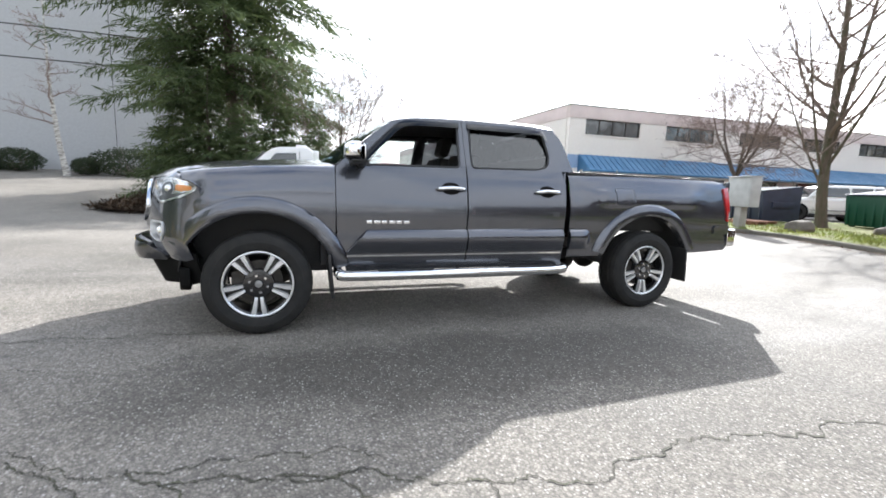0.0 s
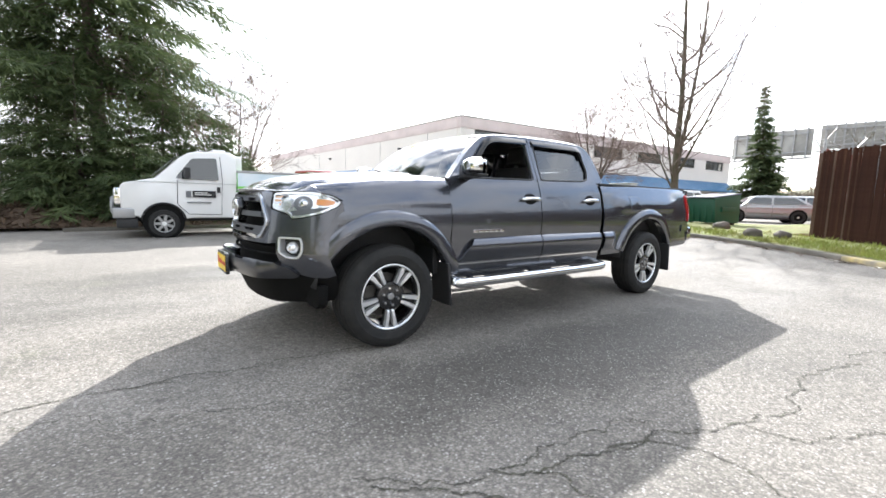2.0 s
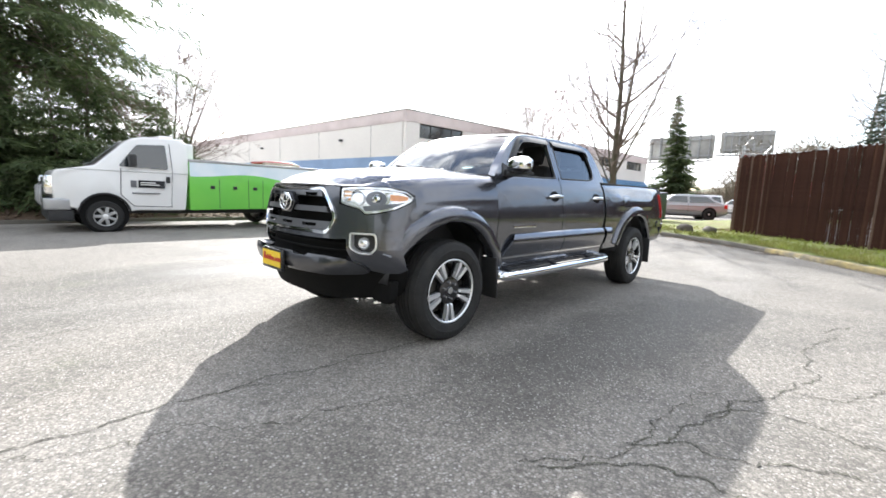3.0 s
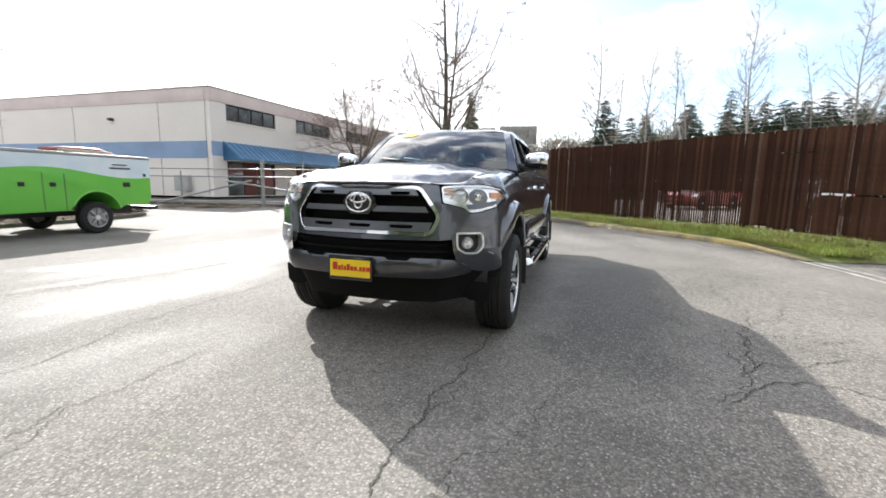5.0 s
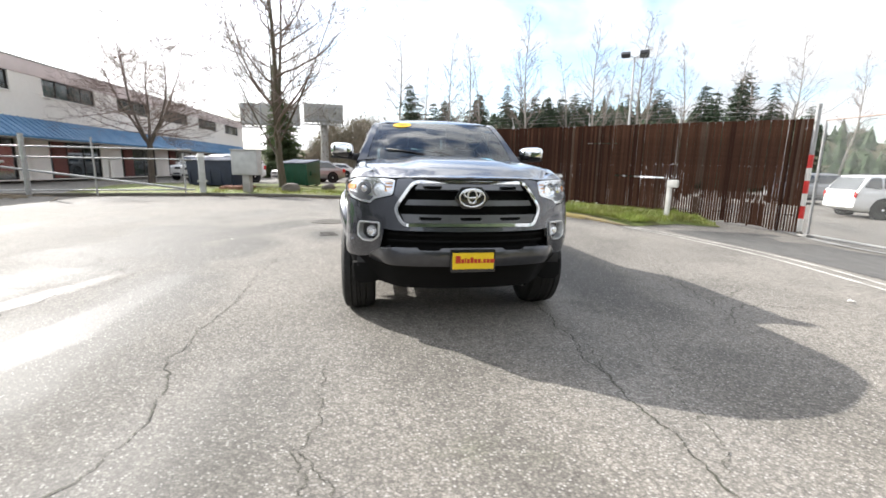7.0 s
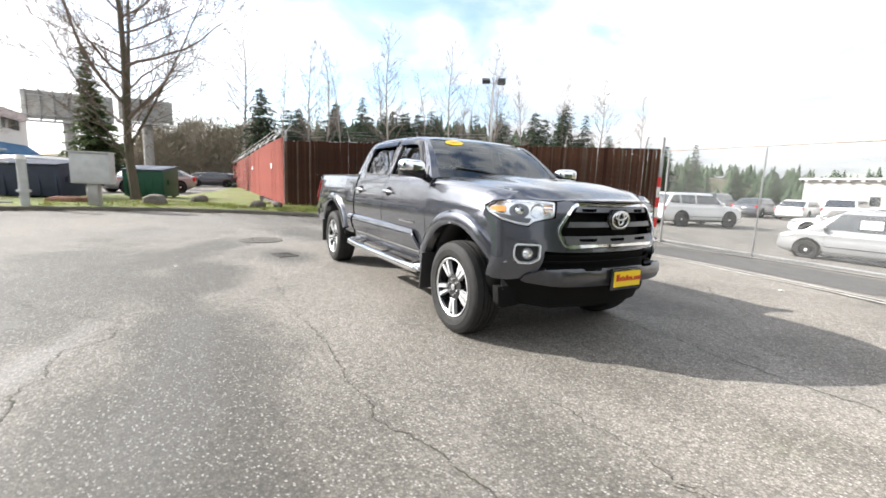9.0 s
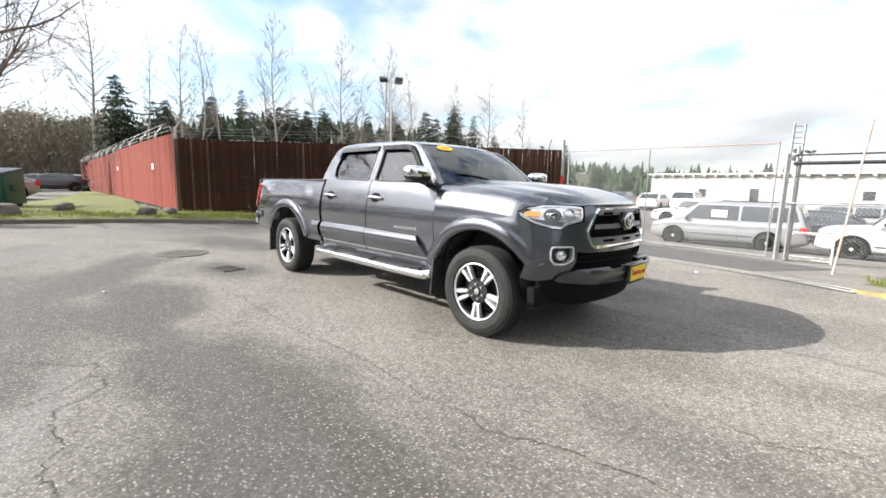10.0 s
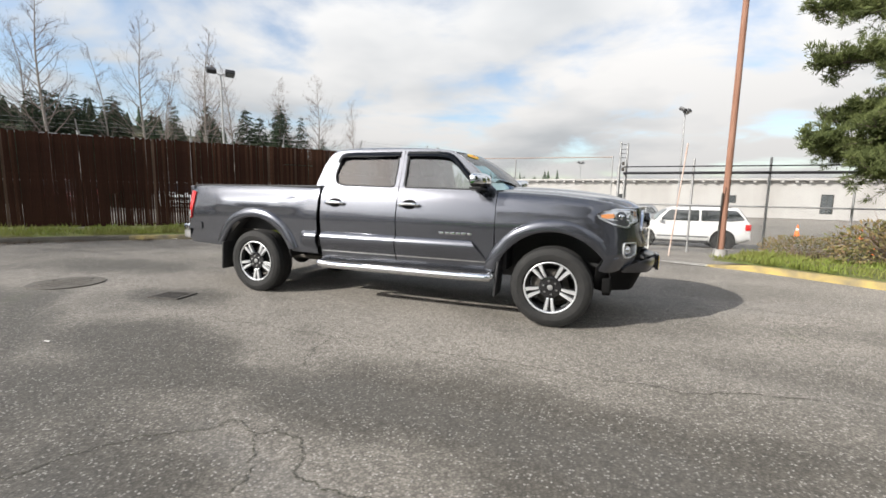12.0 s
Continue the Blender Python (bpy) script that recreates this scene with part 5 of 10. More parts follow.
screen = part("windshield", sheet([[(-1, 0), (1, 0), (1, 1), (-1, 1)]], 0.125, screen_point, 0.0, (-1, 0, 1)), "screen", truck, "slightly tinted windshield")
screen.visible_shadow = False
st = [(0.60 + 0.155 * math.cos(a), 0.895 + 0.085 * math.sin(a)) for a in np.linspace(0, math.tau, 24, endpoint=False)]
part("window_sticker", sheet([st], 0.08, lambda u, v: screen_point(u, v) + Vector((-0.006, 0, 0.004)), 0.0, (-1, 0, 1)), "sticker", screen, "yellow oval sticker")
st = [(0.60 + 0.10 * math.cos(a), 0.895 + 0.018 * math.sin(a)) for a in np.linspace(0, math.tau, 12, endpoint=False)]
part("sticker_print", sheet([st], 0.08, lambda u, v: screen_point(u, v) + Vector((-0.008, 0, 0.006)), 0.0, (-1, 0, 1)), "orange", screen)
for s in (-1, 1):
    edge = [screen_point(s * 1.0, v) for v in np.linspace(0, 1, 9)]
    inner = [on_side(s)(u, z) for u, z in ((-1.225, 1.275), (-1.10, 1.388), (-0.92, 1.548), (-0.78, 1.648), (-0.70, 1.685))]
    inner = [Vector(p) for p in spline(inner, 2)]
    bm = bmesh.new()
    ra = [bm.verts.new(p + Vector((-0.002, 0, 0.004))) for p in edge]
    rb = [bm.verts.new(p + Vector((0, 0, 0.002))) for p in inner[:9]]
    for i in range(min(len(ra), len(rb)) - 1):
        bm.faces.new((ra[i], ra[i + 1], rb[i + 1], rb[i]))
    bmesh.ops.recalc_face_normals(bm, faces=bm.faces)
    if sum(f.normal.dot(Vector((-1, s, 1))) for f in bm.faces) < 0:
        bmesh.ops.reverse_faces(bm, faces=list(bm.faces))
    thicken(bm, 0.012)
    part("windshield_pillar", bm, "paint", truck)
# back of the cab
part("cab_back", sheet([[(-0.62, 1.70), (0.62, 1.70), (0.80, 1.30), (0.84, 0.60), (-0.84, 0.60), (-0.80, 1.30)], rounded([(-0.55, 1.64), (0.55, 1.64), (0.66, 1.34), (-0.66, 1.34)], 0.05, 3)], 0.15,
                        lambda u, v: Vector((0.80 + (0.10 if v < 1.30 else 0.10 * (1.70 - v) / 0.4) - (0.05 if v < 1.3 else 0) , u, v)), 0.02, (1, 0, 0)), "paint", truck)
bg = part("rear_glass", sheet([[(-0.56, 1.65), (0.56, 1.65), (0.67, 1.33), (-0.67, 1.33)]], 0.2, lambda u, v: Vector((0.79 + 0.10 * (1.70 - v) / 0.4, u, v)), 0.0, (1, 0, 0)), "tint", truck)
bg.visible_shadow = False
part("cab_floor", box((-1.30, -0.80, 0.50), (0.82, 0.80, 0.56), 0.01), "trim", truck)
part("firewall", box((-1.34, -0.80, 0.50), (-1.29, 0.80, 1.24), 0.01), "trim", truck)
part("headliner", sheet([[(-0.66, -0.56), (-0.66, 0.56), (0.74, 0.56), (0.74, -0.56)]], 0.2, lambda u, v: roof_point(u, v) - Vector((0, 0, 0.045)), 0.008, (0, 0, -1)), "cabin", truck)

# cargo bed
for s in (-1, 1):
    nm = (0, s, 0)
    bed_r = [(0.865, 1.300), (2.90, 1.305), (2.935, 1.27), (2.945, 0.86), (2.965, 0.60), (2.93, 0.565), (2.40, 0.548), (2.325, 0.56)]
    bed_r += [p for p in arch(AXLE, ARCH_R + 0.005, 17, 157, 22, 1.06)][0:]
    bed_r += [(1.265, 0.60), (1.23, 0.54), (0.875, 0.535)]
    def bed_point(u, v, s=s):
        y = side_y(u, v)
        # shoulder over the rear wheel
        y += 0.026 * smoothstep(0.98, 1.06, v) * (1 - smoothstep(1.14, 1.20, v)) * smoothstep(1.0, 1.3, u) * (1 - smoothstep(2.3, 2.6, u))
        if v > 1.26:
            y -= 0.010 * ((v - 1.26) / 0.045) ** 2
        return Vector((u, s * y, v))
    bside = part("bed_side", sheet([bed_r], 0.05, bed_point, 0.016, nm), "paint", truck)
    if s < 0:
        fd = rounded([(1.365, 1.185), (1.585, 1.185), (1.60, 1.03), (1.38, 1.03)], 0.03, 3)
        lp = [bed_point(u, v) for u, v in fd]
        part("fuel_door", sheet([shrink(fd, 0.006)], 0.06, lambda u, v: bed_point(u, v) + Vector((0, s * 0.003, 0)), 0.004, nm), "paint", bside)
        part("fuel_door_gap", tube(lp, 0.0035, 5, True), "trim", bside)
    part("rail_cap", prism(rounded([(0.87, 1.318), (2.90, 1.323), (2.905, 1.298), (0.87, 1.294)], 0.008, 2), lambda u, v, w, s=s: Vector((u, s * (side_y(u, 1.30) + 0.006 - w), v)), 0.0, 0.085, 0.004), "trim", truck, "black plastic bed rail cap")
    roll = lambda u, v, s=s: Vector((u, s * (side_y(u, v) + 0.002 + moulding_depth(v) * (1 - smoothstep(1.02, 1.14, u))), v))
    part("moulding", sheet([[(0.872, 0.802), (1.06, 0.800), (1.13, 0.745), (1.14, 0.70), (1.10, 0.62), (0.872, 0.60)]], 0.012, roll, 0.018, nm), "paint", bside)
    part("bed_inner", box((0.90, min(s * 0.70, s * 0.72), 0.78), (2.90, max(s * 0.70, s * 0.72), 1.30), 0.0), "trim", truck)
    part("bumper_corner", sheet([rounded([(2.70, 0.835), (2.99, 0.830), (3.04, 0.79), (3.05, 0.64), (2.97, 0.60), (2.93, 0.74), (2.70, 0.745)], 0.02, 2)], 0.05,
                                lambda u, v, s=s: Vector((u, s * (side_y(min(u, 2.9), v) + 0.014 - 0.12 * smoothstep(2.93, 3.08, u)), v)), 0.03, nm), "paint", truck)
part("bed_floor", box((0.90, -0.70, 0.76), (2.90, 0.70, 0.80)), "trim", truck)
part("bed_front", box((0.868, -0.78, 0.62), (0.90, 0.78, 1.300), 0.006), "paint", truck)
tg = part("tailgate", box((2.90, -0.70, 0.80), (2.955, 0.70, 1.315), 0.015), "paint", truck)
part("tailgate_handle", box((2.955, -0.12, 1.13), (2.975, 0.12, 1.20), 0.01), "chrome", tg)
bm = bmesh.new()
put_box(bm, (2.96, -0.84, 0.60), (3.10, 0.84, 0.80), None, 0.04, 3)
part("rear_bumper", bm, "chrome", truck, "chrome rear bumper")
for s in (-1, 1):
    tl = [(2.838, 1.232), (2.945, 1.240), (2.965, 1.10), (2.955, 0.90), (2.895, 0.875), (2.870, 0.99), (2.850, 1.08)]
    lampo = part("tail_light", sheet([rounded(tl, 0.015, 2)], 0.04, lambda u, v, s=s: Vector((u, s * (side_y(u, v) + 0.014 - 0.05 * smoothstep(2.93, 2.975, u)), v)), 0.05, (0, s, 0)), "red_lens", truck, "red and clear tail light")
    part("reverse_lens", sheet([[(2.888, 0.985), (2.962, 0.985), (2.957, 0.915), (2.90, 0.895)]], 0.04, lambda u, v, s=s: Vector((u, s * (side_y(u, v) + 0.019 - 0.05 * smoothstep(2.93, 2.975, u)), v)), 0.01, (0, s, 0)), "reflector", lampo)
    part("tail_back", box((2.90, min(s * 0.70, s * 0.80), 0.84), (2.962, max(s * 0.70, s * 0.80), 1.30), 0.01), "paint", truck)

# wheel arch flares
def flare(cx, s, a0, a1, squash, name):
    bm = bmesh.new()
    prev = None
    n = 40
    for i in range(n + 1):
        a = radians(a0 + (a1 - a0) * i / n)
        row = []
        for r, o in ((0.640, 0.001), (0.632, 0.020), (0.612, 0.034), (0.565, 0.044), (0.535, 0.042), (0.520, 0.030), (0.518, -0.04)):
            ex = 1.0 + 0.05 * abs(math.cos(a)) ** 3
            u, v = cx + r * ex * math.cos(a), 0.40 + r * squash * math.sin(a)
            base = side_y(max(u, -2.33), v) if v > 0.44 else side_y(max(u, -2.33), 0.44)
            row.append(bm.verts.new((u, s * (max(base, 0.80 if u < -2.2 else 0.86) + o), v)))
        if prev:
            for k in range(len(row) - 1):
                bm.faces.new((prev[k], prev[k + 1], row[k + 1], row[k]))
        prev = row
    bmesh.ops.recalc_face_normals(bm, faces=bm.faces)
    if sum(f.normal.y for f in bm.faces) * s < 0:
        bmesh.ops.reverse_faces(bm, faces=list(bm.faces))
    thicken(bm, 0.006)
    part(name, bm, "paint", truck)


for s in (-1, 1):
    flare(-AXLE, s, 152, 10, 0.98, "wheel_flare")
    flare(AXLE, s, 163, 18, 1.02, "wheel_flare")
    for cx in (-AXLE, AXLE):
        bm = bmesh.new()
        prev = None
        for i in range(19):
            a = radians(6 + 168 * i / 18)
            row = [bm.verts.new((cx + 0.53 * math.cos(a), s * y, 0.42 + 0.53 * math.sin(a))) for y in (0.50, 0.80 if cx < 0 else 0.88)]
            if prev:
                bm.faces.new((prev[0], prev[1], row[1], row[0]))
            prev = row
        thicken(bm, 0.01)
        part("wheel_liner", bm, "trim", truck)
    part("inner_wall", box((-2.34, min(s * 0.49, s * 0.52), 0.40), (-1.24, max(s * 0.49, s * 0.52), 1.12)), "trim", truck)
    for cx, x0 in ((-AXLE, -1.285), (AXLE, 2.28)):
        bm = box((x0 - 0.012, min(s * 0.70, s * 0.945), 0.255), (x0 + 0.012, max(s * 0.70, s * 0.945), 0.60), 0.008)
        for v in bm.verts:
            v.co.x += (0.60 - v.co.z) * (0.06 if cx > 0 else 0.09)
        part("mud_flap", bm, "trim", truck, "black rubber mud flap")

# chrome side steps
for s in (-1, 1):
    pts = spline([(-1.215, s * 0.845, 0.455), (-1.20, s * 0.94, 0.447), (-1.08, s * 0.972, 0.437), (0.0, s * 0.975, 0.435), (0.68, s * 0.972, 0.437), (0.80, s * 0.94, 0.447), (0.815, s * 0.845, 0.455)], 6)
    step = part("side_step", tube(pts, 0.040, 14), "chrome", truck, "chrome tubular side step")
    for x0 in (-0.92, 0.22):
        part("step_pad", prism(rounded([(x0, -0.024), (x0 + 0.46, -0.024), (x0 + 0.46, 0.024), (x0, 0.024)], 0.02, 3), lambda u, v, w, s=s: Vector((u, s * (0.972 + v), 0.470 + w)), 0, 0.010, 0.002), "trim", step)
    for x0 in (-0.98, -0.2, 0.6):
        part("step_bracket", tube([(x0, s * 0.95, 0.435), (x0, s * 0.75, 0.46), (x0, s * 0.60, 0.50)], 0.016, 6), "black_steel", step)
    part("rocker", sheet([[(-1.17, 0.522), (0.81, 0.522), (0.81, 0.455), (-1.15, 0.455)]], 0.08, lambda u, v, s=s: Vector((u, s * (0.874 - 0.25 * max(0, 0.51 - v)), v)), 0.02, (0, s, 0)), "paint", truck)
    # bars of small script on the sill guard
    for x0, w in ((-1.10, 0.20), (-0.33, 0.24), (0.52, 0.17)):
        part("sill_script", box((x0, min(s * 0.889, s * 0.898), 0.600), (x0 + w * 0.6, max(s * 0.889, s * 0.898), 0.612)), "grey_trim", truck)

# mirrors with chrome caps
for s in (-1, 1):
    mir = part("door_mirror", tube([(-1.03, s * 0.80, 1.305), (-1.045, s * 0.87, 1.310), (-1.06, s * 0.93, 1.325)], [0.045, 0.036, 0.035], 10), "trim", truck, "door mirror with a chrome cap")
    bm = bmesh.new()
    bmesh.ops.create_uvsphere(bm, u_segments=24, v_segments=14, radius=1.0)
    for v in bm.verts:
        x, y, z = v.co
        px = math.copysign(abs(x) ** 0.75, x)
        py = math.copysign(abs(y) ** 0.6, y)
        pz = math.copysign(abs(z) ** 0.6, z)
        px = px * 0.105 if px < 0 else px * 0.035
        v.co = Vector((-1.075 + px + 0.03 * py * (1 if s > 0 else -1) * s, s * 0.975 + py * 0.115, 1.372 + pz * 0.072 + 0.006 * py * s))
    low = bm.copy()
    cut_at, cut_up = Vector((-1.075, s * 0.975, 1.358)), Vector((-0.12, 0.10 * s, 1)).normalized()
    bmesh.ops.bisect_plane(bm, geom=bm.verts[:] + bm.edges[:] + bm.faces[:], plane_co=cut_at, plane_no=cut_up, clear_inner=True)
    bmesh.ops.bisect_plane(low, geom=low.verts[:] + low.edges[:] + low.faces[:], plane_co=cut_at, plane_no=cut_up, clear_outer=True)
    for v in low.verts:
        v.co.z -= 0.003
    part("mirror_cap", bm, "chrome", mir, "chrome mirror cap")
    part("mirror_housing", low, "gloss_black", mir, "black lower housing")
    part("mirror_base", prism(rounded([(s * 0.865, 1.31), (s * 1.085, 1.315), (s * 1.08, 1.295), (s * 0.87, 1.285)], 0.006, 2), lambda u, v, w: Vector((-1.05 + w, u, v)), -0.085, 0.025, 0.004), "trim", mir)
    part("mirror_glass", prism(rounded([(s * 0.885, 1.315), (s * 1.07, 1.32), (s * 1.07, 1.425), (s * 0.885, 1.43)], 0.02, 3), lambda u, v, w: Vector((-1.042 + w, u, v)), 0, 0.004, 0), "mirror", mir)
    part("mirror_sail", prism([(-1.12, 1.28), (-0.96, 1.285), (-0.99, 1.37), (-1.06, 1.40)], lambda u, v, w, s=s: Vector((u, s * (side_y(u, v) + w), v)), -0.005, 0.008, 0.0), "trim", mir)

# wheels
def tyre_bm():
    prof = [(0.243, -0.105), (0.262, -0.125), (0.300, -0.134), (0.335, -0.130), (0.358, -0.120), (0.374, -0.104), (0.381, -0.086)]
    for a, b in ((-0.060, -0.050), (-0.018, -0.008), (0.008, 0.018), (0.050, 0.060)):
        prof += [(0.3845, a - 0.001), (0.374, a + 0.001), (0.374, b - 0.001), (0.3845, b + 0.001)]
    prof += [(0.381, 0.086), (0.374, 0.104), (0.358, 0.120), (0.335, 0.130), (0.317, 0.1335), (0.315, 0.136), (0.306, 0.136), (0.304, 0.134), (0.285, 0.132), (0.262, 0.125), (0.243, 0.105)]
    bm = lathe(prof, 72, None, True)
    # shoulder lugs
    for k in range(60):
        a = k * math.tau / 60
        for sy in (-1, 1):
            mm = Matrix.Rotation(-a, 4, "Y") @ Matrix.Translation((0.374, sy * 0.098, 0))
            put_box(bm, (-0.004, -0.020, -0.013), (0.0035, 0.012, 0.013), mm @ Matrix.Rotation(sy * 0.25, 4, "Z"))
    return bm


def wheel(cx, s, steer=0.0):
    root = part("wheel", lathe([(0.243, 0.118), (0.247, 0.112), (0.240, 0.105), (0.228, 0.095), (0.222, 0.03), (0.222, -0.10), (0.243, -0.110), (0.247, -0.118), (0.236, -0.112), (0.215, -0.09), (0.213, 0.03), (0.220, 0.10), (0.236, 0.115)], 48, None, True),
                "gloss_black", truck, "black and machined alloy wheel")
    root.matrix_local = Matrix.Translation((cx, s * 0.797, TYRE_R)) @ Matrix.Rotation(0 if s > 0 else math.pi, 4, "Z") @ Matrix.Rotation(steer, 4, "Z")
    if "tyre" not in WHEEL:
        WHEEL["tyre"] = mesh_of(tyre_bm(), "rubber", 0.5)
        WHEEL["lip"] = mesh_of(lathe([(0.247, 0.119), (0.240, 0.121), (0.232, 0.113), (0.230, 0.100), (0.240, 0.106)], 48, None, True), "alloy")
        for nmv, offs in (("spoke", 0),):
            # one blade of a pair: wider and set apart towards the rim
            for sg in (-1, 1):
                bm = bmesh.new()
                rows = []
                for r, c, w, d in ((0.102, 0.0185, 0.017, 0.096), (0.112, 0.019, 0.019, 0.104), (0.15, 0.024, 0.023, 0.108), (0.20, 0.032, 0.029, 0.110), (0.236, 0.040, 0.034, 0.109)):
                    c0, c1 = sg * (c - w / 2 - 0.004), sg * (c + w / 2 + 0.004)
                    rows.append([bm.verts.new((c0, d - 0.034, -r)), bm.verts.new((c0 + sg * 0.004, d, -r)), bm.verts.new((c1 - sg * 0.003, d + 0.001, -r)), bm.verts.new((c1, d - 0.034, -r))])
                for a, b in zip(rows, rows[1:]):
                    for k in range(4):
                        bm.faces.new((a[k], a[(k + 1) % 4], b[(k + 1) % 4], b[k]))
                bm.faces.new(rows[0]), bm.faces.new(rows[-1])
                bmesh.ops.recalc_face_normals(bm, faces=bm.faces)
                WHEEL["spoke", sg] = mesh_of(bm, "alloy", 0.4)
        bm = bmesh.new()
        rows = []
        for r, w, d in ((0.06, 0.036, 0.080), (0.14, 0.044, 0.080), (0.225, 0.070, 0.084)):
            rows.append([bm.verts.new((x, y, -r)) for x, y in ((-w, d - 0.03), (-w, d), (w, d), (w, d - 0.03))])
        for a, b in zip(rows, rows[1:]):
            for k in range(4):
                bm.faces.new((a[k], a[(k + 1) % 4], b[(k + 1) % 4], b[k]))
        bmesh.ops.recalc_face_normals(bm, faces=bm.faces)
        WHEEL["web"] = mesh_of(bm, "gloss_black")
        hub = lathe([(0.0, 0.104), (0.030, 0.104), (0.034, 0.100), (0.036, 0.094), (0.082, 0.094), (0.104, 0.090), (0.110, 0.05), (0.0, 0.05)], 28)
        WHEEL["hub"] = mesh_of(hub, "gloss_black")
        WHEEL["cap"] = mesh_of(lathe([(0.0, 0.1075), (0.012, 0.1075), (0.024, 0.106), (0.026, 0.104), (0.0, 0.104)], 20), "steel")
        WHEEL["nut"] = mesh_of(rod((0, 0.085, -0.064), (0, 0.110, -0.064), 0.0115, 0.010, 6), "chrome")
        WHEEL["disc"] = mesh_of(lathe([(0.06, 0.01), (0.165, 0.01), (0.165, -0.014), (0.06, -0.014)], 36), "iron")
        WHEEL["caliper"] = mesh_of(box((0.09, -0.04, -0.09), (0.19, 0.035, 0.09), 0.02), "iron")
    share("tyre", WHEEL["tyre"], root)
    share("rim_lip", WHEEL["lip"], root)
    for k in range(5):
        turn = Matrix.Rotation(k * math.tau / 5, 4, "Y")
        share("spoke", WHEEL["spoke", -1], root, turn), share("spoke", WHEEL["spoke", 1], root, turn)
        share("spoke_web", WHEEL["web"], root, turn)
    for key in ("hub", "cap", "disc", "caliper"):
        share({"cap": "centre_cap", "disc": "brake_disc"}.get(key, key), WHEEL[key], root)
    for k in range(6):
        share("lug_nut", WHEEL["nut"], root, Matrix.Rotation(radians(k * 60 + 12), 4, "Y"))


WHEEL = {}
for cx in (-AXLE, AXLE):
    for s in (-1, 1):
        wheel(cx, s)

# underside
for s in (-1, 1):
    part("frame_rail", box((-2.3, s * 0.42 - 0.04, 0.44), (2.85, s * 0.42 + 0.04, 0.56), 0.01), "black_steel", truck)
part("front_axle", rod((-AXLE, -0.70, 0.37), (-AXLE, 0.70, 0.37), 0.04, None, 10), "black_steel", truck)
bm = rod((AXLE, -0.72, 0.385), (AXLE, 0.72, 0.385), 0.045, None, 12)
bmesh.ops.create_uvsphere(bm, u_segments=16, v_segments=10, radius=0.14, matrix=Matrix.Translation((AXLE, 0.05, 0.385)))
part("rear_axle", bm, "black_steel", truck)
part("exhaust", tube([(-0.6, 0.3, 0.46), (0.4, 0.32, 0.42), (1.0, 0.5, 0.42), (1.25, 0.62, 0.45), (2.5, 0.70, 0.48)], 0.035, 10), "iron", truck)
part("engine_block", box((-2.3, -0.40, 0.42), (-1.4, 0.40, 1.0), 0.03), "black_steel", truck)
part("gearbox", box((-1.4, -0.16, 0.36), (-0.2, 0.16, 0.52), 0.04), "black_steel", truck)
part("skid_plate", box((-2.42, -0.38, 0.335), (-2.0, 0.38, 0.355), 0.006), "black_steel", truck)

# cabin
def seat(x, y, width):
    root = part("seat", box((x - 0.27, y - width / 2, 0.72), (x + 0.26, y + width / 2, 0.90), 0.05, None, 3), "seat", truck)
    m = Matrix.Translation((x + 0.24, y, 0.86)) @ Matrix.Rotation(radians(14), 4, "Y")
    part("backrest", box((-0.065, -width / 2, 0.0), (0.075, width / 2, 0.60), 0.05, m, 3), "seat", root)
    for yy in ((0,) if width < 0.7 else (-0.42, 0.42)):
        part("headrest", box((-0.05, yy - 0.13, 0.63), (0.06, yy + 0.13, 0.83), 0.045, m, 3), "seat", root)
        part("headrest_post", rod(m @ Vector((0, yy, 0.58)), m @ Vector((0, yy, 0.66)), 0.02), "steel", root)


for yy in (-0.37, 0.37):
    seat(-0.38, yy, 0.50)
seat(0.38, 0.0, 1.30)
bm = prism([(-1.28, 1.20), (-1.02, 1.215), (-0.90, 1.16), (-0.88, 1.02), (-0.98, 0.80), (-1.28, 0.75)], lambda u, v, w: Vector((u, w, v)), -0.76, 0.76, 0.02)
part("dashboard", bm, "cabin", truck)
ang = radians(28)
c, q = Vector((-0.80, -0.37, 1.10)), Matrix.Rotation(-ang, 4, "Y")
ringp = [c + q @ Vector((0, 0.185 * math.cos(t), 0.185 * math.sin(t))) for t in np.linspace(0, math.tau, 28, endpoint=False)]
sw = part("steering_wheel", tube(ringp, 0.016, 8, True), "cabin", truck)
bm = rod(c + q @ Vector((-0.10, 0, 0)), c + q @ Vector((0.02, 0, 0)), 0.055, 0.06, 14)
for t in (0, math.pi, -math.pi / 2):
    put_rod(bm, c, c + q @ Vector((0, 0.18 * math.cos(t), 0.18 * math.sin(t))), 0.016, None, 6)
part("steering_hub", bm, "cabin", sw)
part("rear_view_mirror", box((-0.78, -0.11, 1.58), (-0.755, 0.11, 1.64), 0.01), "trim", truck)
for s in (-1, 1):
    part("door_card", box((-1.20, min(s * 0.76, s * 0.80), 0.60), (0.78, max(s * 0.76, s * 0.80), 1.255), 0.02), "cabin", truck)
part("centre_console", box((-0.95, -0.13, 0.56), (-0.1, 0.13, 0.92), 0.03), "cabin", truck)
# red slab on the passenger seat, added for reddish reflections in the cab
part("red_cloth", box((-0.62, 0.20, 0.90), (-0.32, 0.55, 0.93), 0.012), "red_cloth", truck)


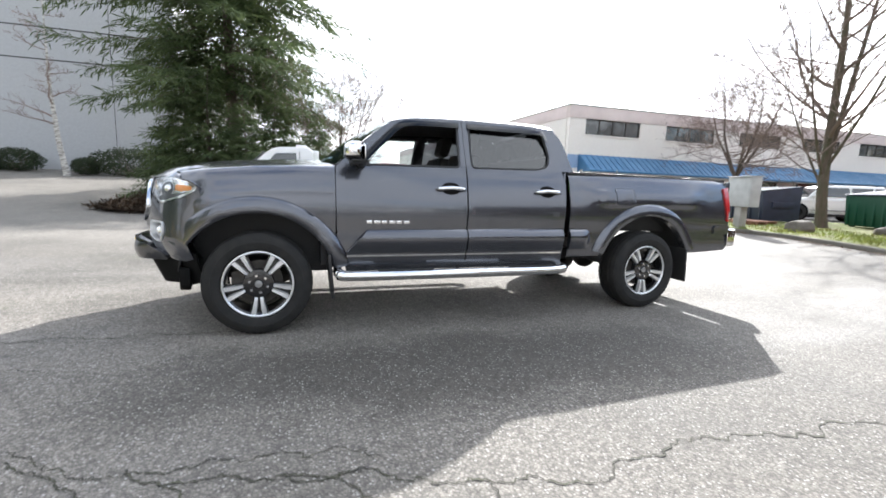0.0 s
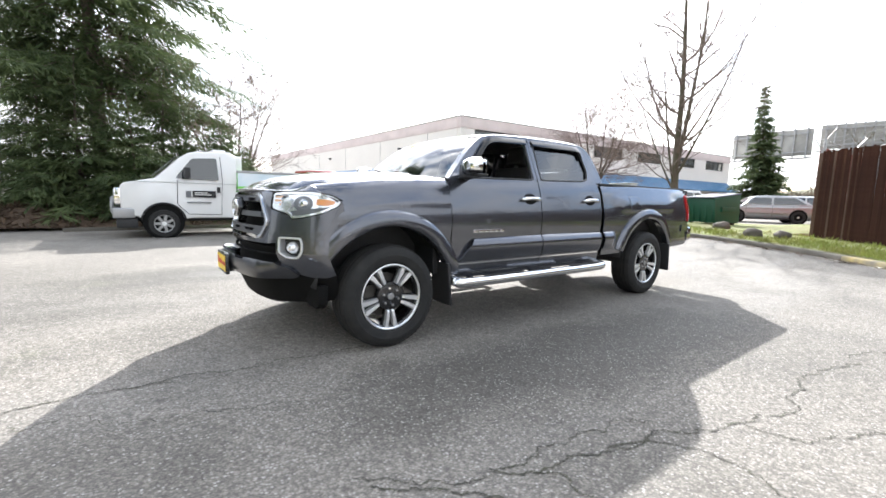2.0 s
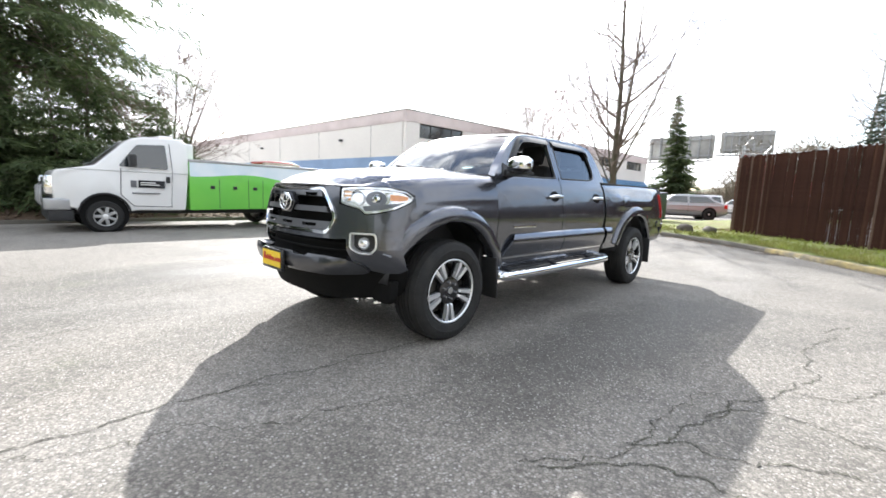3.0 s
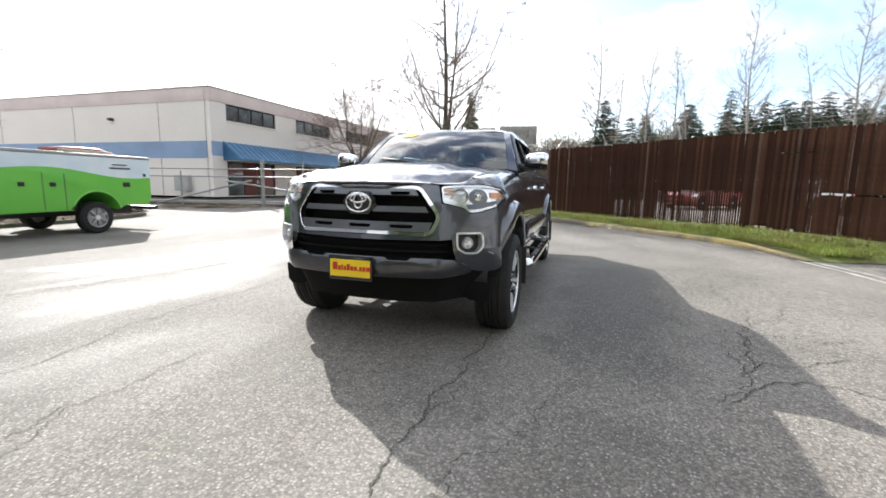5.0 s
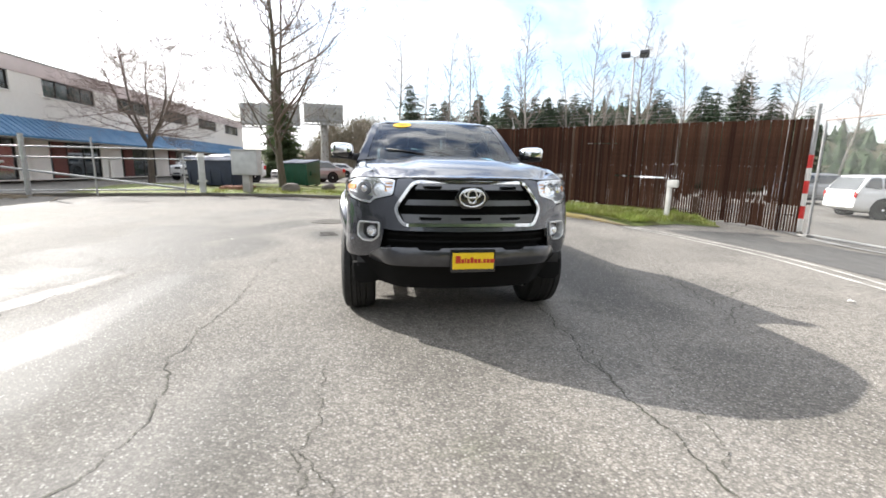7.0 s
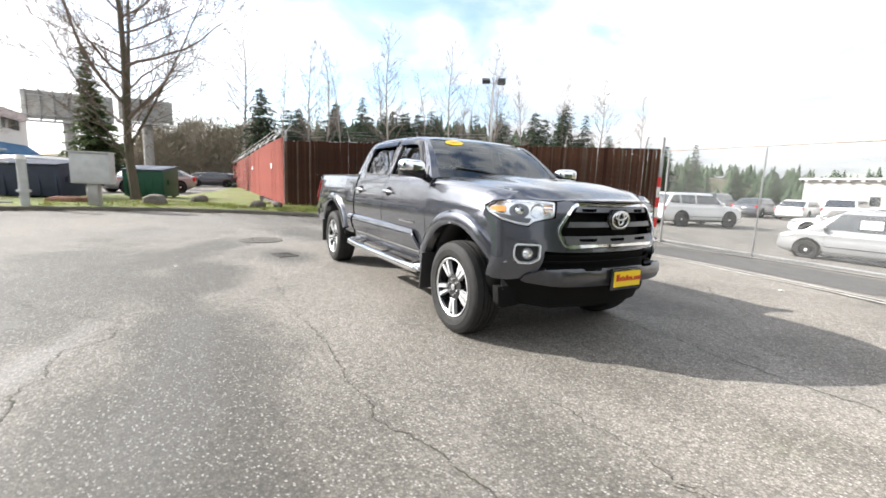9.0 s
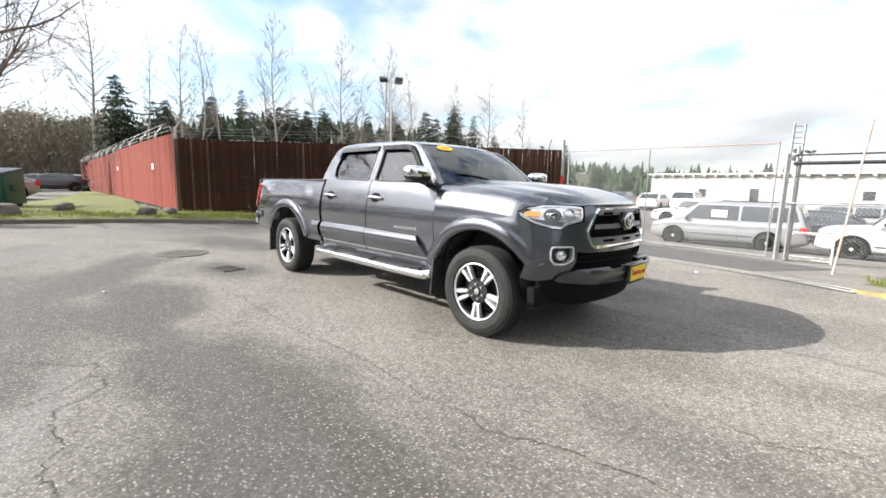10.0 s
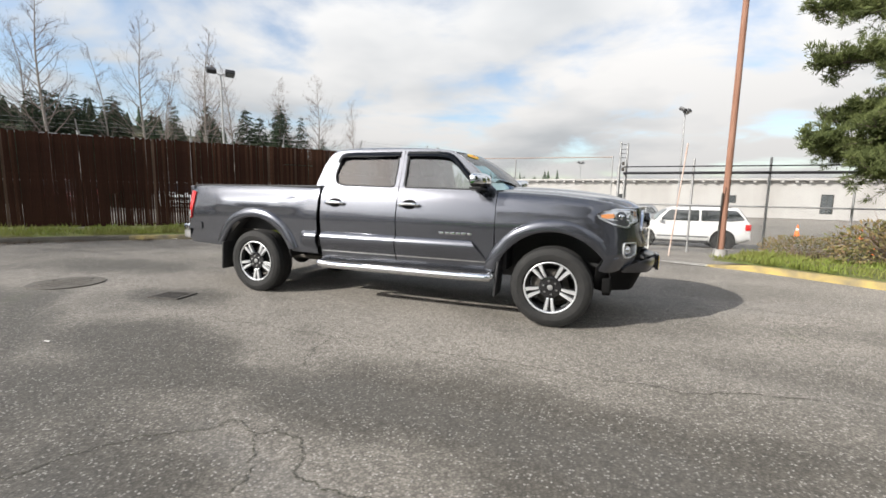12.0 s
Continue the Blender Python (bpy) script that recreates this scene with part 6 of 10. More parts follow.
# ---------------------------------------------------------------- buildings
def frame_matrix(origin, along):
    """Local x along the wall, local y into the building, z up."""
    a = Vector((along[0], along[1], 0)).normalized()
    return Matrix(((a.x, -a.y, 0, origin[0]), (a.y, a.x, 0, origin[1]), (0, 0, 1, origin[2]), (0, 0, 0, 1)))


def wall_bm(length, height, openings, thick=0.3, z0=0.0):
    """Upright wall with real openings (x0, x1, z0, z1), local x along, outside at y = 0."""
    bm = bmesh.new()
    xs = sorted({0, length, *[o[0] for o in openings], *[o[1] for o in openings]})
    zs = sorted({z0, height, *[o[2] for o in openings], *[o[3] for o in openings]})
    def solid(i, j):
        if not (0 <= i < len(xs) - 1 and 0 <= j < len(zs) - 1):
            return False
        cx, cz = (xs[i] + xs[i + 1]) / 2, (zs[j] + zs[j + 1]) / 2
        return not any(o[0] < cx < o[1] and o[2] < cz < o[3] for o in openings)
    for i in range(len(xs) - 1):
        for j in range(len(zs) - 1):
            if not solid(i, j):
                continue
            a, b, c, d = xs[i], xs[i + 1], zs[j], zs[j + 1]
            quads = [((a, 0, c), (b, 0, c), (b, 0, d), (a, 0, d)), ((a, thick, c), (a, thick, d), (b, thick, d), (b, thick, c))]
            for ok, q in ((solid(i - 1, j), ((a, 0, c), (a, 0, d), (a, thick, d), (a, thick, c))), (solid(i + 1, j), ((b, 0, c), (b, thick, c), (b, thick, d), (b, 0, d))),
                          (solid(i, j - 1), ((a, 0, c), (a, thick, c), (b, thick, c), (b, 0, c))), (solid(i, j + 1), ((a, 0, d), (b, 0, d), (b, thick, d), (a, thick, d)))):
                if not ok:
                    quads.append(q)
            for q in quads:
                bm.faces.new([bm.verts.new(p) for p in q])
    bmesh.ops.remove_doubles(bm, verts=list(bm.verts), dist=1e-4)
    return bm


def window(parent, m, x0, x1, z0, z1, panes, name="window", sill=True, depth=0.12):
    w = part(name, ring_strip([(x0, z0), (x1, z0), (x1, z1), (x0, z1)], [(x0 + 0.06, z0 + 0.06), (x1 - 0.06, z0 + 0.06), (x1 - 0.06, z1 - 0.06), (x0 + 0.06, z1 - 0.06)], lambda u, v, d: m @ Vector((u, d, v)), depth - 0.05, depth + 0.05),
             "frame_dark", parent)
    step = (x1 - x0 - 0.12) / panes
    for k in range(panes):
        a = x0 + 0.06 + k * step
        part("pane", box((a + 0.02, depth, z0 + 0.06), (a + step - 0.02, depth + 0.02, z1 - 0.06), 0, m), "window_dark", w)
        if k:
            part("mullion", box((a - 0.025, depth - 0.04, z0 + 0.05), (a + 0.025, depth + 0.04, z1 - 0.05), 0, m), "frame_dark", w)
    if sill:
        part("sill", box((x0 - 0.05, -0.05, z0 - 0.08), (x1 + 0.05, depth, z0), 0.01, m), "stucco", w)
    return w


# two-storey building with a blue sheet-metal canopy
bld = thing("commercial_building", label="two-storey cream stucco building with a blue metal canopy", category="building")
BM = frame_matrix((14.1, 18.25, 0.30), (1.0, -0.055))
wins = [(1.10, 5.05), (7.05, 11.0), (13.2, 17.0), (19.2, 22.9), (25.0, 29.0), (31.2, 35.0)]
shop_bays = [(1.0, 2.3, 4.9), (6.9, 7.2, 11.0), (13.0, 13.4, 17.2), (19.0, 19.4, 23.2), (25.2, 25.4, 29.0)]
WZ0, WZ1, TOPZ = 4.33, 5.25, 5.97
openings = [(a, b, WZ0, WZ1) for a, b in wins] + [(a, c, 0.05, 2.3) for a, _, c in shop_bays]
L = 36.5
part("wall", wall_bm(L, 5.25, openings), "stucco", bld, at=BM)
part("parapet", box((-0.03, -0.03, 5.25), (L + 0.03, 0.35, TOPZ), 0.02), "stucco_top", bld, at=BM)
part("coping", box((-0.07, -0.07, TOPZ), (L + 0.07, 0.42, TOPZ + 0.06), 0.01), "grey_box", bld, at=BM)
part("colour_band", box((-0.006, -0.006, 2.30), (1.0, 0.0, 3.1), 0), "blue_band", bld, at=BM)
for a, b in wins:
    window(bld, BM, a, b, WZ0, WZ1, 4)
for a, d, c in shop_bays:
    w = window(bld, BM, a, c, 0.05, 2.3, 3, "shop_window", False)
    # red panel before the pane, added for the reddish reflections in it
    part("shop_door", box((d, 0.07, 0.05), (d + 1.0, 0.11, 2.15), 0.01, BM), "red_door", w, "dull red panel put in for reddish reflections")
# canopy: sloping sheet with standing seams, closed ends
can = part("canopy", prism([(0.0, 3.12), (0.0, 3.06), (-1.25, 2.06), (-1.25, 2.16)], lambda u, v, w: BM @ Vector((w, u, v)), 0.75, L - 0.4, 0.0), "blue_roof", bld, "blue standing-seam canopy")
for xe in (0.75, L - 0.45):
    part("canopy_end", prism([(0.0, 3.05), (-1.22, 2.08), (0.0, 2.08)], lambda u, v, w: BM @ Vector((w, u, v)), xe, xe + 0.05, 0), "blue_roof", can)
seam = mesh_of(prism([(0.0, 3.155), (0.0, 3.115), (-1.26, 2.155), (-1.26, 2.195)], lambda u, v, w: Vector((w, u, v)), 0, 0.045, 0), "blue_roof")
for k in range(88):
    share("seam", seam, can, BM @ Matrix.Translation((0.80 + k * 0.40, 0, 0)))
part("canopy_soffit", box((0.8, -1.2, 2.04), (L - 0.5, 0.0, 2.07), 0, BM), "stucco", can)
for k in range(6):
    part("column", box((5.6 + k * 6.0, -0.02, 0.0), (6.1 + k * 6.0, -0.10, 2.05), 0.01, BM), "stucco", bld)
# gable side of that building, in three planes that step away
W = frame_matrix((14.1, 62.0, 0.30), (0.0, -1.0))
side = part("side_wall", wall_bm(43.4, 5.25, [(2.0, 3.2, 0.0, 2.2)]), "stucco", bld, at=W)
part("side_parapet", box((0, -0.03, 5.25), (43.4, 0.35, TOPZ), 0.02), "stucco_top", bld, at=W)
part("side_coping", box((0, -0.07, TOPZ), (43.4, 0.42, TOPZ + 0.06), 0.01), "grey_box", bld, at=W)
part("side_band", box((0.0, -0.012, 2.15), (43.45, -0.002, 3.1), 0), "blue_band", bld, at=W)
for k in range(6):
    part("wall_joint", box((5.0 + k * 7.0, -0.008, 0.0), (5.03 + k * 7.0, 0.0, 5.25), 0), "joint", bld, at=W)
part("wall_lamp", box((36.2, -0.22, 4.35), (36.5, -0.015, 4.5), 0.03), "lamp_black", bld, at=W)
part("wall_lamp", box((22.2, -0.22, 4.35), (22.5, -0.015, 4.5), 0.03), "lamp_black", bld, at=W)
part("vent_box", box((41.2, -0.3, 0.3), (42.2, -0.015, 1.2), 0.02), "grey_box", bld, at=W)
part("roof", box((14.5, 18.5, 5.9), (50.0, 61.5, 6.0), 0), "grey_wall", bld)
part("back_wall", box((49.8, 18.0, 0.2), (50.1, 61.5, 6.2), 0), "stucco", bld)
part("far_wall", box((14.2, 61.4, 0.2), (50.0, 61.8, 6.2), 0), "stucco", bld)

# tall grey warehouse behind the spruce
wh = thing("warehouse", label="tall grey tilt-up concrete warehouse with a plain wall", category="building")
WM = frame_matrix((-62.0, 29.5, 1.0), (1.0, -0.055))
WL, WH = 54.0, 10.4
part("wall", box((0, 0, -1.2), (WL, 0.3, WH), 0.0, WM), "grey_wall", wh)
for z in (6.35, 8.05):
    part("reveal", box((0, -0.012, z), (WL, -0.002, z + 0.07), 0, WM), "joint", wh)
for k in range(8):
    part("panel_joint", box((4.5 + k * 6.6, -0.008, -1), (4.53 + k * 6.6, -0.001, WH), 0, WM), "joint", wh)
part("coping", box((-0.05, -0.05, WH), (WL + 0.05, 0.36, WH + 0.08), 0.01, WM), "grey_box", wh)
part("end_wall", box((WL - 0.3, 0.3, -1.2), (WL, 36, WH), 0.0, WM), "grey_wall", wh)
part("roof", box((0, 0.3, WH - 0.3), (WL - 0.3, 36, WH - 0.2), 0, WM), "grey_wall", wh)
wl_ = part("wall_light", box((WL - 10.75, -0.42, 7.55), (WL - 10.25, -0.1, 7.8), 0.03, WM), "lamp_black", wh)
part("light_arm", box((WL - 10.55, -0.12, 7.6), (WL - 10.45, 0.0, 7.75), 0, WM), "steel", wl_)
part("downpipe", box((WL - 9.3, -0.09, 0), (WL - 9.22, -0.01, WH), 0.01, WM), "grey_wall", wh)

# long low white building beyond the storage yard
lw = thing("storage_building", label="long low white sheet-clad building with small windows", category="building")
LM = frame_matrix((18.0, -58.0, -0.9), (-1.0, 0.115))
LL = 75.0
yw = [(6.0, 6.9, 1.5, 2.5), (11.5, 12.4, 0.3, 2.6), (21.0, 21.9, 1.6, 2.5), (33.0, 33.9, 1.6, 2.5), (41.5, 42.6, 0.6, 2.7), (52.0, 52.9, 1.6, 2.5)]
part("wall", wall_bm(LL, 4.2, yw), "white_wall", lw, at=LM)
part("eave", box((-0.3, -0.55, 4.2), (LL + 0.3, 0.45, 4.42), 0.02), "white_wall", lw, at=LM)
bm_t = mesh_of(box((0, -0.50, 3.98), (0.28, -0.02, 4.20), 0.0), "white_wall")
for k in range(60):
    share("rafter_end", bm_t, lw, LM @ Matrix.Translation((0.3 + k * 1.25, 0, 0)))
for a, b, c, d in yw:
    window(lw, LM, a, b, c, d, 2, "window", False, 0.1)
part("end_wall", box((0, 0.3, 0), (0.3, 14, 4.2), 0), "white_wall", lw, at=LM)
part("roof", box((-0.3, 0.3, 4.25), (LL, 14, 4.40), 0), "grey_wall", lw, at=LM)

# hoardings on steel columns, backs to the lot
def hoarding(x, y, z0, z1, width, yaw, label):
    m = pose(x, y, 0, 0, 0, yaw)
    h = thing("billboard", label=label, category="billboard", group="hoardings beyond the yard")
    part("panel", box((-width / 2, -0.12, z0), (width / 2, 0.12, z1), 0.03, m), "board", h)
    for k in range(7):
        xx = -width / 2 + 0.4 + k * (width - 0.8) / 6
        part("stud", box((xx - 0.06, -0.34, z0 - 0.2), (xx + 0.06, -0.125, z1 + 0.1), 0, m), "steel", h)
    for z in (z0 + 0.3, z1 - 0.5):
        part("rail", box((-width / 2, -0.42, z), (width / 2, -0.345, z + 0.12), 0, m), "steel", h)
    part("catwalk", box((-width / 2 - 0.3, -1.2, z0 - 0.35), (width / 2 + 0.3, -0.2, z0 - 0.25), 0, m), "steel", h)
    part("column", rod(m @ Vector((0, -0.3, -1)), m @ Vector((0, -0.3, z0)), 0.5, None, 14), "concrete", h)
    return h


hoarding(53.4, 13.6, 6.3, 9.0, 7.4, -96, "weathered back of a large billboard on a column")
hoarding(54.9, 7.2, 7.0, 9.4, 5.0, -84, "weathered back of a small billboard on a column")

# ---------------------------------------------------------------- fences, gate and posts
CORNER, REDPOST = Vector((12.0, -0.1)), Vector((3.9, -10.17))
fdir = (REDPOST - CORNER).normalized()
flen = (REDPOST - CORNER).length
FTOP = 2.52


def fence_ground(p):
    return ground_z(p.x, p.y) + (0.14 if p.y > -7 else 0.02)


def along_fence(d):
    return CORNER + fdir * d


def post_line(root, origin, way, count, pitch, top, radius=0.035, arm=True, skip=(), level=None):
    for k in range(count):
        if k in skip:
            continue
        p = origin + way * (k * pitch)
        gz = ground_z(p.x, p.y)
        gz = fence_ground(p) if level is None else level
        part("post", rod((p.x, p.y, ground_z(p.x, p.y) - 0.2), (p.x, p.y, gz + top), radius, None, 8), "steel", root)
        if arm:
            n = Vector((way.y, -way.x))
            part("barb_arm", rod((p.x, p.y, gz + top - 0.05), (p.x + n.x * 0.22, p.y + n.y * 0.22, gz + top + 0.26), 0.016, None, 5), "steel", root)


FLEVEL = 0.08
fence = thing("slat_fence", label="chain-link fence filled with dark brown slats, barbed wire on top", category="fence")
post_line(fence, CORNER - Vector((fdir.y, -fdir.x)) * 0.07, fdir, 6, flen / 5.2, FTOP + 0.10, level=FLEVEL)
for h in (0.12, 1.35, FTOP - 0.02):
    a, b = along_fence(0), along_fence(flen)
    n = Vector((fdir.y, -fdir.x)) * -0.05
    part("rail", rod((a.x + n.x, a.y + n.y, FLEVEL + h), (b.x + n.x, b.y + n.y, FLEVEL + h), 0.022, None, 6), "steel", fence)
for k in range(3):
    n = Vector((fdir.y, -fdir.x)) * (0.08 + 0.07 * k)
    a, b = along_fence(0) + n, along_fence(flen) + n
    pts = [Vector((*(a.lerp(b, t)), FLEVEL + FTOP + 0.14 + 0.09 * k - 0.02 * math.sin(t * 5.2 * math.pi) ** 2)) for t in np.linspace(0, 1, 40)]
    part("barbed_wire", tube(pts, 0.003, 3), "steel", fence)

# faded red stretch that runs back from the corner
rfence = thing("slat_fence", label="chain-link fence with faded red slats, barbed wire on top", category="fence")
REND = Vector((52.0, -1.15))
rdir, rlen = (REND - CORNER).normalized(), (REND - CORNER).length
post_line(rfence, CORNER + Vector((0.06, -0.09)), rdir, 14, rlen / 13, FTOP + 0.18, 0.04)
for k in range(3):
    off = 0.0 + 0.09 * k
    a, b = CORNER, REND
    pts = [Vector((a.x + (b.x - a.x) * t, a.y + (b.y - a.y) * t + 0.05 + 0.06 * k, ground_z(min(16, a.x), 0) + 0.13 + FTOP + 0.08 + off)) for t in np.linspace(0, 1, 30)]
    part("barbed_wire", tube(pts, 0.009, 3), "steel", rfence)
for p, z in ((0.08, 1.5), (0.32, 1.55)):
    q = CORNER + rdir * (rlen * p)
    part("notice", box((q.x, q.y + 0.035, ground_z(q.x, q.y) + z), (q.x + 0.28, q.y + 0.045, ground_z(q.x, q.y) + z + 0.22), 0), "litter", rfence)


def chainlink(parent, a, b, z0, z1, pitch=0.075, r=0.0019):
    """Diagonal wires of a mesh panel between two upright lines."""
    a, b = Vector(a), Vector(b)
    d = (b - a)
    ln, hgt = d.length, z1 - z0
    d.normalize()
    n = Vector((-d.y, d.x))
    verts, faces = [], []
    def wire(u0, v0, u1, v1, side):
        i = len(verts)
        w = r * 1.6
        for (u, v) in ((u0, v0), (u1, v1)):
            base = a + d * u
            for du, dn in ((-w, 0), (w, 0), (0, w * 1.3)):
                q = base + d * du + n * (dn + side)
                verts.append((q.x, q.y, ground_z(base.x, base.y) + z0 + v))
        for k in range(3):
            faces.append((i + k, i + (k + 1) % 3, i + 3 + (k + 1) % 3, i + 3 + k))
    k = -hgt
    while k < ln:
        u0, u1 = max(0, k), min(ln, k + hgt)
        if u1 > u0:
            wire(u0, u0 - k, u1, u1 - k, 0.0)
            wire(u0, hgt - (u0 - k), u1, hgt - (u1 - k), 0.004)
        k += pitch
    return tagged(part("wire_mesh", raw(verts, faces), "zinc", parent, smooth=False), kind="stuff")


GP = Vector((-2.42, -9.62))
gate = thing("sliding_gate", label="galvanised chain-link sliding gate, shut, on a concrete sill", category="gate")
ga, gb = REDPOST + Vector((-0.25, 0.02)), GP + Vector((0.2, -0.12))
chainlink(gate, ga, gb, 0.06, 2.80)
for h, r in ((0.08, 0.022), (2.86, 0.016)):
    part("rail", rod((ga.x, ga.y, ground_z(ga.x, ga.y) + h), (gb.x, gb.y, ground_z(gb.x, gb.y) + h), r, None, 6), "steel" if h < 1 else "rust", gate)
for t in (0.0, 0.47, 1.0):
    p = ga.lerp(gb, t)
    part("stile", rod((p.x, p.y, ground_z(p.x, p.y) + 0.05), (p.x, p.y, ground_z(p.x, p.y) + 2.88), 0.020, None, 6), "steel", gate)
part("wheel", lathe([(0.0, 0.03), (0.07, 0.03), (0.07, -0.03), (0.0, -0.03)], 14, Matrix.Translation((ga.x + 0.1, ga.y + 0.12, ground_z(ga.x, ga.y) + 0.07))), "iron", gate)

# gate posts: tall latticed one, and the striped end post
gp = thing("gate_post", label="tall galvanised double gate post with small rungs", category="gate post")
gz = ground_z(GP.x, GP.y)
for dx, dy, h in ((0, 0, 2.58), (-0.02, -0.22, 3.32), (-0.22, -0.30, 3.28)):
    part("upright", rod((GP.x + dx, GP.y + dy, gz - 0.1), (GP.x + dx, GP.y + dy, gz + h), 0.042 if not dx else 0.030, None, 10), "steel", gp)
for z in (1.9, 2.55, 2.84, 2.97, 3.10, 3.24):
    part("rung", rod((GP.x - 0.02, GP.y - 0.22, gz + z), (GP.x - 0.22, GP.y - 0.30, gz + z), 0.011, None, 5), "steel", gp)
for z in (2.48, 2.66):
    part("roller", lathe([(0.0, 0.03), (0.06, 0.03), (0.06, -0.03), (0.0, -0.03)], 12, Matrix.Translation((GP.x - 0.12, GP.y - 0.22, gz + z))), "iron", gp)

rp = thing("striped_post", label="round steel post with red and white reflective bands", category="gate post")
rz = ground_z(REDPOST.x, REDPOST.y)
part("shaft", rod((REDPOST.x, REDPOST.y, rz - 0.1), (REDPOST.x, REDPOST.y, rz + 3.25), 0.055, None, 12), "steel", rp)
for k in range(6):
    z = rz + 0.10 + k * 0.32
    part("band", rod((REDPOST.x, REDPOST.y, z), (REDPOST.x, REDPOST.y, z + 0.32), 0.058, None, 12), "red_band" if k % 2 else "post_white", rp, "red band" if k % 2 else "white band")
part("second_shaft", rod((REDPOST.x - 0.28, REDPOST.y + 0.05, rz - 0.1), (REDPOST.x - 0.28, REDPOST.y + 0.05, rz + 2.75), 0.032, None, 10), "steel", rp)
part("base_plate", box((REDPOST.x - 0.35, REDPOST.y - 0.1, rz - 0.02), (REDPOST.x + 0.12, REDPOST.y + 0.18, rz + 0.05), 0.015), "concrete", rp)

# fence to the right of the gate, on black pipe rails
sf = thing("mesh_fence", label="chain-link fence on steel posts with black pipe rails", category="fence")
sa, sb = Vector((-2.55, -9.7)), Vector((-15.5, -9.1))
chainlink(sf, sa, sb, 0.08, 2.25, 0.085)
sdir = (sb - sa).normalized()
for k in range(8):
    p = sa + sdir * (1.85 * k + 0.05)
    gz = ground_z(p.x, p.y)
    part("post", rod((p.x, p.y, gz - 0.1), (p.x, p.y, gz + 2.76), 0.030, None, 8), "steel", sf)
for h, r in ((2.36, 0.040), (2.55, 0.018), (1.42, 0.020)):
    part("pipe_rail", rod((sa.x, sa.y + 0.05, ground_z(*sa) + h), (sb.x, sb.y + 0.05, ground_z(*sa) + h - 0.02), r, None, 8), "black_steel" if r != 0.02 else "steel", sf)
lp = thing("leaning_post", label="pale leaning steel pipe post with rust at the verge", category="post")
part("shaft", rod((-3.64, -6.75, ground_z(-3.64, -6.75) - 0.05), (-3.86, -6.75, 2.52), 0.017, None, 8), "pale_rust", lp)

pole = thing("utility_pole", label="tall weathered reddish wooden pole", category="pole")
pz = ground_z(-5.0, -8.1) + 0.05
part("shaft", rod((-5.0, -8.1, pz - 0.2), (-5.06, -8.15, pz + 11.0), 0.082, 0.060, 16), "wood_pole", pole)
part("footing", rod((-5.0, -8.1, pz - 0.2), (-5.0, -8.1, pz + 0.14), 0.19, 0.16, 14), "concrete", pole)
part("conduit", rod((-4.90, -8.02, pz - 0.1), (-4.92, -8.04, pz + 1.6), 0.022, None, 6), "iron", pole)

rd = thing("card_reader", label="white pedestal post with a small reader box", category="card reader")
mz = ground_z(4.85, -7.05) + 0.02
m = pose(4.85, -7.05, mz, 0, 0, 38)
part("shaft", box((-0.055, -0.055, -0.1), (0.055, 0.055, 0.95), 0.012, m), "post_white", rd)
part("head", box((-0.20, -0.07, 0.88), (0.06, 0.07, 1.07), 0.015, m), "post_white", rd)
part("screen", box((-0.080, -0.05, 0.95), (-0.068, 0.05, 1.06), 0.003, m), "gloss_black", rd)
part("foot", box((-0.11, -0.11, -0.02), (0.11, 0.11, 0.03), 0.01, m), "concrete", rd)


def flood(x, y, top, base, label, scale=1.0):
    f = thing("flood_light", label=label, category="flood light", group="flood lights on poles")
    part("pole", rod((x, y, base), (x, y, top - 0.2), 0.075 * scale, 0.05 * scale, 10), "steel", f)
    for k, (yaw, tilt) in enumerate(((59, 28), (62, -32))):
        m = pose(x, y, top - 0.1, tilt, 0, yaw) @ Matrix.Translation((0.52 * scale * (1 if k else -1), 0, 0.10))
        h = part("lamp_head", box((-0.26 * scale, -0.22 * scale, -0.12 * scale), (0.26 * scale, 0.22 * scale, 0.12 * scale), 0.04, m), "lamp_black", f)
        part("lamp_glass", box((-0.22 * scale, -0.18 * scale, -0.135 * scale), (0.22 * scale, 0.18 * scale, -0.122 * scale), 0, m), "window_dark", h)
        part("lamp_arm", rod((x, y, top - 0.2), m @ Vector((0, 0, 0)), 0.03 * scale, None, 6), "steel", f)
    return f


flood(19.75, -14.85, 8.2, -0.6, "twin black floodlight on a thin steel pole")
flood(-6.0, -24.8, 6.4, -1.0, "single floodlight on a steel pole in the yard", 0.8)
flood(2.5, -64.9, 6.3, -1.0, "small twin floodlight on a far pole", 1.0)

# pipe railing in front of the building, one rail hanging down
pf = thing("pipe_railing", label="galvanised pipe railing with one fallen slanting rail", category="railing")
pa, pb = Vector((11.35, 7.1)), Vector((8.2, 20.5))
pdir = (pb - pa).normalized()
for d, h, r in ((0.3, 1.5, 0.03), (2.9, 1.95, 0.03), (4.7, 2.0, 0.075), (8.4, 1.5, 0.03), (11.6, 1.6, 0.05), (13.6, 1.5, 0.03)):
    p = pa + pdir * d
    part("post", rod((p.x, p.y, ground_z(p.x, p.y) - 0.1), (p.x, p.y, ground_z(p.x, p.y) + h), r, None, 8), "steel", pf)
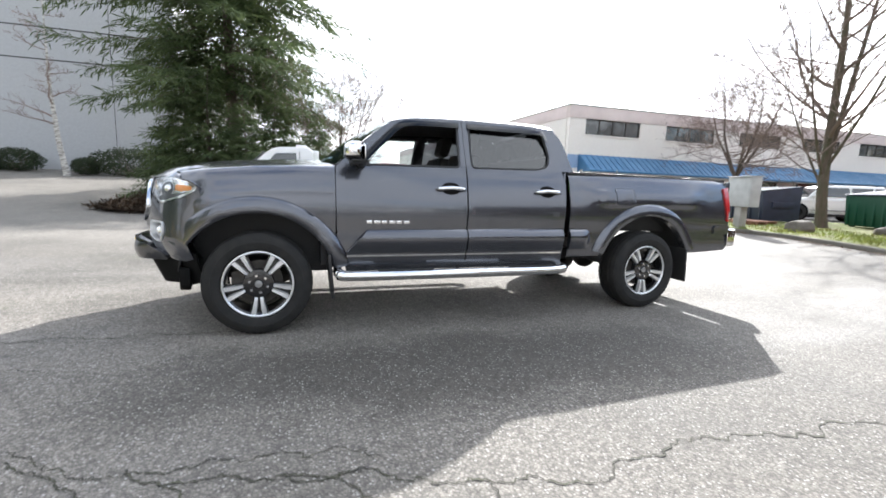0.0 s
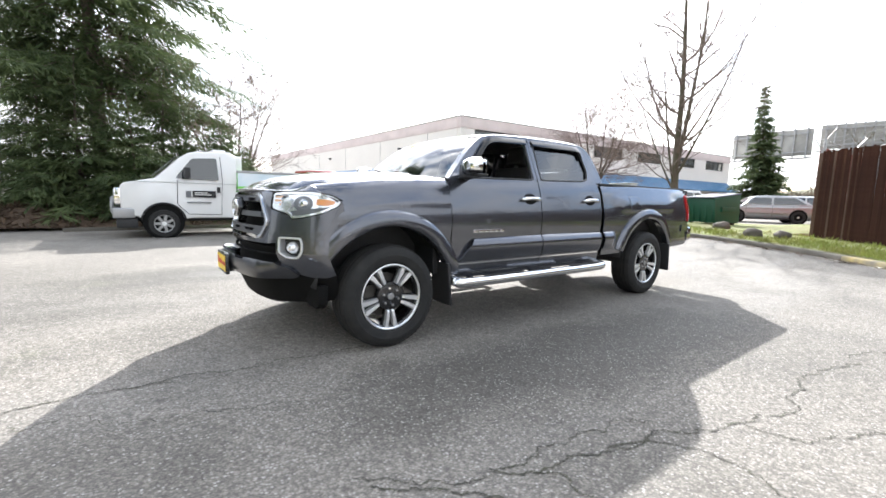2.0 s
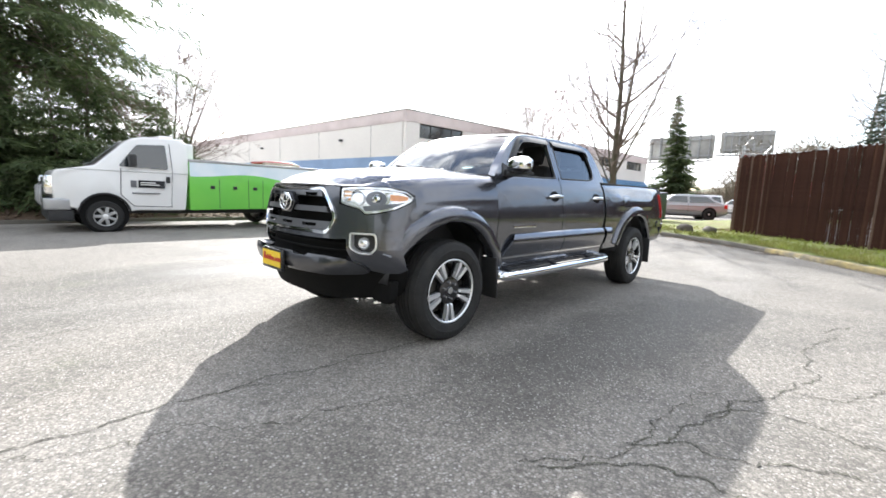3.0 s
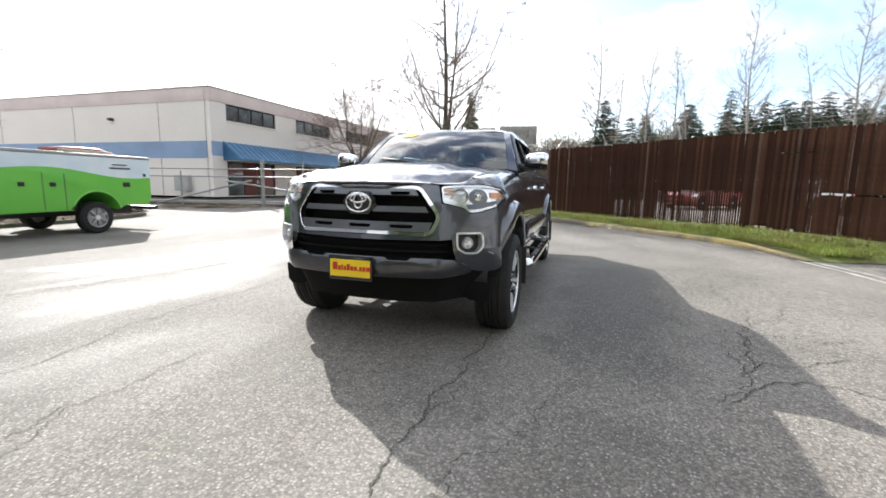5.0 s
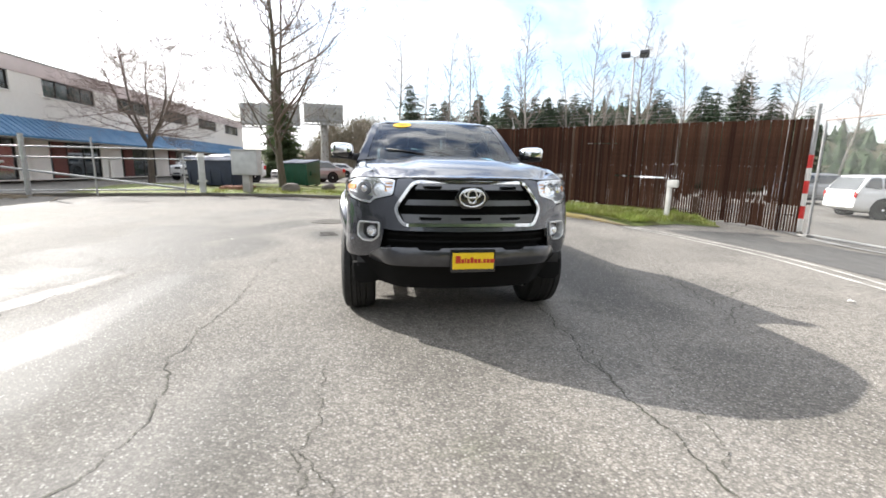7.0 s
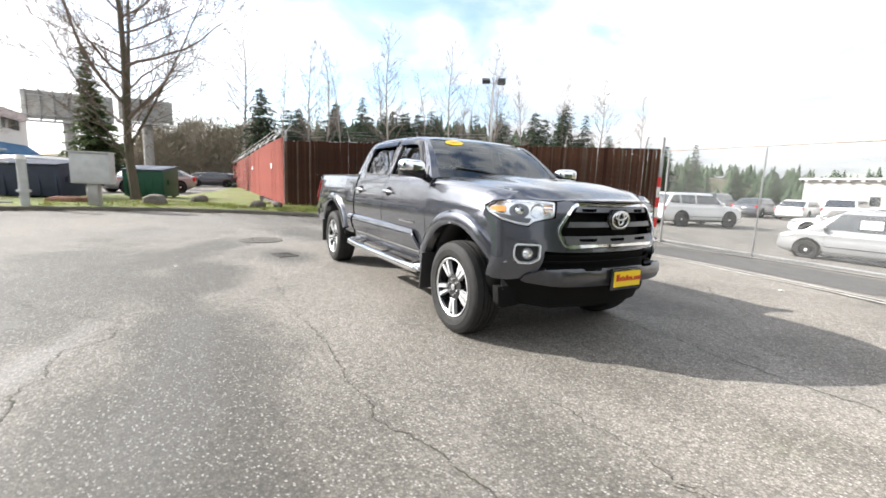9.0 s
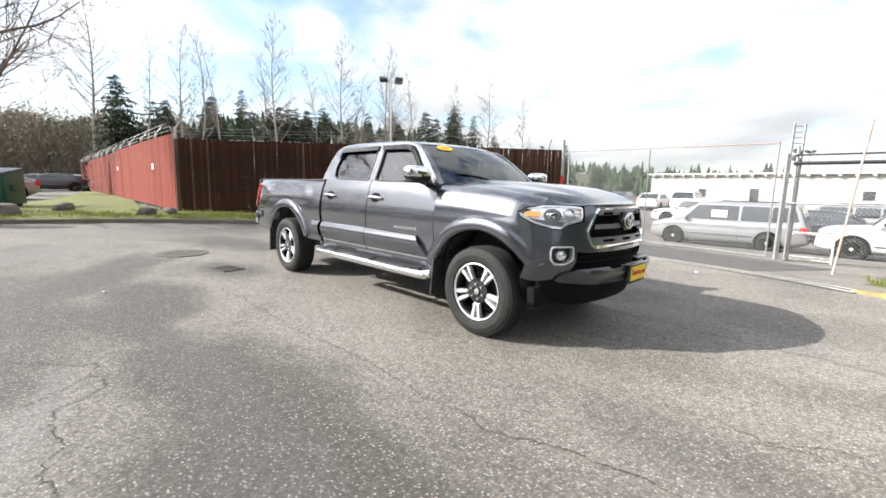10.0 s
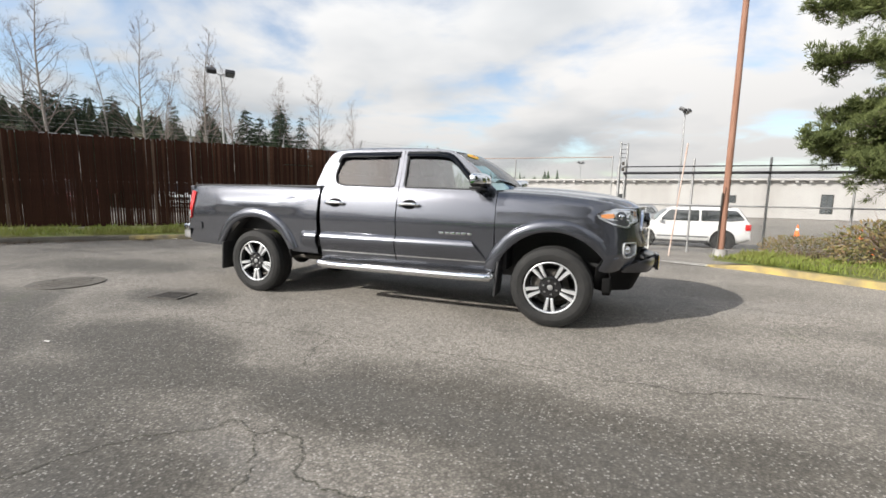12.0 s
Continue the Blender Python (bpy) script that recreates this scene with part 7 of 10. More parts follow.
for h0, h1, d0, d1 in ((1.62, 1.58, 0.0, 13.8), (1.28, 1.26, 0.0, 13.8), (0.22, 0.2, 0.0, 13.8), (1.10, 0.25, 6.4, 0.3), (1.12, 0.08, 5.2, 9.6)):
    a, b = pa + pdir * d0, pa + pdir * d1
    part("rail", rod((a.x, a.y, ground_z(a.x, a.y) + h0), (b.x, b.y, ground_z(b.x, b.y) + h1), 0.026 if abs(h0 - h1) < 0.2 else 0.038, None, 8), "steel", pf)

bx = thing("pipe_rack", label="low white pipe frame on the yard behind the mesh fence", category="rack")
m = pose(-3.0, -10.5, ground_z(-3.0, -10.5), 0, 0, 4)
for xx in (-0.42, 0.42):
    for yy in (-0.3, 0.3):
        part("upright", rod(m @ Vector((xx, yy, -0.02)), m @ Vector((xx, yy, 0.72)), 0.020, None, 8), "post_white", bx)
    part("cross_bar", rod(m @ Vector((xx, -0.3, 0.71)), m @ Vector((xx, 0.3, 0.71)), 0.018, None, 8), "post_white", bx)
for yy in (-0.3, 0.3):
    for zz in (0.08, 0.71):
        part("long_bar", rod(m @ Vector((-0.42, yy, zz)), m @ Vector((0.42, yy, zz)), 0.018, None, 8), "post_white", bx)

# ---------------------------------------------------------------- verge furniture
cab = thing("utility_cabinet", label="grey electrical cabinet on a post behind the kerb", category="cabinet")
cz = ground_z(11.6, 5.35) + 0.14
m = pose(11.6, 5.35, cz, 0, 0, 72)
part("body", box((-0.52, -0.16, 0.62), (0.52, 0.16, 1.52), 0.02, m), "grey_box", cab)
part("door", box((-0.49, 0.160, 0.66), (0.49, 0.172, 1.48), 0.006, m), "grey_box", cab)
part("hood", box((-0.55, -0.19, 1.52), (0.55, 0.21, 1.55), 0.008, m), "grey_box", cab)
part("post", box((-0.14, -0.11, -0.1), (0.14, 0.11, 0.62), 0.015, m), "concrete", cab)
hy = thing("standpipe", label="grey standpipe with valves and a white cap", category="standpipe")
hz = ground_z(11.55, 6.9) + 0.13
part("pipe", rod((11.55, 6.9, hz - 0.05), (11.55, 6.9, hz + 1.25), 0.11, None, 12), "grey_box", hy)
part("cap", rod((11.55, 6.9, hz + 1.25), (11.55, 6.9, hz + 1.38), 0.14, 0.10, 12), "post_white", hy)
part("valve", rod((11.40, 6.85, hz + 0.75), (11.75, 6.95, hz + 0.75), 0.07, None, 10), "grey_box", hy)
part("flange", rod((11.55, 6.9, hz + 0.35), (11.55, 6.9, hz + 0.42), 0.16, None, 12), "grey_box", hy)


def dumpster(x, y, yaw, w, d, h, material, lid, label):
    m = pose(x, y, ground_z(x, y) + 0.06, 0, 0, yaw)
    t = thing("dumpster", label=label, category="dumpster", group="dumpsters on the verge")
    bm = prism([(-d / 2, 0.12), (d / 2 * 0.85, 0.12), (d / 2, h * 0.86), (-d / 2, h)], lambda u, v, q: m @ Vector((q, u, v)), -w / 2, w / 2, 0.015)
    part("body", bm, material, t)
    for s in (-1, 1):
        xs = sorted((s * w / 2, s * (w / 2 + 0.07)))
        part("side_pocket", box((xs[0], -d * 0.3, h * 0.45), (xs[1], d * 0.25, h * 0.60), 0.01, m), material, t)
        for yy in (-d * 0.35, d * 0.3):
            part("foot", box((s * w * 0.42 - 0.06, yy - 0.06, 0.0), (s * w * 0.42 + 0.06, yy + 0.06, 0.13), 0, m), "iron", t)
        bm = prism([(-d / 2 - 0.03, h + 0.005), (d / 2 + 0.05, h * 0.86 + 0.005), (d / 2 + 0.05, h * 0.86 + 0.045), (-d / 2 - 0.03, h + 0.05)], lambda u, v, q: m @ Vector((q, u, v)), min(s * 0.01, s * w / 2), max(s * 0.01, s * w / 2), 0.01)
        part("lid", bm, lid, t)
    for k in range(5):
        xx = -w / 2 + 0.12 + k * (w - 0.24) / 4
        part("rib", box((xx - 0.03, d / 2 * 0.86, 0.16), (xx + 0.03, d / 2 * 0.86 + 0.07, h * 0.8), 0.01, m), material, t)
    return t


dumpster(15.6, 7.6, 70, 2.3, 1.4, 1.35, "navy_bin", "navy_bin", "dark blue steel dumpster with shut lids")
dumpster(16.7, 4.3, 68, 1.5, 1.3, 1.30, "green_bin", "navy_bin", "dark green steel dumpster with black lids")


def rock(x, y, size, seed, label):
    rnd = random.Random(seed)
    bm = bmesh.new()
    bmesh.ops.create_icosphere(bm, subdivisions=3, radius=1.0)
    off = Vector((rnd.uniform(0, 50), rnd.uniform(0, 50), 0))
    cuts = [Vector((rnd.gauss(0, 1), rnd.gauss(0, 1), rnd.gauss(0.3, 1))).normalized() for _ in range(9)]
    for v in bm.verts:
        k = 1 + 0.35 * noise.noise(v.co * 1.3 + off) + 0.10 * noise.noise(v.co * 3.7 + off)
        for cut in cuts:
            k = min(k, 0.72 / max(0.3, v.co.dot(cut)))
        v.co = Vector((v.co.x * size[0] * k, v.co.y * size[1] * k, v.co.z * size[2] * k))
    return thing("boulder", bm, "rock", label, "rock", group="boulders on the verge", at=pose(x, y, ground_z(x, y) + 0.14 + size[2] * 0.45, 0, 0, rnd.uniform(0, 360)), sharp=0.5)


rock(12.0, 3.9, (0.44, 0.26, 0.26), 1, "pointed grey boulder lying on the grass")
rock(13.4, 2.6, (0.28, 0.24, 0.20), 2, "round dark boulder lying on the grass")
rock(11.0, 0.95, (0.27, 0.22, 0.17), 3, "dark boulder lying on the mossy grass")
rock(11.2, 0.25, (0.33, 0.20, 0.15), 4, "low dark boulder beside the red fence")
pl = thing("timber_pallet", label="weathered timber pallet lying beside the dumpster", category="pallet")
for k in range(5):
    part("board", box((12.6 + k * 0.05, 5.6 + k * 0.24, ground_z(13, 6) + 0.24), (13.7 + k * 0.05, 5.75 + k * 0.24, ground_z(13, 6) + 0.27), 0.004), "wood_pole", pl)
for k in range(3):
    part("bearer", box((12.7 + k * 0.45, 5.6, ground_z(13, 6) + 0.13), (12.8 + k * 0.45, 6.75, ground_z(13, 6) + 0.24), 0.004), "wood_pole", pl)

# manhole cover and gully grate let into the lot
mh = thing("manhole_cover", label="round cast-iron manhole cover in the asphalt", category="manhole", kind="")
part("rim", lathe([(0.40, 0.004), (0.36, 0.008), (0.34, 0.004), (0.40, -0.02)], 36, Matrix.Translation((4.2, 1.66, ground_z(4.2, 1.66) + 0.004)) @ Matrix.Rotation(radians(90), 4, "X"), True), "worn_iron", mh)
bm = rod((4.2, 1.66, ground_z(4.2, 1.66) - 0.02), (4.2, 1.66, ground_z(4.2, 1.66) + 0.008), 0.335, None, 36)
for k in range(-4, 5):
    for j in range(-4, 5):
        if k * k + j * j < 17:
            put_box(bm, (4.2 + k * 0.07 - 0.02, 1.66 + j * 0.07 - 0.02, 0.02), (4.2 + k * 0.07 + 0.02, 1.66 + j * 0.07 + 0.02, ground_z(4.2, 1.66) + 0.013))
part("lid", bm, "worn_iron", mh)
gr = thing("drain_grate", label="rectangular iron gully grate in a damp hollow", category="drain")
gm = pose(2.45, 1.52, ground_z(2.45, 1.52), 0, 0, 12) @ Matrix.Diagonal((0.66, 0.66, 1, 1))
# no hollow: a flat dark plate gives the pit's shade by colour
part("pit_shade", box((-0.26, -0.21, -0.01), (0.26, 0.21, 0.004), 0, gm), "joint", gr)
part("frame", ring_strip([(-0.29, -0.24), (0.29, -0.24), (0.29, 0.24), (-0.29, 0.24)], [(-0.25, -0.20), (0.25, -0.20), (0.25, 0.20), (-0.25, 0.20)], lambda u, v, w: gm @ Vector((u, v, w)), 0.0, 0.014), "iron", gr)
for k in range(9):
    part("bar", box((-0.235 + k * 0.055, -0.20, 0.0), (-0.205 + k * 0.055, 0.20, 0.012), 0, gm), "iron", gr)


# ---------------------------------------------------------------- other vehicles
def simple_wheel(parent, x, y, z, r, side, rim="alloy", w=0.22):
    m = Matrix.Translation((x, y, z)) @ Matrix.Rotation(0 if side > 0 else math.pi, 4, "Z")
    wl_ = part("wheel", lathe([(r * 0.62, -w / 2), (r * 0.9, -w / 2), (r, -w / 2 + 0.04), (r, w / 2 - 0.04), (r * 0.9, w / 2), (r * 0.64, w / 2), (r * 0.60, w / 2 - 0.02), (r * 0.60, -w / 2 + 0.02)], 28, None, True), "rubber", parent, at=m)
    bm = lathe([(r * 0.62, w / 2 - 0.005), (r * 0.58, w / 2 - 0.01), (r * 0.54, w / 2 - 0.05), (0.0, w / 2 - 0.06)], 24)
    part("rim", bm, "trim" if rim == "alloy" else rim, wl_)
    for k in range(7):
        a = k * math.tau / 7
        bm = box((0.03, w / 2 - 0.05, -0.030), (r * 0.60, w / 2 - 0.012, 0.030), 0.006, Matrix.Rotation(a, 4, "Y"))
        part("spoke", bm, "alloy" if rim == "alloy" else rim, wl_)
    part("hub", lathe([(0.0, w / 2), (0.05, w / 2 - 0.005), (0.06, w / 2 - 0.04)], 14), "alloy", wl_)
    return wl_


def loft(stations, ring):
    """Closed body through half sections ring(u) = [(y, z), ...] from the keel to the crown, mirrored in y."""
    bm = bmesh.new()
    rows = []
    for u in stations:
        half = ring(u)
        pts = half + [(-y, z) for y, z in half[-2:0:-1]]
        rows.append([bm.verts.new((u, y, z)) for y, z in pts])
    n = len(rows[0])
    for a, b in zip(rows, rows[1:]):
        for k in range(n):
            bm.faces.new((a[k], a[(k + 1) % n], b[(k + 1) % n], b[k]))
    bm.faces.new(rows[0]), bm.faces.new(rows[-1][::-1])
    bmesh.ops.recalc_face_normals(bm, faces=bm.faces)
    return bm


def car(label, paint, at, L=4.7, W=1.85, H=1.5, belt_z=0.95, hood_z=0.92, hood_x=1.15, roof_x0=1.75, roof_x1=3.6, tail_x=4.35, tail_z=1.0, wb=(0.92, 3.7), r=0.34, clear=0.22, category="car", wagon=False, group="cars parked in the yard"):
    """A car lofted through its sections: nose at local x = 0, towards -x; wheels on local z = 0."""
    root = thing("parked_car", label=label, category=category, group=group, at=at)
    top_line = [(0.0, 0.60), (0.03, hood_z - 0.20), (0.12, hood_z - 0.12), (0.35, hood_z - 0.05), (hood_x, hood_z + 0.03), (roof_x0 - 0.2, belt_z), (tail_x - 0.1, belt_z + 0.03), (tail_x + 0.08, tail_z), (L - 0.08, tail_z - 0.05), (L - 0.02, tail_z - 0.16), (L, 0.62)]

    def half_width(u):
        return W / 2 * (1 - 0.20 * (max(0.0, 0.85 - u) / 0.85) ** 2.4 - 0.11 * (max(0.0, u - L + 0.7) / 0.7) ** 2.4)

    def section(u):
        zb = clear + 0.10 * (max(0.0, 0.35 - u) / 0.35) ** 2 + 0.14 * (max(0.0, u - L + 0.5) / 0.5) ** 2
        zt, w = lerp_table(top_line, u), half_width(u)
        return [(w * k, zb + (zt - zb) * f) for k, f in ((0.0, 0.0), (0.80, 0.0), (0.94, 0.07), (0.985, 0.20), (1.0, 0.42), (0.995, 0.62), (0.975, 0.74), (0.985, 0.80), (0.955, 0.92), (0.90, 0.985), (0.62, 1.01), (0.0, 1.03))]

    us = sorted({0.0, 0.02, 0.06, 0.12, 0.2, 0.3, 0.45, L, L - 0.02, L - 0.06, L - 0.14, L - 0.25, L - 0.4, *np.linspace(0.6, L - 0.6, 18)})
    part("body", loft(us, section), paint, root, sharp=0.9)
    f_base, r_base = hood_x - 0.02, tail_x + 0.06
    roof = [(p.x, p.y) for p in spline([(f_base, hood_z - 0.02), ((f_base + roof_x0) / 2, (hood_z + H) / 2 + 0.03), (roof_x0, H - 0.055), (roof_x0 + 0.35, H - 0.008), ((roof_x0 + roof_x1) / 2, H), (roof_x1 - 0.15, H - 0.02), (roof_x1 + 0.05, H - 0.09), (r_base, tail_z - 0.04)], 5)]

    def side_at(v):
        return W / 2 * (0.945 - 0.17 * max(0.0, (v - belt_z) / (H - belt_z)) ** 1.25)

    def cabin_ring(u):
        zt = lerp_table(roof, u)
        zb = min(zt - 0.01, belt_z - 0.12)
        h = zt - zb
        return [(0.0, zb), (side_at(zb), zb), (side_at(zb + h * 0.5), zb + h * 0.5), (side_at(zb + h * 0.80), zb + h * 0.80), (side_at(zb + h * 0.93) - 0.015, zb + h * 0.93), (side_at(zt) - 0.07, zb + h * 0.985), (side_at(zt) * 0.5, zb + h), (0.0, zb + h)]

    part("cabin", loft([q[0] for q in roof], cabin_ring), paint, root, sharp=0.9)
    zt = H - 0.13
    tops = [q[0] for q in roof if q[1] > zt]
    fx, tx = min(tops), max(tops)
    xm = (fx + tx) / 2 - 0.1
    glass = [[(fx - (zt - belt_z) * 0.62, belt_z + 0.06), (fx + 0.06, zt), (xm - 0.04, zt), (xm - 0.04, belt_z + 0.05)], [(xm + 0.04, belt_z + 0.05), (xm + 0.04, zt), (tx - 0.12 if not wagon else xm + 0.88, zt), (tail_x - 0.30 if not wagon else xm + 0.88, belt_z + 0.07)]]
    if wagon:
        glass.append([(xm + 0.95, belt_z + 0.06), (xm + 0.95, zt), (tx - 0.10, zt), (tail_x - 0.14, belt_z + 0.12)])
    for s in (-1, 1):
        for g in glass:
            part("side_window", sheet([rounded(g, 0.05, 3)], 0.15, lambda u, v, s=s: Vector((u, s * (side_at(v) + 0.008), v)), 0.02, (0, s, 0)), "carglass", root)
        for gx in (fx - 0.28, xm, xm + 0.92):
            part("door_gap", tube([(gx, s * (half_width(gx) * k + 0.001), z) for k, z in ((0.985, clear + 0.16), (1.0, 0.55), (0.985, 0.75), (0.96, belt_z - 0.03))], 0.006, 4), "joint", root)
        for hx in (xm - 0.22, xm + 0.70):
            part("handle", box((hx - 0.09, s * W / 2 * 0.985 - 0.015, belt_z - 0.14), (hx + 0.09, s * W / 2 * 0.985 + 0.02, belt_z - 0.11), 0.008), paint, root)
        part("side_moulding", box((wb[0] + r + 0.12, s * W / 2 - 0.02, 0.50), (wb[1] - r - 0.12, s * W / 2 + 0.012, 0.54), 0.006), "grey_trim", root)
        part("mirror", box((fx - 0.36, s * (W / 2 + 0.08) - 0.10, belt_z + 0.0), (fx - 0.24, s * (W / 2 + 0.08) + 0.08, belt_z + 0.14), 0.035), paint, root)
        lens = [(0.06, hood_z - 0.27), (0.12, hood_z - 0.15), (0.50, hood_z - 0.09), (0.62, hood_z - 0.13), (0.40, hood_z - 0.25)]
        part("head_lamp", sheet([lens], 0.08, lambda u, v, s=s: Vector((u - 0.02, s * (half_width(u) * 0.985 + 0.012 - 0.10 * max(0.0, 0.25 - u)), v)), 0.03, (-0.4, s, 0)), "reflector", root)
        part("tail_lamp", box((L - 0.22, s * W * 0.43 - 0.09, tail_z - 0.30), (L - 0.015, s * W * 0.43 + 0.035, tail_z - 0.04), 0.03), "red_lens", root)
        part("sill", box((wb[0] + r + 0.1, s * W / 2 * 0.95 - 0.02, clear - 0.03), (wb[1] - r - 0.1, s * W / 2 * 0.95 + 0.035, clear + 0.07), 0.02), "trim", root)
        part("roof_rail", tube([(roof_x0 + 0.3, s * (side_at(H) - 0.06), H - 0.01), (roof_x0 + 0.45, s * (side_at(H) - 0.06), H + 0.03), (roof_x1 - 0.4, s * (side_at(H) - 0.06), H + 0.03), (roof_x1 - 0.25, s * (side_at(H) - 0.06), H - 0.02)] if wagon else [(roof_x0 + 0.2, s * (side_at(H) - 0.075), H - 0.02), (roof_x1 - 0.3, s * (side_at(H) - 0.075), H - 0.02)], 0.014, 6), "black_steel" if wagon else paint, root)
        for cx in wb:
            wide = half_width(cx)
            # flat black disc on the uncut side paints in the arch's shade
            part("arch_shade_disc", lathe([(0.0, 0.0), (r + 0.065, 0.0), (r + 0.065, -0.03), (0.0, -0.03)], 26, Matrix.Translation((cx, s * (wide + 0.004), r + 0.015)) @ Matrix.Rotation(0 if s > 0 else math.pi, 4, "Z")), "void", root)
            simple_wheel(root, cx, s * (wide - 0.095), r, r, s)
    for a, b, nmw in ((f_base + 0.05, fx - 0.02, "windscreen"), (r_base - 0.03, tx + 0.02, "back_window")):
        bm = bmesh.new()
        rows = []
        for i in range(5):
            u = a + (b - a) * i / 4
            z = lerp_table(roof, u)
            y = side_at(max(z, belt_z)) - 0.10
            rows.append([bm.verts.new((u + (-0.012 if nmw == "windscreen" else 0.012), k * y, z + 0.012)) for k in (-1, -0.5, 0, 0.5, 1)])
        for r0, r1 in zip(rows, rows[1:]):
            for k in range(4):
                bm.faces.new((r0[k], r0[k + 1], r1[k + 1], r1[k]))
        bmesh.ops.recalc_face_normals(bm, faces=bm.faces)
        if sum(q.normal.z for q in bm.faces) < 0:
            bmesh.ops.reverse_faces(bm, faces=list(bm.faces))
        thicken(bm, 0.012)
        part(nmw, bm, "carglass", root)
    part("front_grille", box((-0.012, -W * 0.24, hood_z - 0.34), (0.10, W * 0.24, hood_z - 0.20), 0.02), "trim", root)
    part("lower_intake", box((-0.008, -W * 0.32, clear + 0.12), (0.12, W * 0.32, clear + 0.24), 0.02), "trim", root)
    part("rear_bumper", box((L - 0.14, -W * 0.40, clear + 0.14), (L + 0.03, W * 0.40, clear + 0.34), 0.05), paint, root)
    part("plate", box((L + 0.004, -0.15, 0.70), (L + 0.016, 0.15, 0.80), 0.004), "litter", root)
    part("underbody", box((0.4, -W * 0.38, clear - 0.04), (L - 0.4, W * 0.38, clear + 0.2)), "trim", root)
    return root


def on_lot(x, y, yaw):
    return pose(x, y, ground_z(x, y), 0, 0, yaw)


MINIVAN = dict(L=5.1, W=1.95, H=1.74, belt_z=1.02, hood_z=0.98, hood_x=0.75, roof_x0=1.75, roof_x1=4.75, tail_x=5.0, tail_z=1.0, wb=(0.95, 4.03), r=0.34, wagon=True, category="minivan")
SUV = dict(L=4.82, W=1.94, H=1.74, belt_z=1.12, hood_z=1.10, hood_x=1.30, roof_x0=1.95, roof_x1=4.35, tail_x=4.72, tail_z=1.12, wb=(0.93, 3.84), r=0.385, clear=0.28, wagon=True, category="suv")
SEDAN = dict()
mv = car("silver minivan with a paper in its side window", "silver_paint", on_lot(2.6, -16.2, 180), **MINIVAN)
part("window_paper", box((2.22, -0.925, 1.17), (2.74, -0.895, 1.44), 0), "litter", mv)
car("white suv with dark wheels parked behind the mesh fence", "white_paint", on_lot(-2.7, -16.3, 180), **SUV)
car("white suv parked with its tail to the gate", "white_paint", on_lot(8.0, -22.8, 72), **SUV)
for k, (x, y, yaw, kind, paint, what) in enumerate((
        (14.5, -26.5, 65, SUV, "silver_paint", "pale grey suv parked in the yard"), (18.0, -34.0, 150, SEDAN, "white_paint", "white saloon car parked in the yard"),
        (15.5, -37.5, 95, SUV, "dark_paint", "dark suv parked in a row in the yard"), (12.8, -38.2, 95, SEDAN, "dark_paint", "dark saloon car parked in a row"),
        (10.2, -39.0, 95, SEDAN, "white_paint", "white saloon car parked in a row"), (7.6, -39.5, 95, SUV, "white_paint", "white suv parked in a row in the yard"),
        (-0.3, -25.0, 180, SUV, "silver_paint", "silver suv in a row behind the minivan"), (5.2, -23.6, 176, SEDAN, "white_paint", "white saloon car in a row behind the minivan"), (0.5, -22.5, 178, SEDAN, "dark_paint", "dark saloon car behind the minivan"),
        (20.5, -6.2, -45, SEDAN, "red_paint", "red saloon car behind the slat fence"),
        (17.0, -9.6, -45, SEDAN, "white_paint", "white saloon car behind the slat fence"), (13.4, -12.6, -45, SUV, "white_paint", "white suv behind the slat fence"))):
    car(what, paint, on_lot(x, y, yaw), **kind)
for x, y, yaw, kind, paint, what in ((21.6, 11.3, -35, SUV, "white_paint", "white suv on the street by the dumpsters"), (24.5, 7.2, -60, SEDAN, "silver_paint", "silver saloon car on the street"),
                                     (26.5, 13.6, -5, SUV, "white_paint", "white wagon before the shop windows"), (39.0, 10.6, -80, MINIVAN, "white_paint", "white van parked across the street"),
                                     (43.0, 7.4, -85, SEDAN, "white_paint", "white saloon car across the street"), (46.5, 3.6, -88, SEDAN, "dark_paint", "dark saloon car across the street"),
                                     (54.0, 4.5, -90, SEDAN, "silver_paint", "silver saloon car in the far car park"), (54.5, 1.9, -90, SEDAN, "white_paint", "white saloon car in the far car park")):
    car(what, paint, on_lot(x, y, yaw), group="cars along the street", **kind)

# white utility van with a low green body
van = thing("utility_truck", label="white cab utility truck with a bright green low body", category="truck", at=pose(0, 9.35, ground_z(0, 9.3), 0, 0, 0))
VW = 1.0
cabp = [(-3.45, 0.55), (-3.47, 0.98), (-3.455, 1.19), (-3.38, 1.262), (-3.10, 1.315), (-2.74, 1.39), (-2.22, 1.90), (-2.05, 2.02), (-1.85, 2.07), (-1.12, 2.10), (-1.00, 2.02), (-0.98, 1.55), (-1.08, 0.55), (-1.10, 0.46), (-2.05, 0.46)]
cabp += [(-2.60 + 0.43 * math.cos(a), 0.37 + 0.43 * math.sin(a)) for a in np.linspace(0.15, math.pi - 0.15, 13)] + [(-3.08, 0.50)]


def van_shape(u, v, w):
    k = w / VW
    t = 1 - 0.17 * max(0, (v - 1.35) / 0.75) - 0.10 * (max(0, -3.1 - u) / 0.55) ** 2
    return Vector((u + 0.10 * k * k * max(0, (-3.2 - u)) * 2, w * t, v))


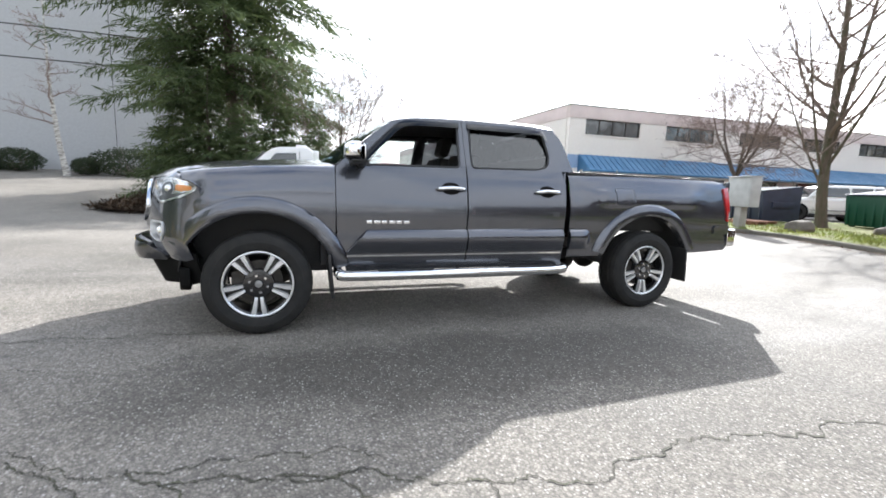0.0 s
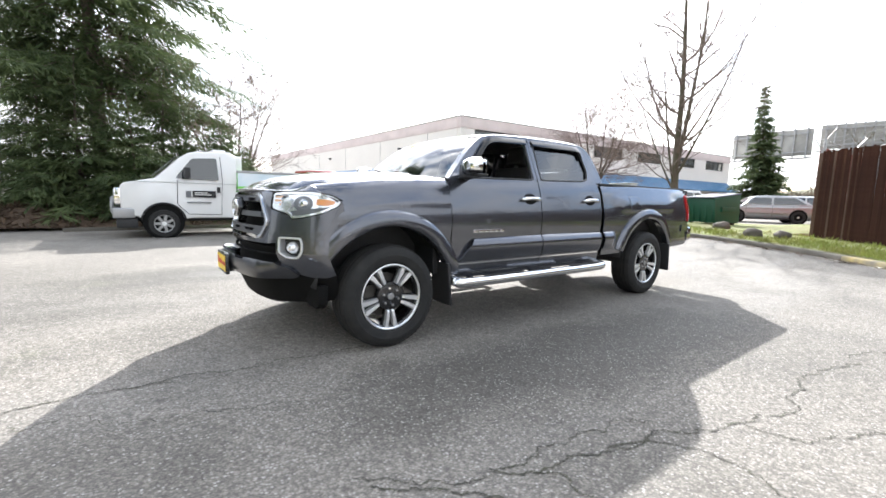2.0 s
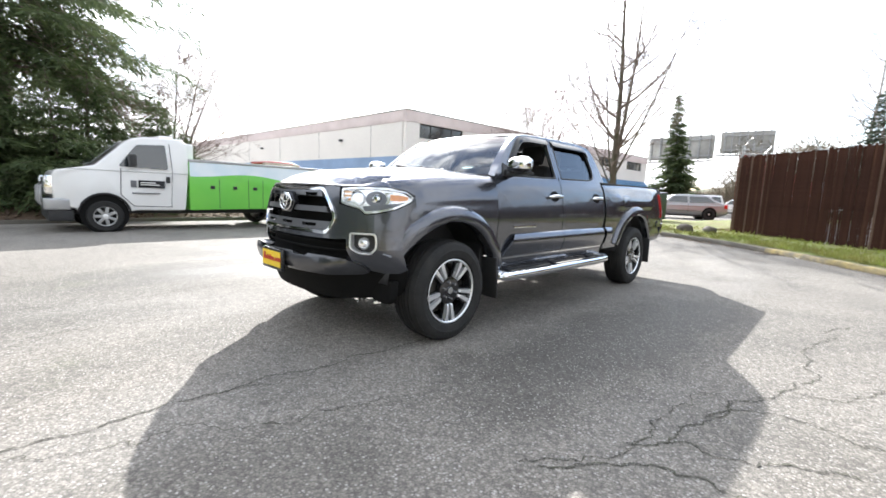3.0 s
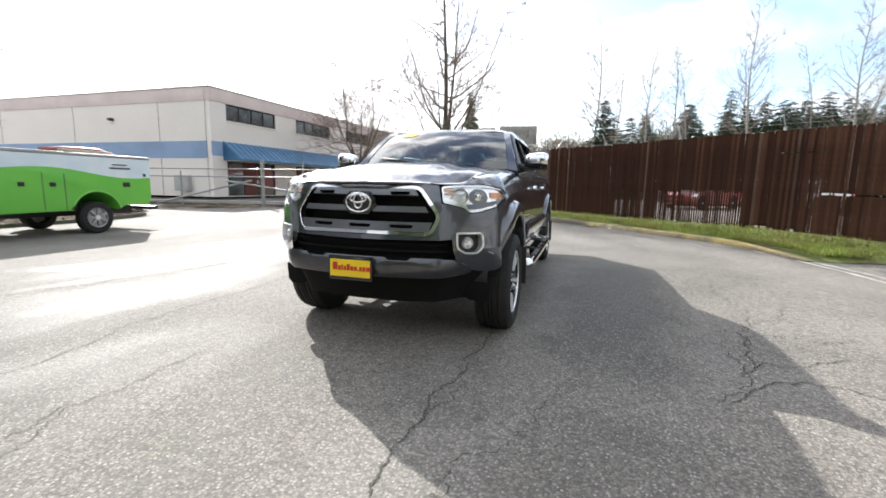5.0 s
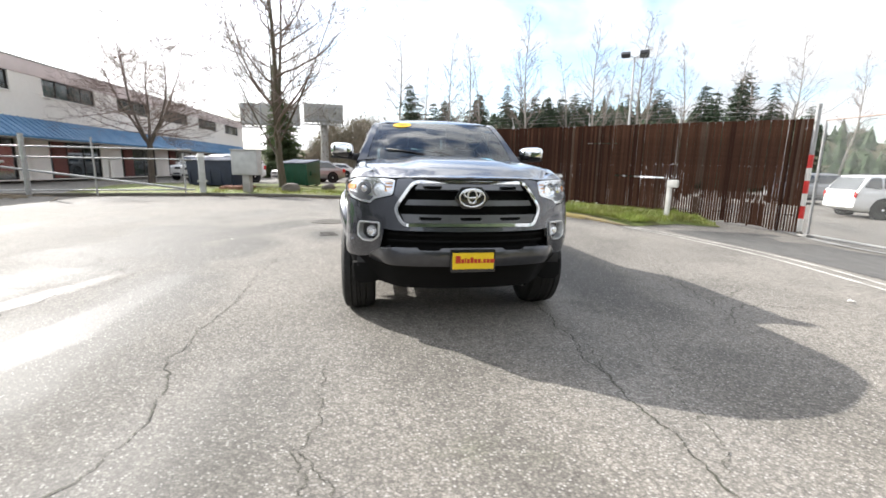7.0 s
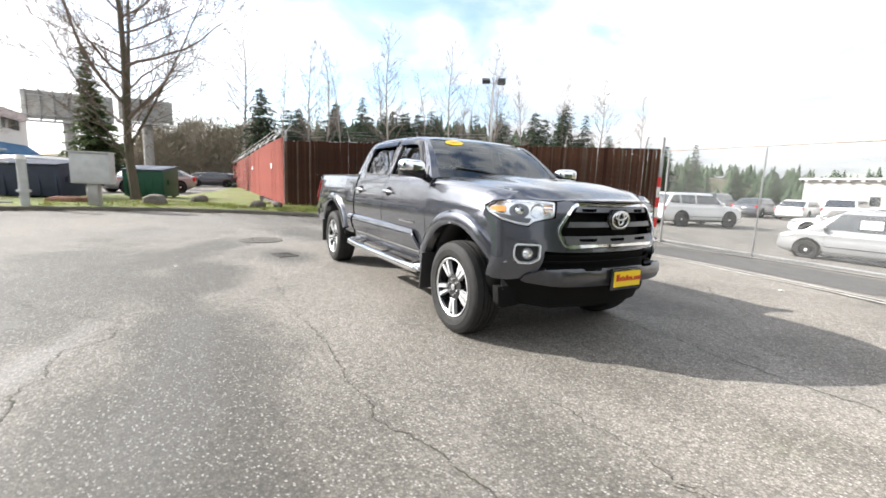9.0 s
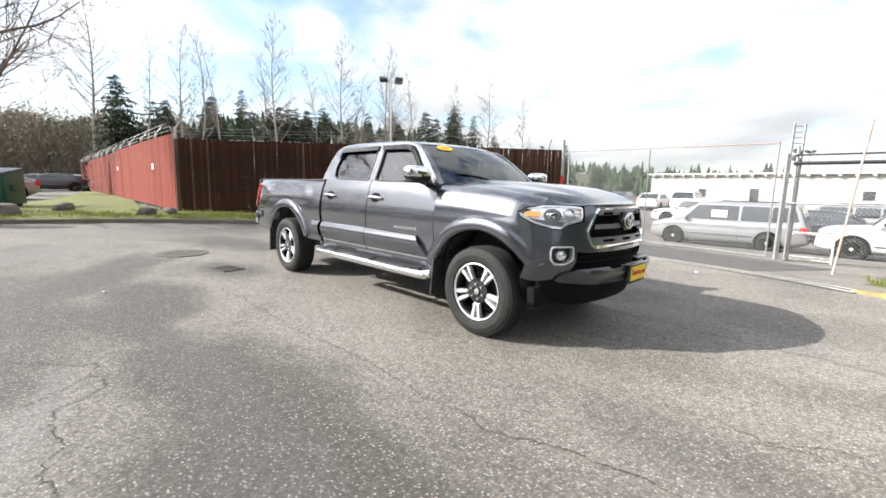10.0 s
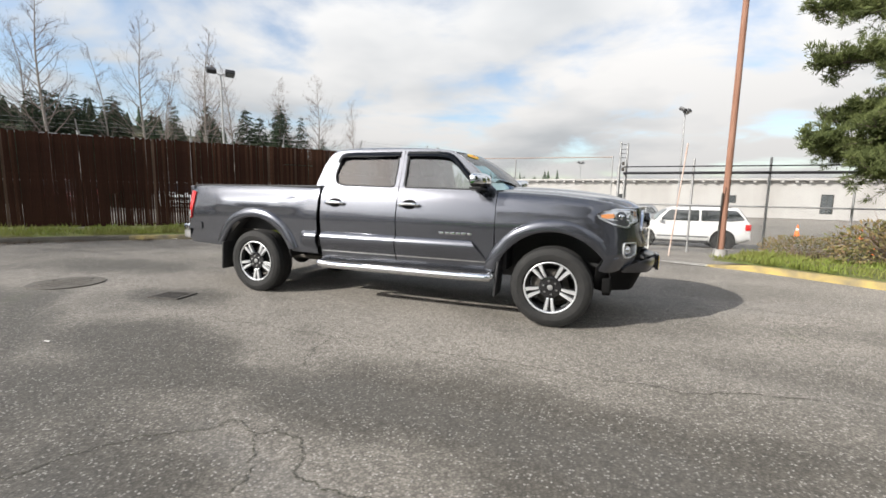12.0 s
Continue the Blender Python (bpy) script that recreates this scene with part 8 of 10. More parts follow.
part("cab", prism(cabp, van_shape, -VW, VW, 0.04, 3), "white_paint", van)
for s in (-1, 1):
    def on_van(u, v, w, s=s):
        p = van_shape(u, v, VW)
        return Vector((u, s * (p.y + 0.004 - w), v))
    part("door_window", prism(rounded([(-2.34, 1.40), (-2.26, 1.52), (-1.98, 1.89), (-1.44, 1.93), (-1.42, 1.38)], 0.05, 3), on_van, 0, 0.02), "carglass", van)
    bm = tube([on_van(u, v, 0.0) for u, v in ((-2.30, 1.36), (-2.32, 0.80), (-2.10, 0.56), (-1.38, 0.54), (-1.34, 1.38), (-1.36, 1.96))], 0.008, 5)
    part("door_gap", bm, "joint", van)
    part("door_handle", prism([(-1.47, 1.08), (-1.40, 1.08), (-1.40, 1.22), (-1.47, 1.22)], on_van, -0.025, 0.01), "trim", van)
    mirr = part("door_mirror", box((-2.18, s * 1.16 - 0.12, 1.40), (-2.05, s * 1.16 + 0.12, 1.66), 0.04), "trim", van)
    part("mirror_arm", rod((-2.1, s * 0.94, 1.45), (-2.1, s * 1.1, 1.48), 0.025), "trim", mirr)
    lamp_ = part("head_lamp", box((-3.515, s * 0.765 - 0.175, 0.77), (-3.20, s * 0.765 + 0.175, 1.15), 0.035), "chrome", van, "clear headlight in a bright bezel")
    part("lens", box((-3.525, s * 0.765 - 0.15, 0.80), (-3.24, s * 0.765 + 0.183, 1.12), 0.03), "reflector", lamp_)
    part("corner_lamp", box((-3.33, s * 0.90 - 0.05, 0.99), (-3.235, s * 0.90 + 0.056, 1.10), 0.02), "amber", van)
    # door lettering: a dark bar with a mark and pale lines
    part("door_sign", prism([(-2.00, 0.96), (-1.50, 0.96), (-1.50, 1.12), (-2.00, 1.12)], on_van, -0.004, 0.004), "gloss_black", van)
    part("sign_mark", prism([(-2.14, 0.96), (-2.03, 0.96), (-2.03, 1.11), (-2.14, 1.11)], on_van, -0.004, 0.004), "grey_trim", van)
    for k, w_ in enumerate((0.36, 0.28)):
        part("sign_line", prism([(-1.96, 1.015 + 0.045 * k), (-1.96 + w_, 1.015 + 0.045 * k), (-1.96 + w_, 1.035 + 0.045 * k), (-1.96, 1.035 + 0.045 * k)], on_van, -0.007, 0.0), "litter", van)
    part("sign_line", prism([(-2.12, 0.82), (-1.60, 0.82), (-1.60, 0.85), (-2.12, 0.85)], on_van, -0.004, 0.004), "grey_trim", van)
    for cx in (-2.60, 1.30):
        simple_wheel(van, cx, s * (0.885 if cx < 0 else 0.90), 0.335, 0.335, s, "steel", 0.22)
part("windscreen", prism([(-2.78, 1.43), (-2.26, 1.925), (-2.245, 1.92), (-2.765, 1.42)], lambda u, v, w: Vector((u - 0.02, w * (1 - 0.17 * max(0, (v - 1.35) / 0.75)), v + 0.012)), -0.86, 0.86), "carglass", van)
part("front_bumper", box((-3.56, -1.0, 0.46), (-3.14, 1.0, 0.70), 0.05, None, 3), "silver_paint", van, "pale painted bumper")
part("front_valance", box((-3.50, -0.95, 0.24), (-3.10, 0.95, 0.46), 0.04, None, 2), "trim", van)
part("cab_fairing", box((-1.02, -0.80, 1.30), (-0.84, 0.80, 2.02), 0.05, None, 3), "white_paint", van)
for s in (-1, 1):
    part("arch_lip", tube([van_shape(-2.60 + 0.445 * math.cos(a), 0.37 + 0.445 * math.sin(a), s * (VW + 0.004)) for a in np.linspace(0.12, math.pi - 0.12, 15)], 0.022, 6), "trim", van)
    # flat black disc gives the arch its shade by colour
    part("arch_shade_disc", lathe([(0.0, 0.0), (0.42, 0.0), (0.42, -0.03), (0.0, -0.03)], 26, Matrix.Translation((-2.60, s * 0.965, 0.38)) @ Matrix.Rotation(0 if s > 0 else math.pi, 4, "Z")), "void", van)
    part("body_crease", tube([van_shape(u, 1.30, s * (VW + 0.001)) for u in np.linspace(-3.2, -1.02, 8)], 0.007, 5), "grey_box", van)
part("grille", box((-3.50, -0.60, 0.74), (-3.38, 0.60, 1.10), 0.02), "trim", van)
for k in range(3):
    part("grille_bar", box((-3.515, -0.58, 0.79 + k * 0.10), (-3.49, 0.58, 0.825 + k * 0.10), 0.006), "chrome", van)
for s in (-1, 1):
    part("push_guard", tube([(-3.50, s * 0.52, 0.45), (-3.58, s * 0.52, 0.62), (-3.57, s * 0.52, 0.92), (-3.50, s * 0.52, 1.0)], 0.03, 8), "steel", van)
# low body with a wavy edge between the green and the pale wrap
hump = [(2.44, 0.58), (2.52, 0.75), (2.52, 1.60), (-1.0, 1.60), (-1.0, 0.47), (0.72, 0.50)] + [(1.30 + 0.47 * math.cos(a), 0.40 + 0.47 * math.sin(a)) for a in np.linspace(math.pi - 0.2, 0.2, 13)] + [(1.90, 0.58)]
bodyp = part("low_body", prism(hump, lambda u, v, w: Vector((u, w, v)), -1.02, 1.02, 0.02), "green_wrap", van, "bright green panelled body")
for s in (-1, 1):
    wave = [(-0.995, 1.24 + 0.0)] + [(x, 1.30 + 0.07 * math.sin(x * 2.1 + 0.6) - 0.03 * x) for x in np.linspace(-0.99, 2.515, 24)] + [(2.515, 1.595), (-0.995, 1.595)]
    part("pale_wrap", sheet([wave], 0.3, lambda u, v, s=s: Vector((u, s * 1.0245, v)), 0.003, (0, s, 0)), "sky_wrap", bodyp, "pale blue wrap")
    for x in (-0.35, 0.35, 0.72):
        part("panel_gap", box((x, s * 1.021 - 0.003, 0.52), (x + 0.012, s * 1.021 + 0.003, 1.24), 0), "joint", bodyp)
    for x in (-0.50, 0.02, 0.52):
        part("latch", box((x - 0.05, s * 1.03 - 0.008, 0.98), (x + 0.05, s * 1.03 + 0.010, 1.06), 0.008), "black_steel", bodyp)
    part("wrap_writing", box((1.60, s * 1.028 - 0.002, 1.36), (2.05, s * 1.028 + 0.002, 1.40), 0), "grey_trim", bodyp)
    part("wrap_writing", box((1.66, s * 1.028 - 0.002, 1.44), (1.98, s * 1.028 + 0.002, 1.47), 0), "grey_trim", bodyp)
    part("wrap_mark", box((1.86, s * 1.028 - 0.002, 0.98), (2.02, s * 1.028 + 0.002, 1.08), 0), "trim", bodyp)
    part("arch_trim", tube([(1.30 + 0.49 * math.cos(a), s * 1.02, 0.40 + 0.49 * math.sin(a)) for a in np.linspace(0.25, math.pi - 0.25, 15)], 0.02, 6), "green_wrap", bodyp)
    part("top_rail", box((-1.0, s * 0.98 - 0.05, 1.60), (2.52, s * 0.98 + 0.05, 1.66), 0.01), "steel", bodyp)
    part("fuel_flap", box((2.34, s * 1.03 - 0.004, 1.22), (2.40, s * 1.03 + 0.006, 1.28), 0.006), "gloss_black", bodyp)
part("rear_step", box((2.50, -0.95, 0.45), (2.72, 0.95, 0.53), 0.02), "black_steel", van)
part("chassis", box((-3.2, -0.45, 0.36), (2.45, 0.45, 0.55), 0.02), "black_steel", van)
part("strobe_light", box((-1.45, -0.4, 2.10), (-1.15, 0.4, 2.18), 0.03), "white_paint", van)
part("tail_lamp", box((2.505, -0.95, 0.9), (2.53, -0.85, 1.15), 0.01), "red_lens", van)
part("orange_load", box((0.9, -0.75, 1.60), (1.9, -0.2, 1.74), 0.03), "rust", van, "brown and red gear lying on the body")
part("red_load", tube([(0.6, -0.6, 1.70), (1.1, -0.55, 1.76), (1.7, -0.6, 1.76), (2.0, -0.5, 1.70)], 0.04, 8), "red_paint", van)

cone = thing("traffic_cone", label="orange traffic cone standing in the yard", category="traffic cone", group="traffic cones")
part("cone", rod((0, 0, 0.03), (0, 0, 0.72), 0.15, 0.03, 14), "orange", cone)
part("base", box((-0.2, -0.2, 0), (0.2, 0.2, 0.035), 0.01), "black_steel", cone)
part("collar", rod((0, 0, 0.40), (0, 0, 0.52), 0.088, 0.066, 14), "litter", cone)
cone.matrix_world = on_lot(-11.2, -15.2, 0)
for x, y in ((-9.0, -24.0), (-12.5, -26.0), (-15.0, -25.0)):
    copy_thing(cone, on_lot(x, y, 30))


# ---------------------------------------------------------------- trees and plants
def tube_into(verts, faces, pts, radii, sides):
    base = len(verts)
    for i, p in enumerate(pts):
        a, b = pts[max(0, i - 1)], pts[min(len(pts) - 1, i + 1)]
        d = (b - a).normalized() if (b - a).length > 1e-6 else Vector((0, 0, 1))
        u = d.cross(Vector((0.3, 0.2, 1)) if abs(d.z) < 0.9 else Vector((1, 0.1, 0))).normalized()
        v = d.cross(u)
        for k in range(sides):
            c, s = math.cos(k * math.tau / sides), math.sin(k * math.tau / sides)
            verts.append(p + (u * c + v * s) * radii[i])
    for i in range(len(pts) - 1):
        for k in range(sides):
            faces.append((base + i * sides + k, base + i * sides + (k + 1) % sides, base + (i + 1) * sides + (k + 1) % sides, base + (i + 1) * sides + k))


def wander(rnd, start, way, length, n, bend, lift=0.0):
    pts, d, p = [start.copy()], way.normalized(), start.copy()
    for _ in range(n):
        d = (d + Vector((rnd.gauss(0, bend), rnd.gauss(0, bend), rnd.gauss(0, bend) + lift))).normalized()
        p = p + d * (length / n)
        pts.append(p.copy())
    return pts


def bare_tree(label, height, radius, seed, stems=1, spread=0.55, first=0.25, bark="bark", limbs=16, twigs=9, fine=5, upright=0.25, category="tree", group="", least=0.003, crown="twig", bend=0.06, stem_r=0.62, reach=1.0, ways=(), limb_r=0.42):
    """Leafless tree: trunk, limbs and a crown of real twigs."""
    rnd = random.Random(seed)
    root = thing("bare_tree", label=label, category=category, group=group)
    tv, tf, lv, lf = [], [], [], []
    lines = []
    if stems == 1:
        pts = wander(rnd, Vector((0, 0, -0.1)), Vector((0, 0, 1)), height, 12, 0.045, 0.05)
        rad = [radius * (1 - (i / 12) ** 0.9 * 0.93) * (1.25 if i == 0 else 1) for i in range(13)]
        tube_into(tv, tf, pts, rad, 9)
        lines.append((pts, rad, first))
    else:
        fork = height * first
        pts = wander(rnd, Vector((0, 0, -0.1)), Vector((0, 0, 1)), fork, 5, 0.03, 0.05)
        tube_into(tv, tf, pts, [radius * (1.3 if i == 0 else 1.0 - 0.04 * i) for i in range(6)], 10)
        for az, tilt, part_len, thick, drop in ways:
            sp = wander(rnd, pts[-1] - Vector((0, 0, drop)), Vector((math.cos(az) * tilt, math.sin(az) * tilt, 1)), (height - fork) * part_len, 12, bend, 0.05)
            rad = [radius * thick * (1 - (i / 12) ** 0.9 * 0.93) for i in range(13)]
            tube_into(tv, tf, sp, rad, 8)
            lines.append((sp, rad, 0.06))
        for k in range(0 if ways else stems):
            a = k * math.tau / stems + rnd.uniform(-0.3, 0.3)
            tilt = spread * rnd.uniform(0.28, 0.6)
            sp = wander(rnd, pts[-1] - Vector((0, 0, 0.15)), Vector((math.cos(a) * tilt, math.sin(a) * tilt, 1)), (height - fork) * rnd.uniform(0.75, 1.0), 12, bend, 0.05)
            rad = [radius * stem_r * (1 - (i / 12) ** 0.9 * 0.93) for i in range(13)]
            tube_into(tv, tf, sp, rad, 7)
            lines.append((sp, rad, 0.08))
    for pts, rad, lo in lines:
        for k in range(limbs):
            f = lo + (1 - lo) * ((k + rnd.random()) / limbs) ** 0.9
            i = min(len(pts) - 2, int(f * (len(pts) - 1)))
            p = pts[i].lerp(pts[i + 1], f * (len(pts) - 1) - i)
            a = rnd.uniform(0, math.tau)
            ln = reach * height * 0.34 * spread * (1.15 - f) * rnd.uniform(0.6, 1.25) + 0.25
            way = Vector((math.cos(a), math.sin(a), upright + rnd.uniform(-0.1, 0.5)))
            bp = wander(rnd, p, way, ln, 7, 0.13, 0.06)
            r0 = max(least * 2, rad[i] * limb_r)
            br = [r0 * (1 - j / 7 * 0.85) for j in range(8)]
            tube_into(lv, lf, bp, br, 5)
            for q in range(twigs):
                g = rnd.uniform(0.2, 1.0)
                j = min(6, int(g * 7))
                tp = bp[j].lerp(bp[j + 1], g * 7 - j)
                d0 = (bp[j + 1] - bp[j]).normalized()
                side = d0.cross(Vector((rnd.gauss(0, 1), rnd.gauss(0, 1), rnd.gauss(0, 1)))).normalized()
                tl = ln * rnd.uniform(0.18, 0.42) * (1.2 - g * 0.5)
                tw = wander(rnd, tp, d0 * 0.7 + side * 0.8 + Vector((0, 0, 0.25)), tl, 4, 0.16, 0.05)
                tr = max(least * 1.2, br[j] * 0.45)
                tube_into(lv, lf, tw, [tr, tr * 0.8, tr * 0.6, tr * 0.45, tr * 0.3], 3)
                for z in range(fine):
                    j2 = rnd.randint(0, 3)
                    d1 = (tw[j2 + 1] - tw[j2]).normalized()
                    s2 = d1.cross(Vector((rnd.gauss(0, 1), rnd.gauss(0, 1), rnd.gauss(0, 1)))).normalized()
                    fw = wander(rnd, tw[j2].lerp(tw[j2 + 1], rnd.random()), d1 + s2 * 0.8, tl * rnd.uniform(0.25, 0.6), 2, 0.15, 0.05)
                    tube_into(lv, lf, fw, [max(least, tr * 0.45), max(least * 0.8, tr * 0.35), least * 0.5], 3)
    part("trunk", raw(tv, tf), bark, root)
    part("crown", raw(lv, lf), crown, root)
    return root


def blade(verts, faces, p, d, side, ln, w):
    i = len(verts)
    verts += [p - side * w * 0.4, p + d * ln * 0.5 - side * w, p + d * ln, p + d * ln * 0.5 + side * w]
    faces.append((i, i + 1, i + 2, i + 3))


def fir(label, height, radius, seed, needles="spruce", whorls=26, per=8, sprigs=16, base=0.06, droop=0.35, trunk_r=0.16, lean=0.0, category="conifer", group="", blades=3, size=1.0, power=0.8, slim=1.0):
    """Conifer: tapered trunk, whorls of drooping boughs set with many small needle sprays."""
    rnd = random.Random(seed)
    root = thing("fir_tree", label=label, category=category, group=group)
    tv, tf, nv, nf, bv, bf = [], [], [], [], [], []
    tp = wander(rnd, Vector((0, 0, -0.1)), Vector((lean, 0, 1)), height, 10, 0.012, 0.03)
    tube_into(tv, tf, tp, [trunk_r * (1 - i / 10 * 0.93) for i in range(11)], 8)
    part("trunk", raw(tv, tf), "bark", root)
    for wv in range(whorls):
        f = base + (0.985 - base) * (wv + rnd.uniform(-0.3, 0.3)) / whorls
        f = max(base, f)
        i = min(9, int(f * 10))
        trunk_at = tp[i].lerp(tp[i + 1], f * 10 - i)
        gap = height * (0.985 - base) / whorls
        reach = radius * (1 - f) ** power + 0.12 * size
        a0 = rnd.uniform(0, math.tau)
        for k in range(per):
            a = a0 + k * math.tau / per + rnd.uniform(-0.3, 0.3)
            ln = reach * rnd.uniform(0.5, 1.2)
            c = trunk_at + Vector((0, 0, rnd.uniform(-0.55, 0.55) * gap))
            out = Vector((math.cos(a), math.sin(a), 0))
            pts = []
            for j in range(7):
                t = j / 6
                pts.append(c + out * ln * t + Vector((0, 0, ln * (0.10 * t - droop * t * t + 0.22 * droop * t ** 4)) ) + Vector((rnd.gauss(0, 0.02), rnd.gauss(0, 0.02), rnd.gauss(0, 0.02))) * ln)
            tube_into(bv, bf, pts, [max(0.005, trunk_r * 0.16 * (1 - f) * (1 - j / 7)) for j in range(7)], 3)
            n = max(5, int(sprigs * ln / radius + 4))
            for q in range(n):
                t = (q + rnd.random()) / n
                t = 0.12 + 0.88 * t
                j = min(5, int(t * 6))
                p = pts[j].lerp(pts[j + 1], t * 6 - j)
                d0 = (pts[j + 1] - pts[j]).normalized()
                lat = d0.cross(Vector((0, 0, 1))).normalized()
                for sgn in (-1, 1):
                    sl = (0.30 + 0.34 * (1 - t)) * min(ln, 1.5 * size) * rnd.uniform(0.6, 1.15) * 0.55 + 0.06 * size
                    dd = (d0 * 0.75 + lat * sgn * 0.85 + Vector((0, 0, -0.30 + rnd.gauss(0, 0.18)))).normalized()
                    for b in range(blades):
                        d2 = (dd + Vector((rnd.gauss(0, 0.34), rnd.gauss(0, 0.34), rnd.gauss(0, 0.30)))).normalized()
                        sd = d2.cross(Vector((rnd.gauss(0, 0.5), rnd.gauss(0, 0.5), 1))).normalized()
                        blade(nv, nf, p + dd * sl * 0.25 * b, d2, sd, sl * rnd.uniform(0.6, 1.0), (sl * 0.085 + 0.008 * size) * slim)
    tagged(part("branchwork", raw(bv, bf), "bark", root), kind="stuff")
    part("crown", raw(nv, nf), needles, root, smooth=False)
    return root


def shrub(label, size, seed, material, count, leaf, name="shrub", category="shrub", group="", twiggy=40):
    rnd = random.Random(seed)
    root = thing(name, label=label, category=category, group=group)
    v, f, tv, tf = [], [], [], []
    for k in range(count):
        while True:
            p = Vector((rnd.uniform(-1, 1), rnd.uniform(-1, 1), rnd.uniform(-0.9, 1)))
            l2 = p.length
            if 0.35 < l2 < 1.0 + 0.12 * noise.noise(p * 2.5 + Vector((seed, 0, 0))):
                break
        q = Vector((p.x * size[0], p.y * size[1], (p.z + 0.95) * size[2] * 0.5))
        d = (p.normalized() + Vector((rnd.gauss(0, 0.6), rnd.gauss(0, 0.6), rnd.gauss(0, 0.6)))).normalized()
        sd = d.cross(Vector((rnd.gauss(0, 1), rnd.gauss(0, 1), rnd.gauss(0, 1)))).normalized()
        blade(v, f, q, d, sd, leaf * rnd.uniform(0.7, 1.3), leaf * 0.28)
    for k in range(twiggy):
        a = rnd.uniform(0, math.tau)
        way = Vector((math.cos(a) * size[0], math.sin(a) * size[1], size[2] * rnd.uniform(0.4, 1.2)))
        tube_into(tv, tf, wander(rnd, Vector((0, 0, -0.05)), way, way.length * rnd.uniform(0.5, 0.95), 5, 0.12), [0.014, 0.011, 0.009, 0.007, 0.005, 0.003], 3)
    part("foliage", raw(v, f), material, root, smooth=False)
    tagged(part("stem_mass", raw(tv, tf), "twig", root), kind="stuff")
    return root


def stand(ob, x, y, yaw=0.0, lift=0.0):
    ob.matrix_world = pose(x, y, ground_z(x, y) + lift, 0, 0, yaw)
    return ob


def again(ob, x, y, yaw, scale=1.0, z=None, lift=0.0):
    return copy_thing(ob, pose(x, y, (ground_z(x, y) + lift) if z is None else z, 0, 0, yaw) @ Matrix.Scale(scale, 4))


# big spruce in the mulch bed, and darker young firs at its foot
stand(fir("large spruce with drooping dark green boughs", 18.5, 5.7, 11, whorls=30, per=7, sprigs=42, base=0.20, droop=0.34, trunk_r=0.30, blades=8, power=0.42, size=1.2, slim=0.52), -3.9, 16.8, 20, 0.2)
yf = stand(fir("young dense spruce at the foot of the large one", 4.6, 1.9, 12, whorls=17, per=9, sprigs=15, base=0.02, droop=0.25, trunk_r=0.09, blades=6, slim=0.5, group="young spruces in the mulch bed"), -4.3, 13.2, 0, 0.25)
again(yf, -5.4, 14.6, 200, 1.0, lift=0.3), again(yf, -2.2, 13.6, 310, 0.95, lift=0.3), again(yf, -3.0, 12.4, 80, 0.78, lift=0.3), again(yf, -0.6, 12.9, 140, 0.72, lift=0.3), again(yf, 0.2, 13.6, 250, 0.55, lift=0.2)
hb = stand(shrub("clipped dark evergreen hedge bush by the wall", (2.1, 1.0, 1.5), 21, "hedge", 4200, 0.13, "hedge", "hedge", "hedge bushes by the warehouse"), -9.8, 24.0, 0)
for x, y, k in ((-12.0, 24.2, 0.6), (-15.4, 25.0, 0.8), (-16.9, 25.2, 0.7), (-19.5, 25.4, 0.85), (-23.0, 25.6, 0.9)):
    again(hb, x, y, x * 37, k)
# unseen tall hedge on the west side, added to darken the nose's reflections
hv, hf = [], []
HN, HZ = 23, 9
for i in range(HN + 1):
    x, y = -13.5 - 1.2 * math.sin(i * 0.2), -7.0 + i * 0.44
    for j in range(HZ + 1):
        q = Vector((x, y, j * 0.62 - 0.3))
        hv.append((x + 0.9 * noise.noise(q * 0.8) - 0.08 * j, y, q.z + 0.7 * noise.noise(q * 0.5 + Vector((9, 0, 0))) * j / HZ))
hf = [(i * (HZ + 1) + j, (i + 1) * (HZ + 1) + j, (i + 1) * (HZ + 1) + j + 1, i * (HZ + 1) + j + 1) for i in range(HN) for j in range(HZ)]
thing("hedge_wall", thicken(raw(hv, hf), 0.8), "hedge", "unseen dark hedge added to darken reflections on the truck", "hedge", kind="structure")
# slim birch against the warehouse
birch = stand(bare_tree("slim white-barked birch with few bare branches", 9.5, 0.15, 31, 1, 0.62, 0.22, "bark_pale", 15, 9, 5, -0.05, least=0.007, reach=1.1), -12.4, 23.0, 0)
birch.matrix_world = birch.matrix_world @ Matrix.Rotation(radians(-11), 4, "Y")
# bare ornamental tree behind the utility truck
stand(bare_tree("bare spreading tree with reddish twigs", 7.6, 0.14, 33, 6, 1.7, 0.10, "bark", 20, 10, 7, least=0.005, stem_r=0.45, reach=0.9), 0.5, 16.6, 40)
# bare trees on the verge
stand(bare_tree("tall bare tree with several upright stems and mossy trunk", 13.0, 0.165, 36, 3, 0.80, 0.175, "mossy_bark", 22, 9, 5, 0.36, bend=0.020, reach=1.08, least=0.006, limb_r=0.52, crown="dark_twig",
                ways=((2.6, 0.03, 1.0, 0.80, 0.1), (-0.5, 0.20, 0.92, 0.56, 0.12), (2.9, 0.7, 0.60, 0.30, 0.55), (-2.0, 0.55, 0.7, 0.30, 0.3), (1.2, 0.6, 0.6, 0.26, 0.8))), 14.2, 4.6, 15, 0.05)
stand(bare_tree("smaller bare tree with a rounded crown of twigs", 9.6, 0.17, 41, 5, 1.15, 0.24, "bark", 24, 13, 8, -0.05, least=0.0045, stem_r=0.5), 21.5, 13.2, 10)
